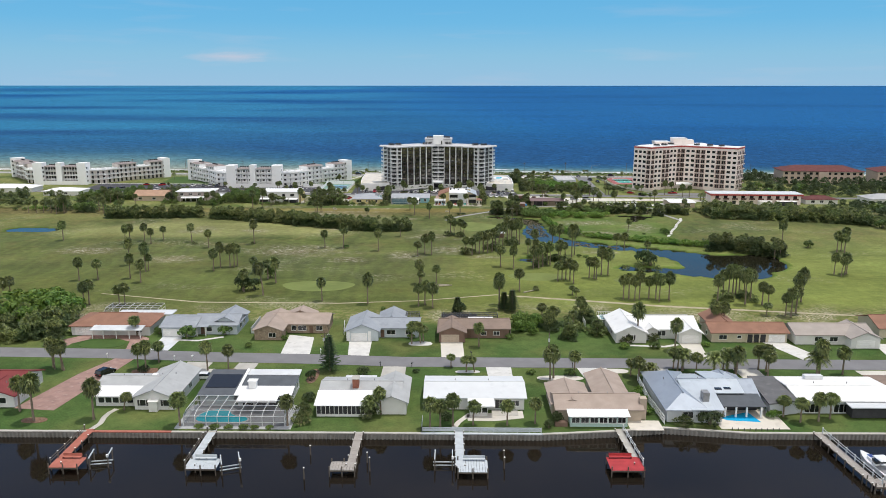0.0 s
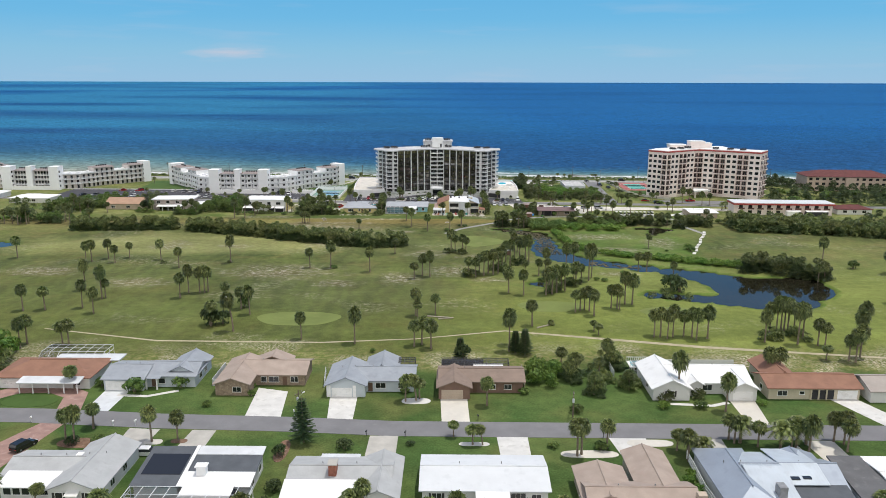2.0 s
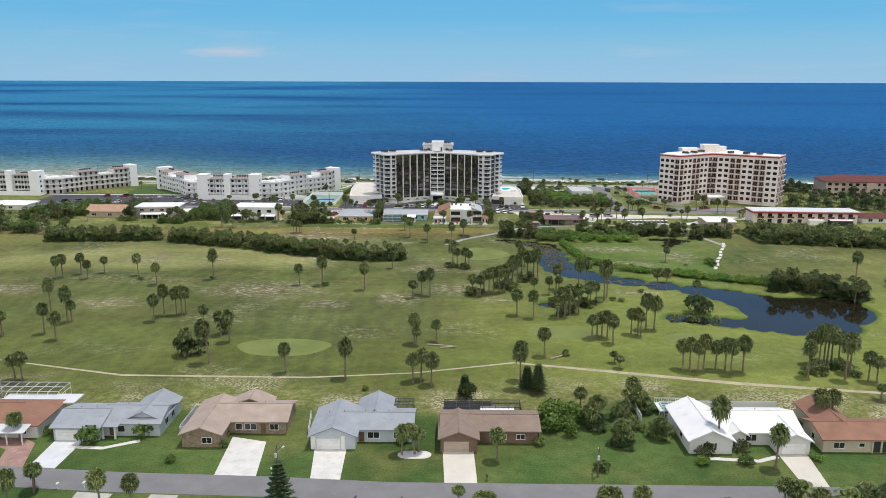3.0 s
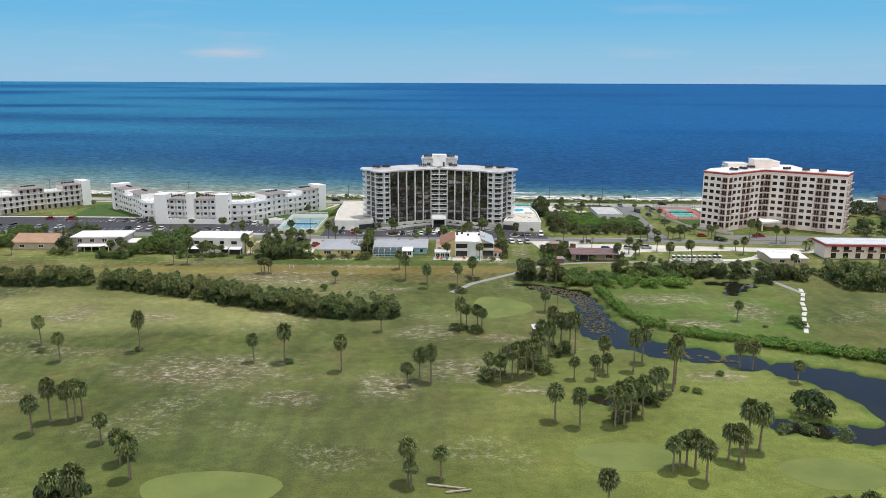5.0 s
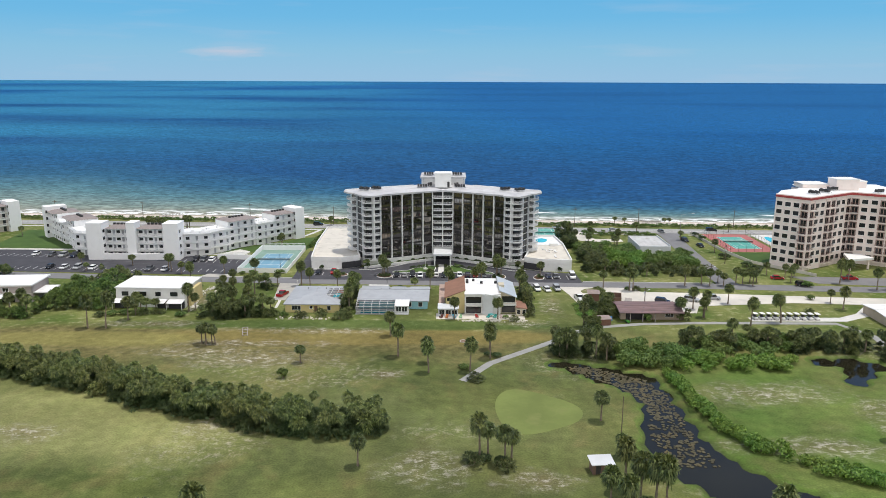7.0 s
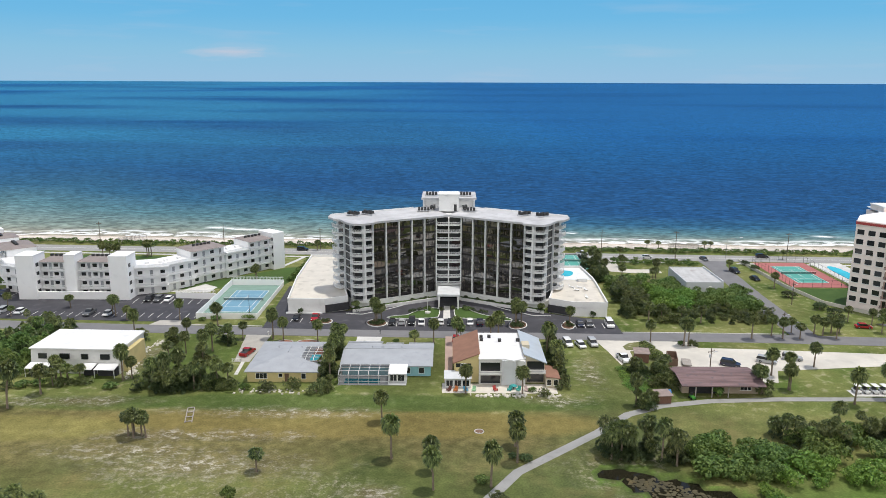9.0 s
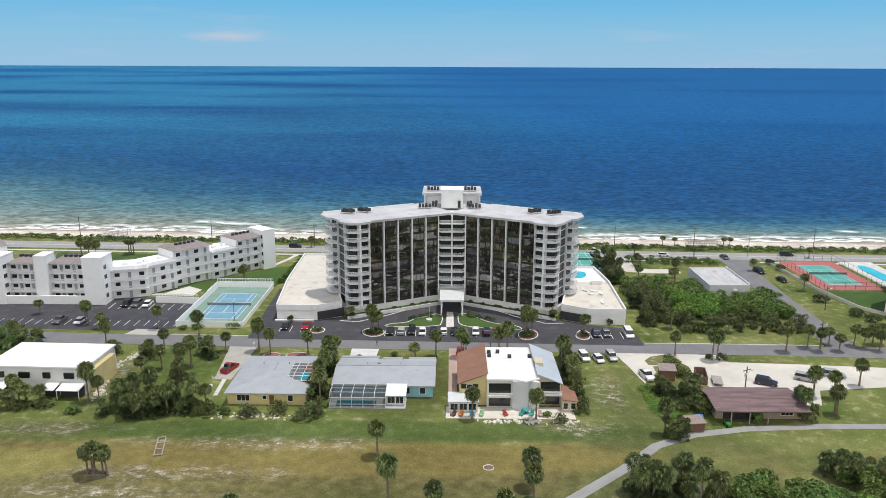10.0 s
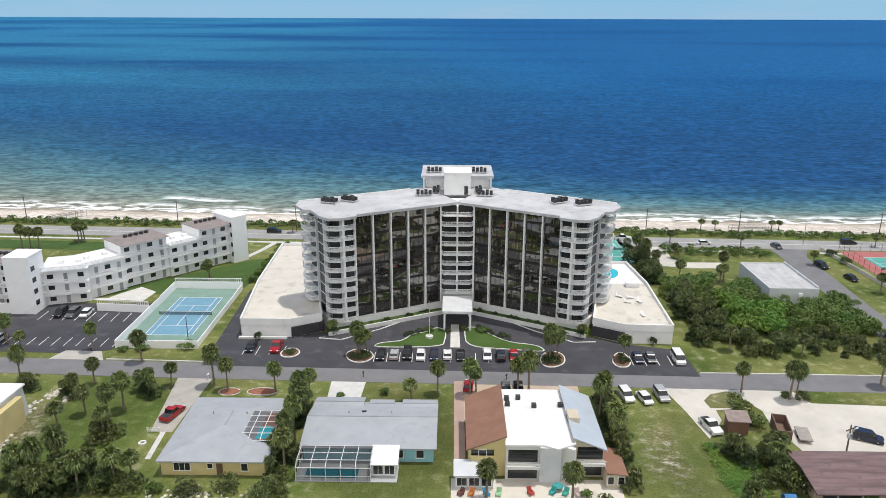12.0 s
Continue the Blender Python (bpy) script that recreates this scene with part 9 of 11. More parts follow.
thicket("villa_thicket", "tangle of palmetto and palms between the villas", "thicket", within([(-81, 417), (-67, 416.5), (-66, 420), (-70, 424.5), (-79, 423.5)], 30, 2.2, 4.0, 10) + within([(-65.5, 418), (-58, 418.5), (-58.5, 421.5), (-65, 421.5)], 11, 1.7, 2.6, 60) + within([(-72.5, 431.5), (-68.5, 431.5), (-69, 436), (-72, 436)], 6, 1.8, 3.2, 61) + within([(-84.5, 447.5), (-81.5, 447.5), (-81.5, 450), (-84.5, 450)], 4, 1.5, 2.6, 62) + within([(-94, 450), (-91, 450), (-91, 453), (-94, 453)], 4, 1.5, 3.0, 63) + within([(-70.5, 448), (-67, 448), (-67, 451), (-70.5, 451)], 4, 1.5, 2.8, 64) + within([(-39.5, 420), (-36, 420), (-36, 446), (-39.5, 446)], 20, 1.7, 4.2, 19), FROND, True, 0.62, 42, 19)
thicket("villa_thicket", "green thicket between the villas", "thicket", within([(-134, 422), (-112, 422), (-112, 440), (-120, 456), (-134, 446)], 64, 2.6, 4.4, 20) + within([(-146, 419), (-131, 414), (-129, 420), (-144, 424)], 12, 1.9, 3.0, 85) + within([(-166, 421), (-157, 420), (-157, 424), (-166, 425)], 7, 1.7, 2.2, 86) + within([(-214, 424), (-192, 428), (-190, 446), (-212, 448)], 34, 2.6, 5.2, 87) + within([(-212, 390), (-180, 392), (-180, 399), (-212, 402)], 16, 2.2, 4.6, 88) + within([(-200, 440), (-187, 436), (-187, 460), (-200, 462)], 30, 2.6, 4.5, 21), BUSH_LEAF, True, 0.55, 51, 20)
thicket("shore_thicket", "dense green sea-grape thicket beside the tower", "thicket", within([(54, 482), (66, 480), (69, 494), (57, 500)], 34, 2.6, 4.4, 22), BRIGHT_LEAF, False, 0.11, 500, 30)
thicket("shore_thicket", "dense dark green thicket beside the tower", "thicket", within([(44.5, 494), (69, 496), (69.5, 512), (60, 516), (46, 512)], 44, 2.5, 3.4, 22) + within([(70, 481), (88, 477), (90, 500), (84, 500), (84, 497), (70, 497)], 50, 2.4, 3.8, 23), BUSH_LEAF, False, 0.11, 450, 21)
thicket("shore_thicket", "grey-green palmetto scrub at the street edge", "thicket", within([(46, 470), (90, 467), (90, 479), (68, 481), (54, 478), (43, 478)], 44, 1.7, 2.6, 24) + within([(44.5, 474), (53, 474), (54, 500), (46, 506)], 34, 2, 4.4, 47) + within([(41.5, 512), (47.5, 512), (48.5, 540), (46, 550), (43, 540)], 26, 1.9, 4.0, 25) + along([(17.5, 424), (19.5, 450)], 2.2, 1.5, 2.0, 4.4, 26) + within([(38, 420), (44, 420), (44, 432), (36, 432)], 12, 2, 3.5, 27), FROND, True, 0.62, 50, 22)
thicket("dune_scrub", "low scrub along the dune by the coast road", "scrub", [(x, 566.8 - 0.045 * x + rnd.uniform(-2.6, 2.6), rnd.uniform(1.0, 2.0), rnd.uniform(0.7, 1.5)) for x in np.arange(-260, 260, 1.1)] + within([(54, 541), (88, 538), (88, 548), (56, 549)], 90, 1.2, 0.9, 28), BUSH_LEAF, False, 0.24, 70, 23)
thicket("garden_thicket", "lush shrubs filling the empty plot between houses", "thicket", within([(17.5, 199), (19, 207), (25, 208), (27, 199), (22, 196)], 13, 2.2, 3.4, 30), BRIGHT_LEAF, False, 0.15, 330, 24)
thicket("garden_thicket", "palms and shrubs filling the empty plot between houses", "thicket", within([(27, 200), (30.5, 200), (30.5, 204), (27, 204)], 6, 1.9, 4.4, 31) + within([(36, 208), (39.5, 208), (39.5, 212), (36, 212)], 5, 1.9, 4.2, 57) + within([(30.2, 191.8), (32.8, 191.8), (32.8, 194.4), (30.2, 194.4)], 4, 1.5, 3.0, 58) + within([(38.4, 193.8), (41, 193.8), (41, 198), (38.4, 198)], 6, 1.6, 2.8, 59) + within([(31, 198), (36, 198), (36, 206), (31, 206)], 6, 1.7, 2.0, 56) + within([(-140, 186), (-106, 190), (-108, 206), (-140, 210)], 40, 3, 5, 32), FROND, True, 0.62, 50, 25)
thicket("garden_thicket", "bright green leafy trees at the edge of the plots", "thicket", within([(-150, 200), (-110, 204), (-112, 220), (-150, 222)], 34, 4, 6, 33), BRIGHT_LEAF, False, 0.15, 330, 26)
thicket("far_woods", "dark woods round the far houses", "woods", within([(186, 452), (300, 440), (310, 505), (225, 508), (205, 486), (188, 480)], 90, 3.2, 5.5, 50) + within([(200, 350), (300, 350), (300, 420), (255, 420), (215, 410), (200, 400)], 90, 3.2, 5.0, 51) + within([(190, 515), (225, 515), (225, 550), (190, 545)], 40, 3, 5, 52), DARK_LEAF, True, 0.85, 12, 31)
thicket("far_woods", "green woods round the far houses", "woods", within([(-320, 400), (-192, 398), (-190, 432), (-252, 448), (-320, 460)], 110, 3.0, 4.6, 53) + within([(-176, 440), (-164, 436), (-164, 465), (-176, 468)], 16, 2.6, 4.5, 54) + within([(-133, 446), (-112, 446), (-112, 460), (-133, 464)], 22, 2.4, 4.0, 55), FROND, True, 0.85, 12, 32)
thicket("shrub_hedge", "grey-green flowering hedge beside the wooden shed", "hedge", along([(44.4, 448), (44.2, 438.5)], 1.2, 1.5, 1.5, 1.6, 65), FROND, False, 0.17, 260, 40)
thicket("tall_grass", "overgrown bright green grass on the empty plot", "tall grass", within([(33.5, 433.4), (40.9, 432.6), (41, 426), (37, 417), (33.5, 420)], 60, 1.6, 0.5, 66), BRIGHT_LEAF, False, 0.09, 360, 41)
thicket("garden_thicket", "tangle of palms and shrubs beside the club house path", "thicket", within([(33, 409.6), (36.5, 409.6), (38, 413.5), (34, 414)], 6, 1.6, 3.4, 67) + within([(41.2, 425.5), (44, 425.5), (44, 430.5), (41.2, 430.5)], 7, 1.6, 3.2, 84), FROND, True, 0.5, 80, 42)
thicket("planting", "dark shrubs planted under the tower front", "shrubs", along([(-36, 479.8), (-25, 486), (-15.5, 491.2)], 1.3, 0.6, 0.75, 0.9, 68) + along([(18.4, 479.6), (7.6, 486), (-2.4, 491.2)], 1.3, 0.6, 0.75, 0.9, 69) + along([(-21, 477.2), (-15, 481.4)], 1.0, 0.8, 0.9, 1.0, 70) + along([(2.6, 476.4), (-4.4, 482.4)], 1.0, 0.8, 0.9, 1.0, 71), DARK_LEAF, False, 0.16, 170, 43)
thicket("planting", "low shrubs filling the round planting islands", "shrubs", within([(-32.6, 468.4), (-30.2, 464.6), (-27.4, 466.6), (-28.6, 469.4)], 12, 0.9, 1.1, 72) + within([(9.4, 465.4), (11.4, 463.2), (13.6, 465), (13.6, 468.4), (11, 469.4)], 12, 0.9, 1.1, 73) + within([(24.8, 465), (26.4, 463.6), (27.6, 466), (26.8, 469.4)], 7, 0.8, 1.0, 74) + within([(-46.6, 468), (-44.8, 467), (-43.8, 468.6), (-45, 470)], 6, 0.8, 1.0, 75), DARK_LEAF, False, 0.16, 170, 44)
thicket("hedge", "clipped green hedge along the lawn", "hedge", along([(-65.2, 512), (-63.4, 548)], 1.4, 0, 1.2, 1.3, 34), BUSH_LEAF, False, 0.2, 160, 27)
thicket("garden_hedge", "flowering hedge beside the garden fence", "hedge", along([(41.5, 158), (40.5, 146)], 1.3, 0, 1.0, 1.6, 35) + along([(66.5, 158), (66.8, 144)], 1.2, 0, 1.2, 1.8, 36), BRIGHT_LEAF, False, 0.2, 160, 28)

thicket("grove_scrub", "palmetto scrub under the palms of a grove", "scrub", within([(4, 294), (20, 298), (30, 316), (22, 318), (12, 304), (3, 298)], 26, 1.7, 2.2, 40) + within([(29, 273), (38, 276), (46, 288), (40, 290), (33, 281)], 16, 1.6, 2.0, 41) + within([(83, 227), (97, 228), (95, 238), (86, 236)], 12, 1.6, 2.0, 42) + within([(62, 268), (72, 262), (78, 270), (70, 280)], 6, 1.6, 2.0, 43), FROND, True, 0.62, 44, 29)
LILY = paint("lily_pads", (0.085, 0.075, 0.042), 0.8, 0.4, 0.25, worn=(0.15, 0.115, 0.05))
lily = S()
pads = within([(24, 382), (30, 381), (41, 373), (43.6, 364), (43.6, 352), (37.5, 352), (37, 362), (33, 370), (24, 378.5)], 640, 0.42, 1, 44) + within([(36, 352), (43.6, 352), (43.6, 340), (45, 332), (37, 332), (34.5, 342)], 240, 0.4, 1, 45) + within([(52, 314), (70, 309), (72, 312), (54, 320)], 26, 0.9, 1, 46)
for i, (x, y, r, _) in enumerate(pads):
    z = -0.445 + 0.0001 * i
    lily.prism([(x + r * rnd.uniform(0.5, 1.1) * math.cos(a), y + r * rnd.uniform(0.5, 1.1) * math.sin(a)) for a in (0, 0.9, 1.8, 2.7, 3.6, 4.5, 5.4)], -0.47, z)
tagged(solo("lily_pads", lily, LILY, "brown floating lily pads and debris on the creek", "lily pads"), kind="stuff")

SHRUBS = [  # kind, x, y, radius, height
    ("bush", -62.0, 195.5, 2.2, 3.2), ("bush", -71.5, 192.5, 2.6, 4.0), ("bush", -53, 185.5, 1.1, 1.6), ("bush", -44.9, 191.2, 1.0, 1.6), ("bush", -46, 196, 1, 1.2),
    ("dark", -21, 167, 1.9, 2.4), ("dark", -32.6, 164, 1.5, 3.0), ("bush", 28, 167.5, 1.6, 1.8), ("bush", 19, 168, 1.2, 1.4), ("dark", 52.4, 141.6, 3.0, 3.6), ("palmetto", 47.2, 141.2, 2.2, 3.0),
    ("dark", -8.4, 168.6, 1.0, 1.2), ("dark", -73.5, 168, 1.6, 2), ("bush", -69, 169.5, 1.6, 1.3), ("palmetto", -17.2, 144.2, 2.4, 4.6), ("dark", -1, 142.5, 1.6, 2.2), ("bush", -47.5, 138.6, 1.2, 1.0),
    ("bush", -44.6, 138.6, 1.0, 0.9), ("bush", -41.6, 138.5, 1.2, 1.0), ("bush", -39.4, 138.5, 1.0, 0.9), ("bush", -50.6, 138.8, 1.1, 0.9), ("bush", -36.4, 138.5, 0.9, 0.9),
]
SHRUBS_B = [
    ("palmetto", -30.5, 141.5, 2.2, 3.0), ("palmetto", -30.8, 146, 2.0, 3.2), ("dark", -31, 152, 1.8, 2.4), ("bush", 26, 183.5, 1.6, 2.2), ("bush", -80.5, 196, 1.4, 2.5), ("bright", 45, 186, 1.6, 2.0),
    ("bush", 53, 186, 1.6, 2.0), ("palmetto", 46.4, 189.5, 1.8, 3.2), ("palmetto", 54, 191.5, 1.8, 3.0), ("bright", 67, 188, 1.4, 1.4), ("bush", -20.5, 192.5, 0.8, 0.9), ("bush", -11.0, 193.0, 1.2, 1.5),
    ("bush", 15.8, 193.2, 1.4, 1.6), ("dark", 21.5, 141.5, 1.4, 3.0), ("dark", 19.5, 139.5, 1.2, 2.0), ("palmetto", 64.8, 158.5, 1.6, 2.4), ("dark", 2.5, 214, 2.0, 5.0), ("bush", -20.8, 218.5, 0.9, 1.4),
    ("bright", 98, 340, 2.2, 3.0), ("bush", 98, 336, 1.6, 2.6), ("bush", 149.7, 309, 2.2, 3.6), ("bush", 62, 300, 1.2, 1.5), ("dark", 73.2, 278.6, 3.8, 7.0), ("dark", 75.4, 277, 3.2, 5.2),
]
SHRUBS_C = [
    ("dark", -69, 239.5, 3.4, 6.4), ("dark", -66, 241, 2.8, 5.0), ("bush", -64, 257, 2.2, 4.6), ("palmetto", -110, 312.5, 1.4, 1.6), ("palmetto", -85, 314, 1.3, 1.4), ("bush", -44, 306, 1.4, 1.6), ("palmetto", -98.6, 420.6, 2.2, 2.8), ("palmetto", -94.4, 421.4, 2.0, 2.4), ("bush", -104.6, 420.0, 1.8, 2.0), ("bush", -107.8, 419.2, 1.9, 1.8), ("palmetto", -111.0, 418.4, 2.0, 2.2),
    ("bush", -46, 372, 1.5, 3.0), ("palmetto", 0, 371.5, 2.4, 2.0), ("palmetto", -1.5, 332, 2.2, 3.2), ("palmetto", 4.5, 330, 2.2, 3.2), ("bush", -68.4, 470.8, 2.2, 2.0), ("bush", -78.2, 469.6, 1.8, 1.6), ("bush", -82, 469.0, 1.4, 1.2),
    ("dark", -53.9, 475.2, 1.0, 2.6), ("dark", -37, 478.5, 1.0, 2.6), ("dark", 19.4, 478.4, 1.0, 2.6), ("dark", 35, 474.4, 1.0, 2.4), ("bush", -15.5, 481, 1.4, 1.2), ("bush", -2.8, 481, 1.6, 1.2), ("palmetto", -11.2, 480.5, 1.0, 1.2), ("palmetto", -7.4, 482, 1.0, 1.2),
]
SHRUBS_D = [
    *[("dark", TC[0] + wing_frame(q)(k, -1.9)[0], TC[1] + wing_frame(q)(k, -1.9)[1], 1.0, 2.0) for q, k in ((-1, 4.5), (-1, 9.5), (-1, 15.5), (1, 3.0), (1, 7.0), (1, 11.2), (1, 12.8), (1, 18.0))],
    ("bush", -31.5, 449, 1.0, 1.2), ("bush", -23, 450.5, 1.1, 1.6), ("palmetto", -50.7, 418.6, 2.2, 2.6), ("palmetto", -44.9, 419.6, 2.0, 3.6), ("palmetto", -39.0, 417.6, 2.6, 3.8), ("palmetto", -36.6, 418.4, 2.0, 3.0), ("bush", -55.8, 418.6, 1.4, 2.0), ("bush", -87.2, 419, 2.0, 1.6),
    ("palmetto", 13.0, 416.6, 1.6, 2.4), ("palmetto", 17.9, 421.4, 2.2, 3.6), ("bush", 10.7, 418.7, 1.0, 1.4), ("bush", 52.7, 416.8, 1.5, 3.0), ("palmetto", 63.8, 418.4, 2.2, 4.4), ("palmetto", 57.6, 450, 1.6, 2.4), ("bush", 54.4, 450.6, 1.2, 1.4), ("dark", 104, 497, 2.6, 2.8), ("dark", 108, 484, 2.6, 2.6), ("dark", 110, 479, 2.4, 2.4), ("dark", 107, 533, 2.0, 2.6), ("dark", 106.5, 541, 2.0, 2.4), ("bush", 118, 456, 2.2, 2.4),
]
SHRUBS_E = [
    ("bush", 131, 399, 2.0, 2.6), ("dark", 6.0, 386.6, 1.5, 1.6), ("dark", 4.0, 387.6, 1.3, 1.4), ("bush", -2.6, 379, 1.6, 1.2), ("dark", 3.6, 331, 1.5, 2.6), ("dark", 0.6, 333, 1.5, 1.6), ("palmetto", 104, 424.5, 1.8, 2.6), ("bush", 112, 440.5, 1.6, 2.0), ("bush", -168, 466, 3.0, 4.0), ("dark", -164, 430, 3.0, 6.5), ("bush", 205, 352, 4, 5), ("bush", 218, 358, 4, 5), ("bush", 232, 366, 4.5, 5.5),
    ("bush", 250, 360, 4.5, 5.5), ("bush", 228, 400, 4.5, 5.5), ("bush", 262, 404, 5, 6), ("bush", 195, 460, 4, 5), ("bush", 207, 470, 4, 5), ("bush", 222, 476, 4.5, 6), ("bush", 240, 480, 4.5, 6), ("bush", 200, 490, 4, 5), ("bush", 256, 476, 4.5, 6),
    ("bush", 88, 336.5, 0.9, 0.9), ("bush", 50.6, 290.6, 1.2, 1.4), ("bush", 53.2, 289.6, 1.4, 1.3), ("palmetto", 33.8, 289, 1.8, 2.6), ("palmetto", 36.4, 288, 1.8, 2.8), ("bush", 31, 290.4, 1.3, 1.2), ("dark", -112, 194, 2.6, 3.0),
]
for kind, x, y, r, hh in SHRUBS + SHRUBS_B + SHRUBS_C + SHRUBS_D + SHRUBS_E:
    bush(kind, x, y, r, hh)


def conifer(x, y, hgt, rn):
    """A tall Norfolk pine: whorls of drooping boughs."""
    t = thing("conifer", (x, y), "tall dark Norfolk pine with tiered boughs", "conifer", "conifers")
    part("trunk", S().rod((0, 0, 0), (0, 0, hgt), 0.22, 0.04, 7), BARK, t)
    s = S()
    for j in range(13):
        z = hgt * (0.12 + 0.86 * j / 13)
        r = (1 - j / 13.5) * hgt * 0.27 + 0.25
        for i in range(8):
            a = i * 0.785 + j * 0.4 + rn.uniform(-0.15, 0.15)
            d = Vector((math.cos(a), math.sin(a), 0))
            e = Vector((-d.y, d.x, 0))
            for q in range(9):
                u = (q + 0.6) / 9
                p = Vector((0, 0, z)) + d * r * u + Vector((0, 0, 0.25 * u))
                wd = 0.52 * (1.1 - 0.5 * u)
                k = len(s.v)
                s.v += [tuple(p), tuple(p + e * wd + d * 0.25 - Vector((0, 0, 0.12))), tuple(p + d * 0.42), tuple(p - e * wd + d * 0.25 - Vector((0, 0, 0.12)))]
                s.f.append((k, k + 1, k + 2, k + 3))
    part("foliage", s, DARK_LEAF, t)


for x, y, hh in ((-29.2, 169.5, 9.5), (1.8, 215, 5.5), (18.3, 217.5, 7.2), (16.0, 219, 6.0), (-162, 428, 9)):
    conifer(x, y, hh, rnd)


def feather_palm(x, y, hgt, rn, label):
    """A date palm or queen palm with long arching feather fronds."""
    t = thing("feather_palm", (x, y), label, "palm tree", "feather palms")
    tr, top = trunk_shape(rn, hgt * 0.6, 0.28, 0.2)
    part("trunk", tr, BARK, t)
    s = S()
    for i in range(30):
        a = i * 2.4
        el = 1.3 - 1.6 * (i / 30)
        d = Vector((math.cos(a) * math.cos(el), math.sin(a) * math.cos(el), math.sin(el)))
        side = Vector((-math.sin(a), math.cos(a), 0))
        ln = hgt * 0.4 * rn.uniform(0.85, 1.1)
        spine = [top + d * ln * q / 13 - Vector((0, 0, ln * 0.6 * (q / 13) ** 2)) for q in range(14)]
        for q in range(1, 13):
            u = q / 13
            p, way = spine[q], (spine[q + 1] - spine[q - 1]).normalized()
            w = ln * 0.3 * math.sin(math.pi * (0.12 + 0.8 * u)) * rn.uniform(0.85, 1.15)
            for sg in (-1, 1):
                k = len(s.v)
                s.v += [tuple(p - way * ln * 0.05), tuple(p + way * ln * 0.05), tuple(p + side * sg * w + way * w * 0.5 - Vector((0, 0, 0.55 * w)))]
                s.f.append((k, k + 1, k + 2))
        s.add([tuple(q) for q in spine] + [tuple(q + side * 0.07) for q in spine], [(k, k + 1, 15 + k, 14 + k) for k in range(13)])
    part("crown", s, FROND, t)


for x, y, hh in ((55.5, 170.5, 7.5), (62, 167.5, 8), (65.5, 168.5, 8.5), (68, 170, 7), (86, 167, 8.5), (44, 166, 6), (46.0, 163.5, 6.5), (-16.8, 144.6, 6.0), (146, 437, 6), (149, 440, 6)):
    feather_palm(x, y, hh, rnd, "arching feather palm with long drooping fronds")

# ---- cars ----
GLASS_CAR = plain_glass("car_glass", (0.01, 0.012, 0.014), 0.05, 0.6)
LAMP_RED = paint("tail_lamp", (0.4, 0.02, 0.02), 0.3, 0.1, 4.0)
CAR_KINDS = {  # length, width, height, cabin from, cabin to
    "car": (4.6, 1.8, 1.45, -0.9, 1.35), "suv": (4.8, 1.9, 1.75, -0.75, 2.2), "pickup": (5.4, 1.95, 1.8, -0.7, 0.75), "van": (5.2, 2.0, 2.1, -1.5, 2.5)}
CAR_CACHE = {}


def car(kind, color_name, color, x, y, rz, label_color):
    key = (kind, color_name)
    at = pose(x, y, 0.06, 0, 0, rz)
    label = "%s %s parked on the ground" % (label_color, {"car": "saloon car", "suv": "sport utility car", "pickup": "pickup truck", "van": "van"}[kind])
    if key in CAR_CACHE:
        return copy_thing(CAR_CACHE[key], at)
    L, W, H, c0, c1 = CAR_KINDS[kind]
    t = CAR_CACHE[key] = thing("parked_" + kind, (0, 0), label, {"car": "car", "suv": "car", "pickup": "pickup", "van": "van"}[kind], "parked vehicles")
    t.matrix_world = at
    m = paint("car_" + color_name, color, 0.25, 0.04, 1.0, spec=0.6)
    belt = H * 0.57
    # nose at -y
    low = [(-L / 2, 0.32), (-L / 2 + 0.25, 0.2), (L / 2 - 0.2, 0.2), (L / 2, 0.35), (L / 2 - 0.03, belt * 0.98), (L / 2 - 0.25, belt + 0.02), (-L / 2 + 1.3, belt + 0.02), (-L / 2 + 0.3, belt * 0.86), (-L / 2, belt * 0.7)]
    part("body", S().extrude_x(low, -W / 2, W / 2), m, t)
    cab = [(c0 - 0.45, belt), (c1 + 0.35, belt), (c1, H - 0.06), (c0 + 0.35, H - 0.06)]
    part("cabin_glass", S().extrude_x(cab, -W / 2 + 0.1, W / 2 - 0.1), GLASS_CAR, t, "dark car windows")
    part("roof", S().extrude_x([(c0 + 0.25, H - 0.1), (c1 + 0.05, H - 0.1), (c1 - 0.1, H), (c0 + 0.45, H)], -W / 2 + 0.14, W / 2 - 0.14), m, t)
    for yy in (-L * 0.31, L * 0.3):
        for xx in (-W / 2 + 0.1, W / 2 - 0.1):
            wh = part("wheel", S().rod((xx - 0.11, yy, 0.33), (xx + 0.11, yy, 0.33), 0.33, 0.33, 12), RUBBER, t)
            part("rim", S().rod((xx - 0.12, yy, 0.33), (xx + 0.12, yy, 0.33), 0.19, 0.19, 8), METAL, wh)
    for xx in (-W / 2 + 0.25, W / 2 - 0.25):
        part("headlight", S().box(xx - 0.2, xx + 0.2, -L / 2 - 0.01, -L / 2 + 0.12, belt * 0.66, belt * 0.8), WHITE, t)
        part("tail_light", S().box(xx - 0.15, xx + 0.15, L / 2 - 0.12, L / 2 + 0.01, belt * 0.66, belt * 0.85), LAMP_RED, t)
    if kind == "pickup":
        part("bed", S().box(-W / 2 + 0.15, W / 2 - 0.15, 1.1, L / 2 - 0.2, belt - 0.02, belt + 0.045), DARK_METAL, t)
    return t


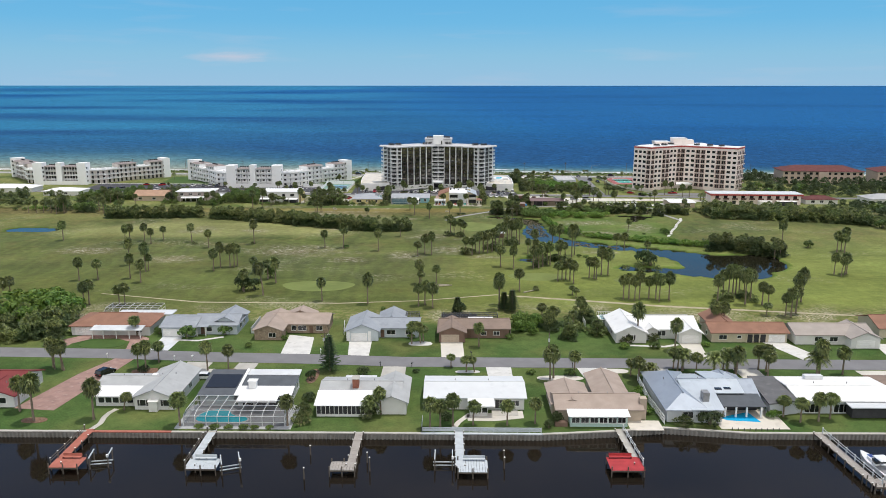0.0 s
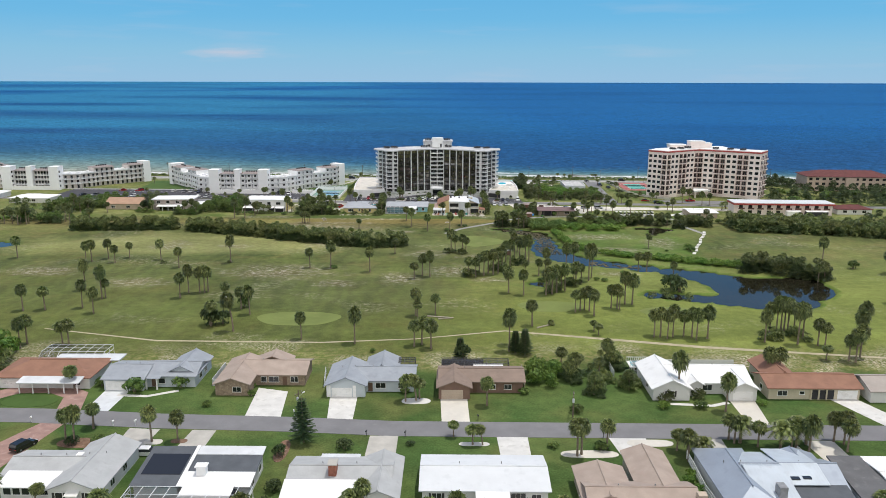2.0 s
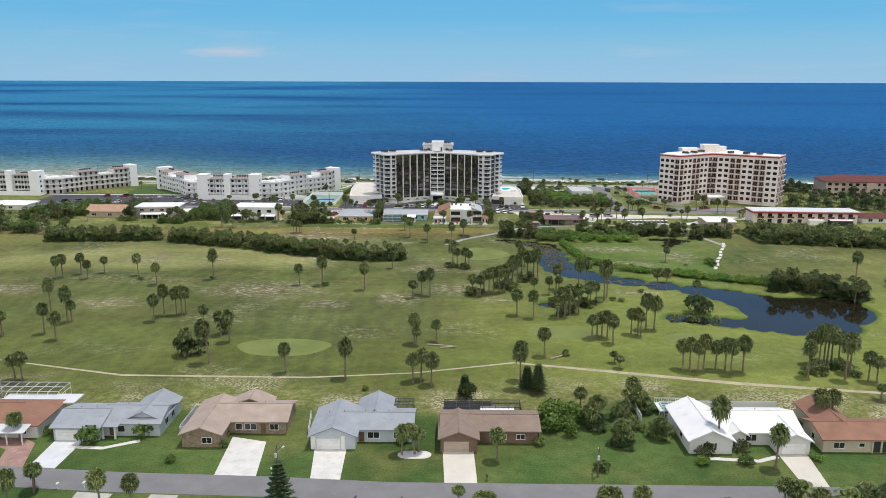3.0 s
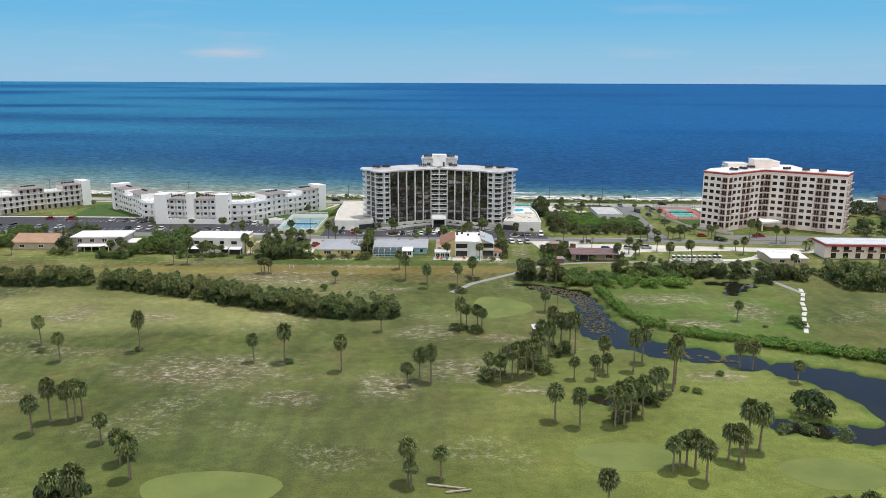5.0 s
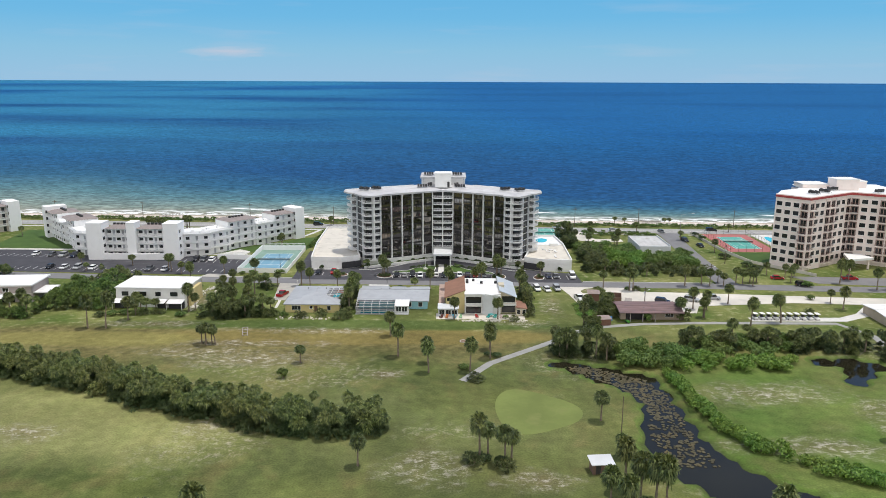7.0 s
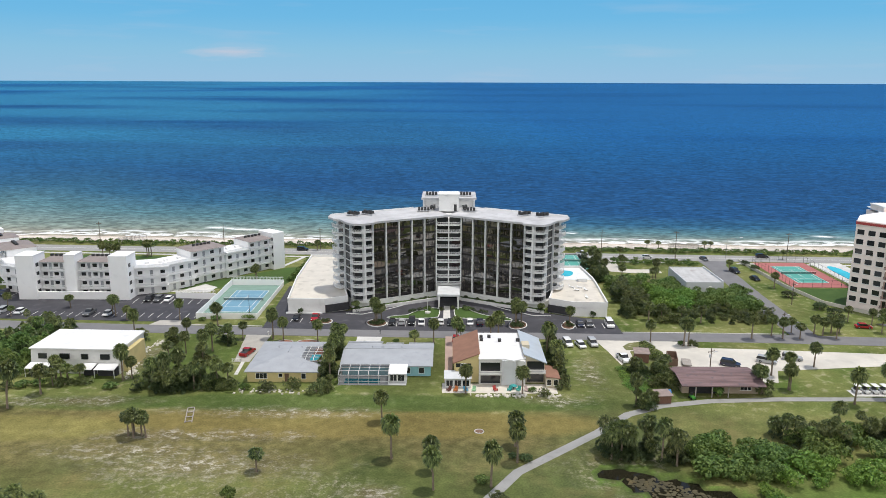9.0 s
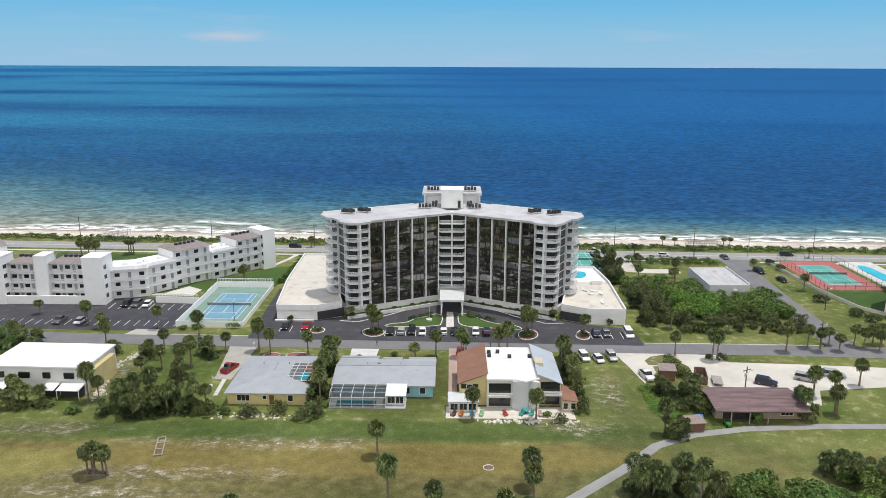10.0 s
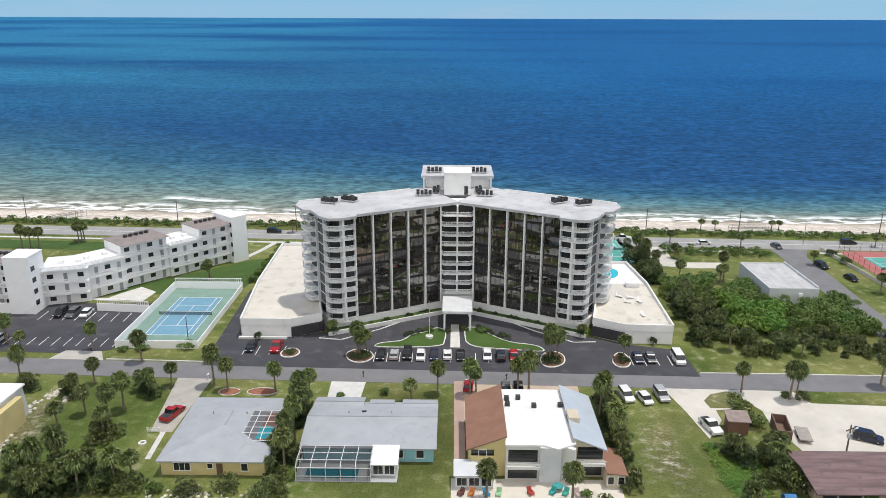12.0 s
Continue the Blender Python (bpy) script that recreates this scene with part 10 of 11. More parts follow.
PAINTS = {"white": (0.75, 0.75, 0.75), "black": (0.015, 0.016, 0.018), "silver": (0.4, 0.41, 0.42), "red": (0.35, 0.02, 0.025), "navy": (0.02, 0.025, 0.05), "grey": (0.12, 0.125, 0.13), "maroon": (0.16, 0.03, 0.03)}
FORECOURT = ["black", "silver", "black", "white", "navy", "white", "black", None, "white", "navy", "red", "grey"]
for i, c in enumerate(FORECOURT):
    if c:
        car("suv" if i in (2, 9) else "car", c, PAINTS[c], -25.3 + i * 2.86, 467.0 + (i % 3) * 0.2, 180 if i % 4 == 1 else 0, c)
for kind, c, x, y, rz in (
        ("car", "black", -54.2, 470.4, 0), ("pickup", "red", -48.6, 470.6, 0), ("car", "navy", 29.7, 466.6, 0), ("car", "grey", 32.4, 466.8, 0), ("van", "white", 38.2, 466.2, 0),
        ("pickup", "red", -61.2, 441.5, 165), ("suv", "white", 23.6, 449.9, 8), ("car", "white", 26.9, 449.0, 12), ("suv", "silver", 30.4, 450.2, 6), ("pickup", "white", 36.2, 438.9, 12),
        ("suv", "navy", 62.4, 435.6, 62), ("suv", "silver", 72.5, 438, 60), ("suv", "silver", 80, 440.2, 72), ("car", "red", -6.7, 453.3, 175), ("car", "grey", 0.6, 452.4, 0), ("car", "black", 3.1, 452.6, 0)):
    car(kind, c, PAINTS[c], x, y, rz, c)
for kind, c, x, y, rz in (
        ("suv", "black", -105.6, 488.8, 0), ("suv", "grey", -102.5, 488.6, 0), ("car", "white", -99.4, 489, 0), ("suv", "silver", -145.6, 475.2, 0), ("car", "white", -139.8, 475, 0), ("pickup", "grey", -118, 474, 0),
        ("car", "white", -112.2, 473.6, 0), ("car", "white", -150.8, 475.6, 0), ("car", "black", -156.4, 476, 0), ("suv", "navy", -156, 494, 0), ("suv", "silver", -161, 495, 0), ("car", "grey", -166, 496, 0), ("car", "white", -173, 497, 0),
        ("car", "red", -206, 500, -70), ("suv", "red", -195, 499, -50), ("car", "black", -182, 477, -25), ("car", "white", -190, 478, -25), ("suv", "grey", -214, 480, -25), ("car", "black", -222, 481, -25), ("car", "silver", -200, 478, -25)):
    car(kind, c, PAINTS[c], x, y, rz, c)
for kind, c, x, y, rz in (
        ("suv", "black", -81.9, 166.4, 160), ("car", "white", -57.5, 164.2, 90), ("suv", "black", 98.2, 529.5, 8), ("car", "black", 101.5, 519, 10), ("car", "red", 112, 466, 80), ("suv", "black", 117, 457, 85), ("car", "grey", 93, 549, 10),
        ("pickup", "white", 46, 557, 88), ("car", "white", 71, 552, 88), ("suv", "black", 118, 553.5, 88), ("pickup", "red", 138, 466, 85), ("car", "maroon", 158, 456, 80), ("suv", "black", -70, 562, 92), ("car", "white", 196, 444, 80), ("car", "silver", 205, 446, 80)):
    car(kind, c, PAINTS[c], x, y, rz, c)
# golf carts in a row
for i in range(10):
    t = thing("golf_cart", (85.6 + i * 2.05, 419.6, 0.04), "white golf cart parked in a row on the apron", "golf cart", "golf carts", random.uniform(-4, 4))
    part("body", S().chamfered(-0.6, 0.6, -1.2, 1.2, 0.3, 0.75, 0.08), WHITE, t)
    part("seat", S().box(-0.55, 0.55, -0.1, 0.5, 0.75, 0.95).box(-0.55, 0.55, 0.45, 0.55, 0.9, 1.35), DARK_METAL, t)
    part("canopy", S().chamfered(-0.62, 0.62, -0.95, 0.95, 1.8, 1.9, 0.05), WHITE, t)
    for x in (-0.55, 0.55):
        for y in (-0.8, 0.85):
            part("canopy_post", S().rod((x, y, 0.7), (x, y, 1.82), 0.025, 0.025, 5), DARK_METAL, t)
            part("wheel", S().rod((x - 0.08, y, 0.22), (x + 0.08, y, 0.22), 0.22, 0.22, 10), RUBBER, t)

# ---- docks on the river ----
WATER_Z = -1.3


def plank_deck(t, x0, x1, y0, y1, z, m, turn=None, across=True):
    """Single planks side by side, as parts that share one mesh."""
    n = max(1, int((y1 - y0 if across else x1 - x0) / 0.5))
    step = (y1 - y0) / n if across else (x1 - x0) / n
    me = (S().box(x0, x1, 0.02, step - 0.02, -0.05, 0) if across else S().box(0.02, step - 0.02, y0, y1, -0.05, 0)).mesh("plank", m)
    for i in range(n):
        p = new("plank", me)
        p.parent = t
        k = pose(0, y0 + step * i, z + 0.004 * (i % 3)) if across else pose(x0 + step * i, 0, z + 0.004 * (i % 3))
        p.matrix_local = turn @ k if turn else k


def dock(x0, y0, x1, y1, w, head, m, label, rail_m, rail_sides, bench=None):
    """A pier from the wall at (x0, y0) out to (x1, y1), with a head platform (xa, xb, ya, yb)."""
    t = thing("dock", (x0, y0), label, "dock", "docks")
    z = 0.05
    d = Vector((x1 - x0, y1 - y0))
    length = d.length
    ang = math.degrees(math.atan2(d.y, d.x)) + 90
    turn = pose(0, 0, 0, 0, 0, ang)
    plank_deck(t, -w / 2, w / 2, -length, 0.6, z, m, turn)
    b = S().box(-w / 2 + 0.05, -w / 2 + 0.15, -length, 0, z - 0.3, z - 0.055).box(w / 2 - 0.15, w / 2 - 0.05, -length, 0, z - 0.3, z - 0.055)
    part("joist", b.moved(turn), PILE, t)
    n = max(2, int(length / 2.6))
    for side in (-1, 1):
        for i in range(n + 1):
            hh = 1.15 if side in rail_sides else 0.35
            p = turn @ Vector((side * (w / 2 + 0.08), -length * i / n, 0))
            post = part("post", S().rod((p.x, p.y, -2.4), (p.x, p.y, z + hh), 0.12, 0.11, 7), rail_m if side in rail_sides else PILE, t)
            part("post_cap", S().rod((p.x, p.y, z + hh), (p.x, p.y, z + hh + 0.14), 0.16, 0.05, 7), WHITE, post, "white pile cap")
        if side in rail_sides:
            r = S()
            for zz in (0.55, 1.05):
                r.box(side * (w / 2 + 0.04), side * (w / 2 + 0.12), -length, 0, z + zz - 0.05, z + zz + 0.05)
            part("rail", r.moved(turn), rail_m, t)
    xa, xb, ya, yb = (head[0] - x0, head[1] - x0, head[2] - y0, head[3] - y0)
    plank_deck(t, xa, xb, ya, yb, z + 0.014, m, None, False)
    part("platform_beam", S().box(xa, xb, ya + 0.05, ya + 0.2, z - 0.35, z - 0.06).box(xa, xb, yb - 0.2, yb - 0.05, z - 0.35, z - 0.06), PILE, t)
    for i in range(3):
        for y in (ya + 0.1, yb - 0.1):
            x = xa + 0.1 + (xb - xa - 0.2) * i / 2
            part("post", S().rod((x, y, -2.4), (x, y, z + 0.7), 0.13, 0.12, 7), PILE, t)
    if bench:
        bx0, bx1, by, bm = bench[0] - x0, bench[1] - x0, bench[2] - y0, bench[3]
        q = part("bench", S().box(bx0, bx1, by - 0.5, by, z + 0.38, z + 0.46).box(bx0, bx1, by - 0.02, by + 0.06, z + 0.46, z + 0.95), bm, t, "built-in bench")
        for x in (bx0 + 0.1, bx1 - 0.1):
            part("bench_leg", S().box(x - 0.05, x + 0.05, by - 0.45, by, z, z + 0.4), bm, q)
    return t


def lift(x, y, rz, label):
    """A boat lift: piles, two cross beams and cradle bunks."""
    t = thing("boat_lift", (x, y), label, "boat lift", "boat lifts", rz)
    for a in (-1.6, 1.6):
        for b in (-1.5, 1.5):
            part("post", S().rod((a, b, -2.4), (a, b, 0.9), 0.13, 0.12, 7), PILE, t)
        part("beam", S().box(a - 0.09, a + 0.09, -1.8, 1.8, 0.9, 1.12), WHITE_WOOD, t)
        part("cable", S().rod((a, -0.9, -0.9), (a, -0.9, 0.9), 0.02, 0.02, 4), METAL, t)
    for b in (-0.6, 0.6):
        part("bunk", S().box(-1.9, 1.9, b - 0.08, b + 0.08, -0.9, -0.72), WHITE_WOOD, t)
    part("motor", S().box(1.45, 1.85, -1.9, -1.5, 1.12, 1.5), WHITE, t)


dock(-72.0, 137.4, -71.8, 124, 1.7, (-72.6, -67.2, 122.6, 126.4), RED_WOOD, "rust-red timber dock with a bench and boat lift", PILE, (-1,), (-71.5, -68, 126.2, RED_WOOD))
dock(-47.4, 137.0, -47.2, 123.5, 1.6, (-47.8, -42.2, 122.4, 126.2), WHITE_WOOD, "pale grey timber dock with a bench and boat lift", PILE, (-1,), (-47, -43, 126, WHITE_WOOD))
dock(-18.2, 136.6, -18.2, 124, 1.5, (-21.9, -17.2, 122.2, 125.4), WOOD, "weathered grey L-shaped timber dock", PILE, ())
dock(1.5, 137.2, 1.6, 124, 1.6, (1.1, 6.6, 121.8, 126.4), WHITE_WOOD, "pale blue-grey timber dock with a bench", WHITE_WOOD, (), (2.2, 6.2, 126.2, WHITE_WOOD))
dock(33.4, 138.6, 34.0, 125, 1.4, (28.6, 34.6, 122.7, 127.6), CONCRETE, "concrete pier with a crimson timber platform", WHITE_WOOD, (1,), (29, 33.2, 127.4, DARK_RED_WOOD))
t = solo("dock_cover", S().box(28.55, 34.65, 122.65, 127.65, 0.062, 0.09), DARK_RED_WOOD, "crimson boards laid on a dock platform", "dock boards")
dock(72.4, 137.7, 73.4, 118.5, 1.6, (72.6, 75.5, 117.6, 120.5), WOOD, "grey timber dock with white rails beside a boat", WHITE_WOOD, (1,))
lift(-64.6, 126.2, 10, "white boat lift with pulled-up cradle beside the red dock")
lift(-40.2, 124.6, 20, "white boat lift with pulled-up cradle beside the pale dock")
lift(-1.4, 126.4, 0, "white boat lift cradle beside the dock")
for x, y, hh in ((-26.2, 121.5, 0.9), (-26.7, 130.4, 0.6), (9.7, 125.5, 1.0), (9.8, 128.5, 0.8), (-14.8, 124.4, 1.4), (-15.6, 127.5, 0.8), (76.2, 120, 1.0)):
    t = thing("mooring_pile", (x, y), "lone dark mooring pile with a white cap in the river", "mooring pile", "mooring piles")
    part("post", S().rod((0, 0, -2.4), (0, 0, hh), 0.14, 0.12, 7), PILE, t)
    part("post_cap", S().rod((0, 0, hh), (0, 0, hh + 0.2), 0.18, 0.04, 7), WHITE, t)


# ---- a white motor boat moored by its dock ----
def boat(x, y, rz, L=9.0, W=2.9, label="white cabin motor boat with a blue hatch beside its dock"):
    t = thing("motor_boat", (x, y, WATER_Z), label, "boat", "", rz)
    hull = S()
    st = []
    for u in np.linspace(0, 1, 9).tolist():
        w = W / 2 * (1 - max(0, (u - 0.45) / 0.55) ** 2.2)
        st.append((-L / 2 + L * u, max(0.03, w)))
    k = len(st)
    for z, f in ((-0.3, 0.55), (0.35, 0.88), (1.15, 1.0)):
        for s_ in (-1, 1):
            hull.v += [(s_ * w * f, yy * (0.97 if f < 1 else 1), z + (0.25 * ((yy + L / 2) / L) ** 2 if f == 1 else 0)) for yy, w in st]
    for lvl in range(2):
        for i in range(k - 1):
            a, b = lvl * 2 * k, (lvl + 1) * 2 * k
            hull.f += [(a + i, b + i, b + i + 1, a + i + 1), (a + k + i, a + k + i + 1, b + k + i + 1, b + k + i)]
    hull.f += [(i, i + 1, k + i + 1, k + i) for i in range(k - 1)]
    hull.f += [(0, k, 3 * k, 2 * k), (2 * k, 3 * k, 5 * k, 4 * k)]
    GEL = paint("gelcoat", (0.78, 0.79, 0.8), 0.2, 0.03, 1.0, spec=0.6)
    part("hull", hull, GEL, t)
    dk = S()
    top = [(w * 0.97, yy, 1.12 + 0.25 * ((yy + L / 2) / L) ** 2) for yy, w in st]
    n = len(top)
    dk.v = [(-a, b, c) for a, b, c in top] + top
    dk.f = [(i, n + i, n + i + 1, i + 1) for i in range(n - 1)]
    part("deck", dk, GEL, t)
    part("cabin", S().prism(rounded([(-W * 0.33, -L * 0.1), (W * 0.33, -L * 0.1), (W * 0.25, L * 0.22), (-W * 0.25, L * 0.22)]), 1.1, 1.75), GEL, t)
    part("windscreen", S().prism([(-W * 0.36, -L * 0.14), (W * 0.36, -L * 0.14), (W * 0.28, 0.1), (-W * 0.28, 0.1)], 1.6, 2.15), GLASS_CAR, t)
    part("hardtop", S().chamfered(-W * 0.38, W * 0.38, -L * 0.3, -L * 0.03, 2.75, 2.9, 0.06), GEL, t)
    part("cockpit", S().box(-W * 0.36, W * 0.36, -L * 0.44, -L * 0.14, 1.15, 1.2), paint("cockpit_grey", (0.25, 0.25, 0.26), 0.7, 0.1, 1.0), t)
    part("hatch", S().box(-0.5, 0.5, L * 0.1, L * 0.22, 1.75, 1.8), paint("hatch_blue", (0.03, 0.06, 0.22), 0.4, 0.1, 1.0), t, "blue hatch cover")
    for a in (-W * 0.34, W * 0.34):
        for b in (-L * 0.28, -L * 0.05):
            part("hardtop_post", S().rod((a, b, 1.2), (a, b, 2.76), 0.04, 0.04, 5), METAL, t)


# ---- poles, lamps, mail boxes ----
def utility_pole(x, y, hgt, label="grey timber utility pole with a cross arm", lamp=False, rz=0):
    z = land_z(x, y)
    t = thing("utility_pole", (x, y, z), label, "utility pole", "utility poles", rz)
    part("pole", S().rod((0, 0, -0.3), (0, 0, hgt), 0.16, 0.11, 7), POLE_WOOD, t)
    part("cross_arm", S().box(-1.1, 1.1, -0.06, 0.06, hgt - 0.9, hgt - 0.75), POLE_WOOD, t)
    for a in (-1.0, 0, 1.0):
        part("insulator", S().rod((a, 0, hgt - 0.75), (a, 0, hgt - 0.5), 0.05, 0.04, 5), METAL, t)
    if lamp:
        a = part("lamp_arm", S().rod((0, 0, hgt - 1.6), (1.5, 0, hgt - 1.1), 0.04, 0.04, 5), METAL, t)
        part("lamp_head", S().chamfered(1.3, 2.0, -0.14, 0.14, hgt - 1.18, hgt - 1.02, 0.04), GREYWHITE, a)
        part("transformer", S().rod((-0.3, 0, hgt - 2.3), (-0.3, 0, hgt - 1.5), 0.22, 0.22, 9), GREYWHITE, t)


utility_pole(-32.4, 181.6, 5.6, "short timber pole with a street lamp and transformer", True, 60)
utility_pole(24.8, 181.2, 5.8, "short timber pole with a street lamp", True, 80)
for x, y, hh in ((-205, 575, 9.5), (-105, 569, 9.5), (-62.9, 564, 9.5), (-160, 573, 9.5), (54.4, 561, 9.5), (85, 560.5, 9.5), (130, 558, 9.5), (175, 556, 9.5), (-250, 585, 9.5), (220, 553, 9.5), (270, 551, 9.5)):
    utility_pole(x, y, hh)
for x, y in ((101.4, 489), (85, 457.8), (54.5, 428)):
    utility_pole(x, y, 7.5, "timber utility pole at the roadside", True, 30)
t = thing("street_lamp", (103, 552.5), "long-armed street lamp at the junction", "street lamp")
part("post", S().rod((0, 0, 0), (0, 0, 8), 0.12, 0.08, 7), METAL, t)
part("arm", S().rod((0, 0, 7.9), (5.5, 0.3, 8.6), 0.06, 0.05, 6), METAL, t)
part("lamp_head", S().chamfered(5.2, 6.2, 0.1, 0.5, 8.52, 8.7, 0.05), GREYWHITE, t)
t = thing("flag_pole", (-15.2, 477.4), "slim white flag pole before the entrance", "flag pole")
part("pole", S().rod((0, 0, 0), (0, 0, 9), 0.07, 0.04, 7), WHITE, t)
part("base", S().rod((0, 0, 0), (0, 0, 0.5), 0.9, 0.9, 12), PALE_CONCRETE, t)
for x, y in ((-86.5, 177.4), (-64.6, 176.2), (-69, 175.8), (-33.4, 181.3), (-9.6, 172.0), (29.4, 172.2), (-17.3, 172.2), (44, 172), (5, 179.6), (-59.2, 456), (-28, 457.6), (1, 457)):
    t = thing("mailbox", (x, y), "small mailbox on a post beside the road", "mailbox", "mailboxes", random.uniform(-20, 20))
    part("post", S().box(-0.06, 0.06, -0.06, 0.06, 0, 1.0), WHITE if x < -30 else DARK_METAL, t)
    part("box", S().extrude_y([(-0.14, 1.0), (0.14, 1.0), (0.14, 1.2), (0.08, 1.28), (-0.08, 1.28), (-0.14, 1.2)], -0.3, 0.3), WHITE if x < -30 else DARK_METAL, t)
# stepping slabs across the marsh
for i in range(9):
    u = i / 8
    x, y = 98.4 + 18.2 * u + 0.25 * math.sin(i * 2.1), 333.5 + 42.5 * u
    t = solo("stepping_slab", S().chamfered(-0.8, 0.8, -2.3, 2.3, 0, 0.16, 0.04).moved(pose(x, y, land_z(x, y) - 0.02, 0, 0, -23 + 7 * math.sin(i * 1.7)) @ Matrix.Diagonal((0.8, 0.86, 1, 1))), PALE_CONCRETE, "white concrete slab of a broken path in the grass", "slab", "path slabs")
# garden beds of pale shell with mulch
for x, y, a, b, m, lab in ((-8.2, 188.8, 3.2, 1.7, PALE_CONCRETE, "pale pebble bed round palms"), (25.5, 165.5, 5.5, 1.6, CREAM, "cream shell bed with palms"), (3.9, 169.2, 3.0, 0.9, PALE_CONCRETE, "white stone ring bed"),
                           (-71.5, 168.6, 5.2, 2.2, SOIL, "mulch bed with shrubs"), (-58.3, 169.2, 1.8, 1.2, SAND_LOT, "sandy bed round a palm"), (-53.4, 169.6, 1.6, 1.0, SOIL, "mulch ring round a palm"), (38, 170, 4.5, 1.6, SAND_LOT, "sandy bed with grasses"),
                           (-92.5, 187.5, 6.0, 3.2, LAWN, "oval lawn inside the brick drive"), (-32.6, 166, 1.3, 4.5, SOIL, "mulched planting strip"), (-85.5, 141.8, 2.6, 1.4, SOIL, "mulch ring round palms")):
    o = [(x + a * math.cos(q), y + b * math.sin(q) + 0.15 * math.sin(3 * q)) for q in np.linspace(0, 2 * math.pi, 22)[:-1]]
    slab("garden_bed", o, m, lab, 0.07, "garden bed")
# narrow garden walks to the docks
for pts, m in (([(-71.0, 147.4), (-71.7, 145.5), (-71.8, 143.4), (-71.3, 140.6), (-71.9, 137.8)], CONCRETE), ([(4.0, 146), (1.5, 142), (0, 138)], SAND_LOT), ([(-74.8, 191), (-68, 190.5), (-62, 193.6)], PALE_CONCRETE), ([(47, 188.2), (56, 187.3), (60, 189)], PALE_CONCRETE)):
    solo("garden_walk", strip(pts, 1.1, -0.05, 0.05), m, "narrow concrete garden walk", "walk", kind="structure")
slab("terrace", [(3.2, 145.5), (15, 147.5), (15, 144), (9, 142.5), (3.4, 142.6)], SAND_LOT, "sandy patio behind the long white house", 0.05, "terrace")
# white fences beside the metal-roofed house
def slat_fence(pts, hgt, m, label):
    t = thing("fence", (0, 0), label, "fence", "garden fences")
    for (x0, y0), (x1, y1) in zip(pts, pts[1:]):
        d = Vector((x1 - x0, y1 - y0))
        n = max(1, int(d.length / 2.2))
        for i in range(n + 1):
            p = Vector((x0, y0)) + d * i / n
            part("post", S().box(p.x - 0.07, p.x + 0.07, p.y - 0.07, p.y + 0.07, 0, hgt + 0.12), m, t)
        for z in (0.15, hgt * 0.5, hgt - 0.15):
            s = strip([(x0, y0), (x1, y1)], 0.06, z, z + hgt * 0.28)
            part("board", s, m, t)
    return t


slat_fence([(43.2, 164), (42.6, 152), (43.2, 141.5)], 1.5, WHITE, "white board fence beside the metal-roofed house")
slat_fence([(64.4, 166), (66.2, 152), (65.8, 148)], 1.5, WHITE, "white board fence with gates beside the pool terrace")
slat_fence([(-5.9, 137.6), (17.8, 137.5)], 0.9, WHITE_WOOD, "low white board fence on the sea wall")
slat_fence([(-5.9, 137.6), (-5.9, 143)], 0.9, WHITE_WOOD, "low white board fence at the garden edge")
slat_fence([(-29.5, 196), (-30.4, 204)], 1.5, WHITE, "white garden fence panel")
slat_fence([(16.2, 196), (16.4, 206)], 1.6, WOOD, "weathered timber garden fence")
# wooden crossover from the road to the beach
for x, turn in ((90, -72), (-148, -20)):
    t = thing("beach_crossover", (x, 570.5 - 0.045 * x), "grey timber walkway over the dune to the beach", "boardwalk", "beach crossovers")
    plank_deck(t, -0.8, 0.8, -7, 8, 1.6, WOOD, pose(0, 0, 0, -5, 0, turn))
    for side in (-0.85, 0.85):
        r = S()
        for zz in (2.9, 3.4):
            r.rod((side, -7, zz), (side, 8, zz), 0.06, 0.06, 5)
        for i in range(7):
            r.rod((side, -7 + i * 2.5, 0.2), (side, -7 + i * 2.5, 3.4), 0.07, 0.07, 5)
        part("rail", r.moved(pose(0, 0, -0.8, -5, 0, turn)), WOOD, t)

# fallen palm logs and a small timber frame on the turf
for x, y, ln, rz, lab in ((-4.2, 247.6, 7.0, -14, "pale fallen palm log on the turf"), (-2.0, 246.2, 4.5, 8, "pale fallen palm log on the turf"), (26, 239.6, 5.0, 30, "fallen palm with a green top on the turf")):
    t = thing("fallen_log", (x, y), lab, "log", "fallen logs", rz)
    part("trunk", S().rod((-ln / 2, 0, 0.2), (ln / 2, 0.3, 0.28), 0.24, 0.16, 7), paint("bleached_log", (0.4, 0.36, 0.29), 0.9, 0.2, 1.0), t)
    if "top" in lab:
        part("crown", fan_crown(random.Random(3), 26, 1.2).moved(pose(ln / 2, 0.3, 0.7)), FROND, t)
t = thing("timber_frame", (-63.9, 405), "small grey timber frame lying on the dry turf", "timber frame", rz=14)
for x in (-0.7, 0.7):
    part("rail", S().box(x - 0.1, x + 0.1, -3.6, 3.6, 0, 0.18), WOOD, t)
for y in (-3.4, -1.2, 1.2, 3.4):
    part("rung", S().box(-0.7, 0.7, y - 0.1, y + 0.1, 0.18, 0.3), WOOD, t)


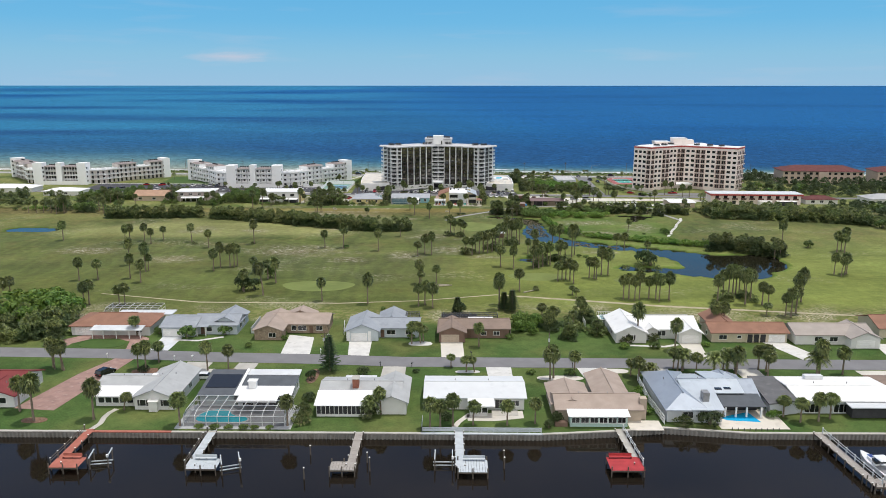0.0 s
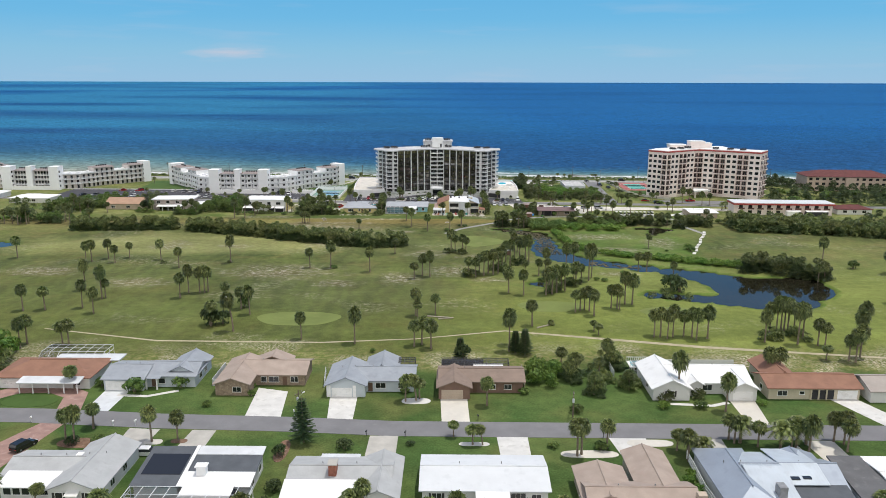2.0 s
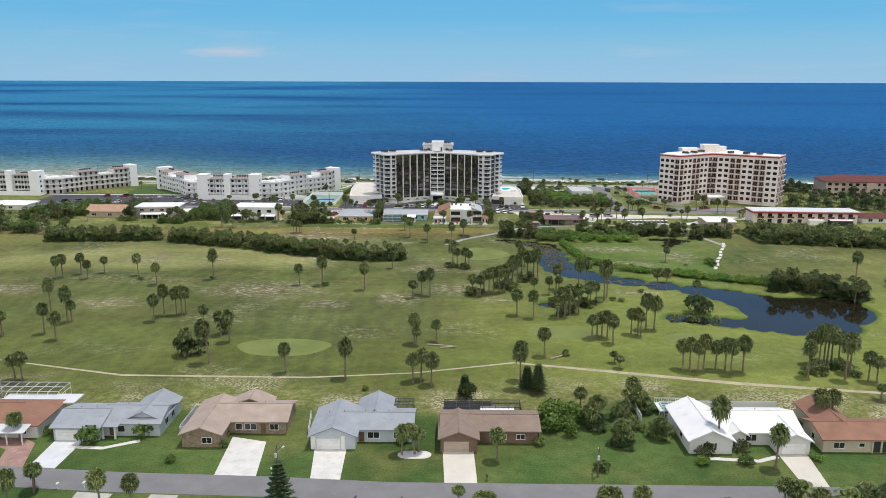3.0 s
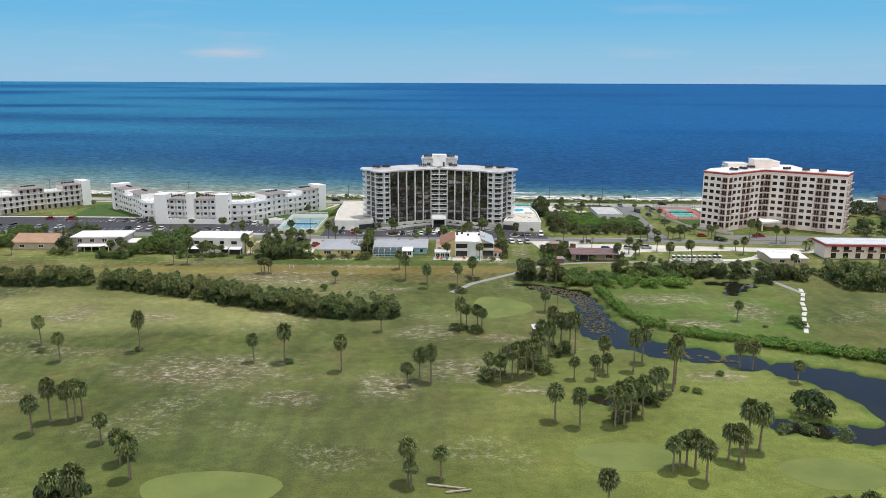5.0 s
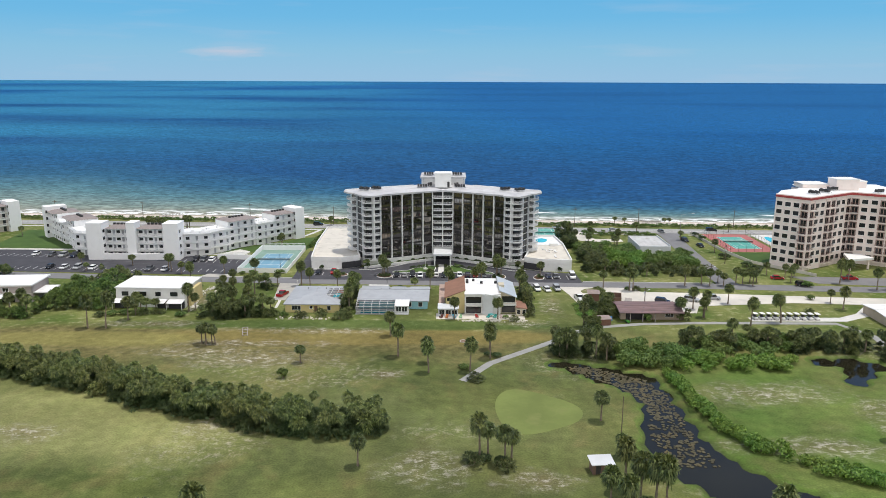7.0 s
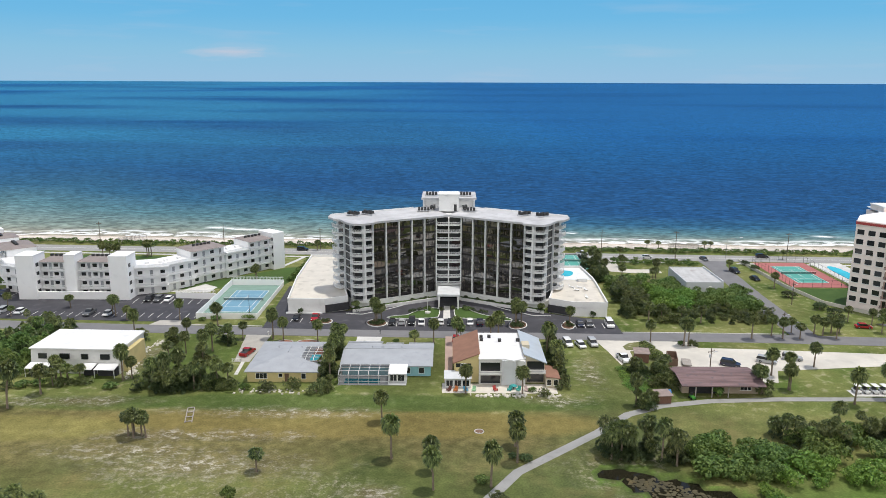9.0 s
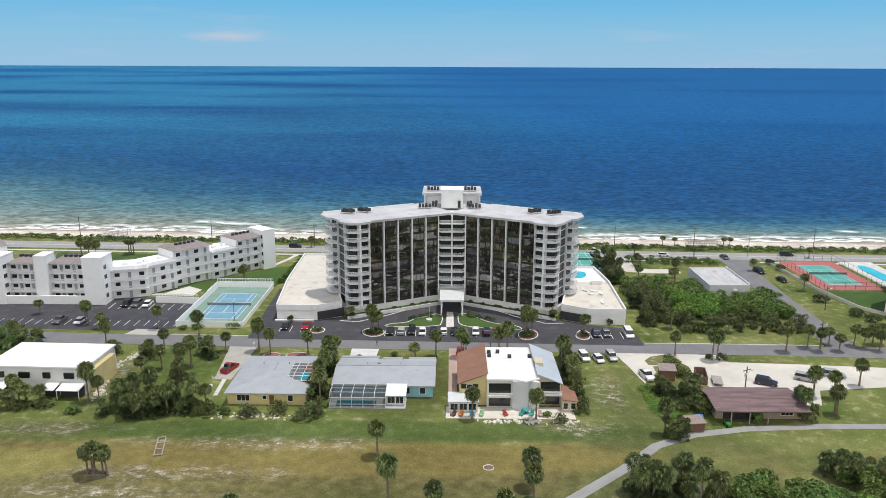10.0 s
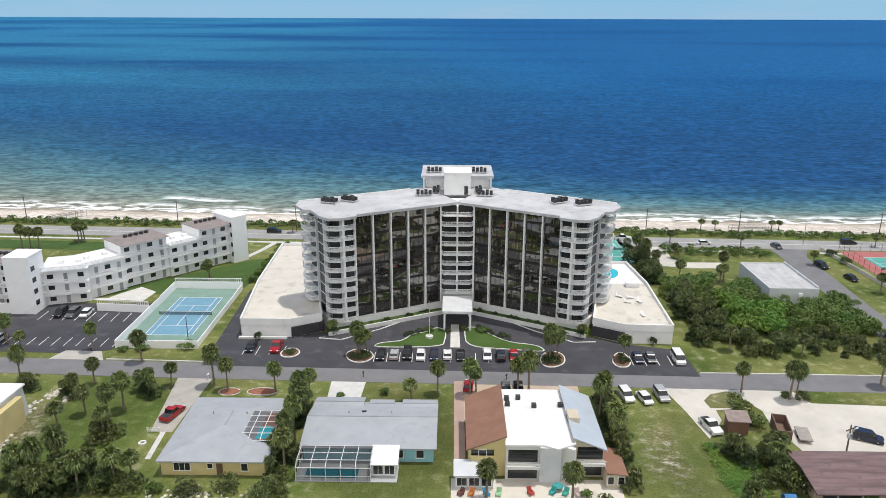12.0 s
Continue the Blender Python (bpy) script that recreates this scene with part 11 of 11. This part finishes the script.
# ---- loose stones and garden clutter by the villas ----
def stones(label, line, count, spread, lo, hi, seed):
    """Strewn pale stones along a line, too many to tell apart."""
    rn = random.Random(seed)
    s = S()
    for _ in range(count):
        i = rn.randrange(len(line) - 1)
        c = Vector(line[i]).lerp(Vector(line[i + 1]), rn.random()) + Vector((rn.gauss(0, spread), rn.gauss(0, spread)))
        a, b, h = rn.uniform(lo, hi), rn.uniform(lo, hi), rn.uniform(lo, hi) * 0.6
        s.chamfered(c.x - a / 2, c.x + a / 2, c.y - b / 2, c.y + b / 2, -0.05, h, min(a, b, h) * 0.3)
    tagged(solo("stones", s, paint("pale_stone", (0.6, 0.57, 0.5), 0.9, 0.2, 1.0, by_object=0.1), label, "stones"), kind="stuff")


stones("pale stones and rubble edging the villa garden", [(-85.3, 425.5), (-87.1, 430.1), (-88.6, 437.6), (-88.8, 445.5), (-87.2, 450.5)], 130, 0.7, 0.2, 0.7, 301)
stones("row of white boulders in the grass", [(-84.2, 443.2), (-83.2, 446.5), (-83.6, 448.6)], 12, 0.5, 0.5, 1.0, 302)
stones("pale rubble at the foot of the yellow house", [(-58, 417.6), (-50, 418.6), (-42, 417.4)], 50, 0.9, 0.2, 0.6, 303)
stones("pale stone edging below the terrace", [(-2.8, 416.0), (6, 416.2), (16.8, 416.2)], 90, 0.5, 0.25, 0.7, 304)
t = thing("shed", (38.0, 412.4), "small low brown timber hut beside the cart path", "shed", rz=8)
part("wall", S().box(0, 3.0, 0, 2.6, 0, 1.9), paint("brown_boards", (0.2, 0.11, 0.08)), t)
part("roof", S().extrude_x([(-0.3, 1.9), (2.9, 2.2), (2.9, 2.32), (-0.3, 2.02)], -0.3, 3.3), paint("shed_roof", (0.3, 0.24, 0.22)), t)
t = thing("tarpaulin", (41.6, 418.6), "crumpled bright blue tarpaulin on the ground", "tarpaulin")
part("sheet", S().extrude_x([(-1, 0), (1, 0), (0.8, 0.5), (0.1, 0.9), (-0.6, 0.6)], -0.9, 0.9), paint("tarp_blue", (0.02, 0.16, 0.4), 0.5, 0.2, 1.5), t)
t = thing("mower", (46.4, 415.4, 0.03), "small green ride-on mower outside the cart bay", "mower", rz=10)
part("body", S().chamfered(-0.45, 0.45, -0.9, 0.7, 0.25, 0.8, 0.08), paint("mower_green", (0.05, 0.22, 0.03), 0.5, 0.1, 1.0), t)
part("seat", S().box(-0.3, 0.3, 0.1, 0.5, 0.8, 0.95).box(-0.3, 0.3, 0.45, 0.55, 0.95, 1.35), DARK_METAL, t)
for x in (-0.45, 0.45):
    for y in (-0.65, 0.45):
        part("wheel", S().rod((x - 0.1, y, 0.28), (x + 0.1, y, 0.28), 0.28, 0.28, 10), RUBBER, t)
for x, y in ((-47.0, 451.0), (-53.4, 450.8)):
    o = [(x + 3.0 * math.cos(a) * (1 if x > -50 else 0.7), y + 1.5 * math.sin(a)) for a in np.linspace(0, 2 * math.pi, 17)[:-1]]
    slab("flower_bed", o, paint("red_mulch", (0.3, 0.13, 0.08), 0.95, 0.25, 1.0), "reddish mulched bed at the kerb", 0.06, "flower bed")
    solo("edging", ring(o, 0.18, 0, 0.16), PALE_CONCRETE, "pale stone edging round a mulched bed", "edging", kind="structure")
for x, y, sx in ((-63.6, 435.8, 2.2),):
    t = thing("garden_gate", (x, y), "low white rail gate at the drive", "gate")
    for k in range(3):
        part("rail", S().box(0, sx, -0.04, 0.04, 0.25 + 0.3 * k, 0.33 + 0.3 * k), WHITE, t)
    for k in (0, sx):
        part("post", S().box(k - 0.06, k + 0.06, -0.06, 0.06, 0, 1.0), WHITE, t)
t = thing("tyre", (-63.1, 432.3), "old white-painted tyre lying in the grass", "tyre")
part("ring", ring([(0.55 * math.cos(a), 0.55 * math.sin(a)) for a in np.linspace(0, 2 * math.pi, 15)[:-1]], 0.28, 0, 0.24), WHITE, t)
solo("garden_walk", strip([(-60.4, 427.5), (-60.9, 436)], 0.9, -0.05, 0.05), PALE_CONCRETE, "narrow pale garden walk beside the house", "walk", kind="structure")

o = [(-2.3 + 0.95 * math.cos(a), 398.5 + 0.95 * math.sin(a)) for a in np.linspace(0, 2 * math.pi, 15)[:-1]]
slab("flower_bed", o, SOIL, "small round bed of dark soil in the turf", 0.05, "flower bed")
solo("edging", ring(o, 0.16, 0, 0.14), PALE_CONCRETE, "pale stone edging round the small bed", "edging", kind="structure")

t = thing("pump_house", (20.0, 328.2), "small pump house with a pale grey pent roof", "pump house", rz=6)
part("wall", S().box(0, 3.6, 0, 2.4, 0, 2.0), WALL_BROWN, t)
part("roof", S().extrude_x([(-0.5, 2.0), (2.8, 2.35), (2.8, 2.47), (-0.5, 2.12)], -0.4, 4.0), GREYWHITE, t, "pale grey sheet roof")
part("door", S().box(0.5, 1.4, -0.05, 0.02, 0.05, 1.9), DARK_METAL, t)
t = thing("utility_pole", (28.3, 342.5), "tall thin timber pole on the creek bank", "pole")
part("shaft", S().rod((0, 0, 0), (0, 0, 9.0), 0.11, 0.08, 7), POLE_WOOD, t)


boat(77.6, 126.5, 6)
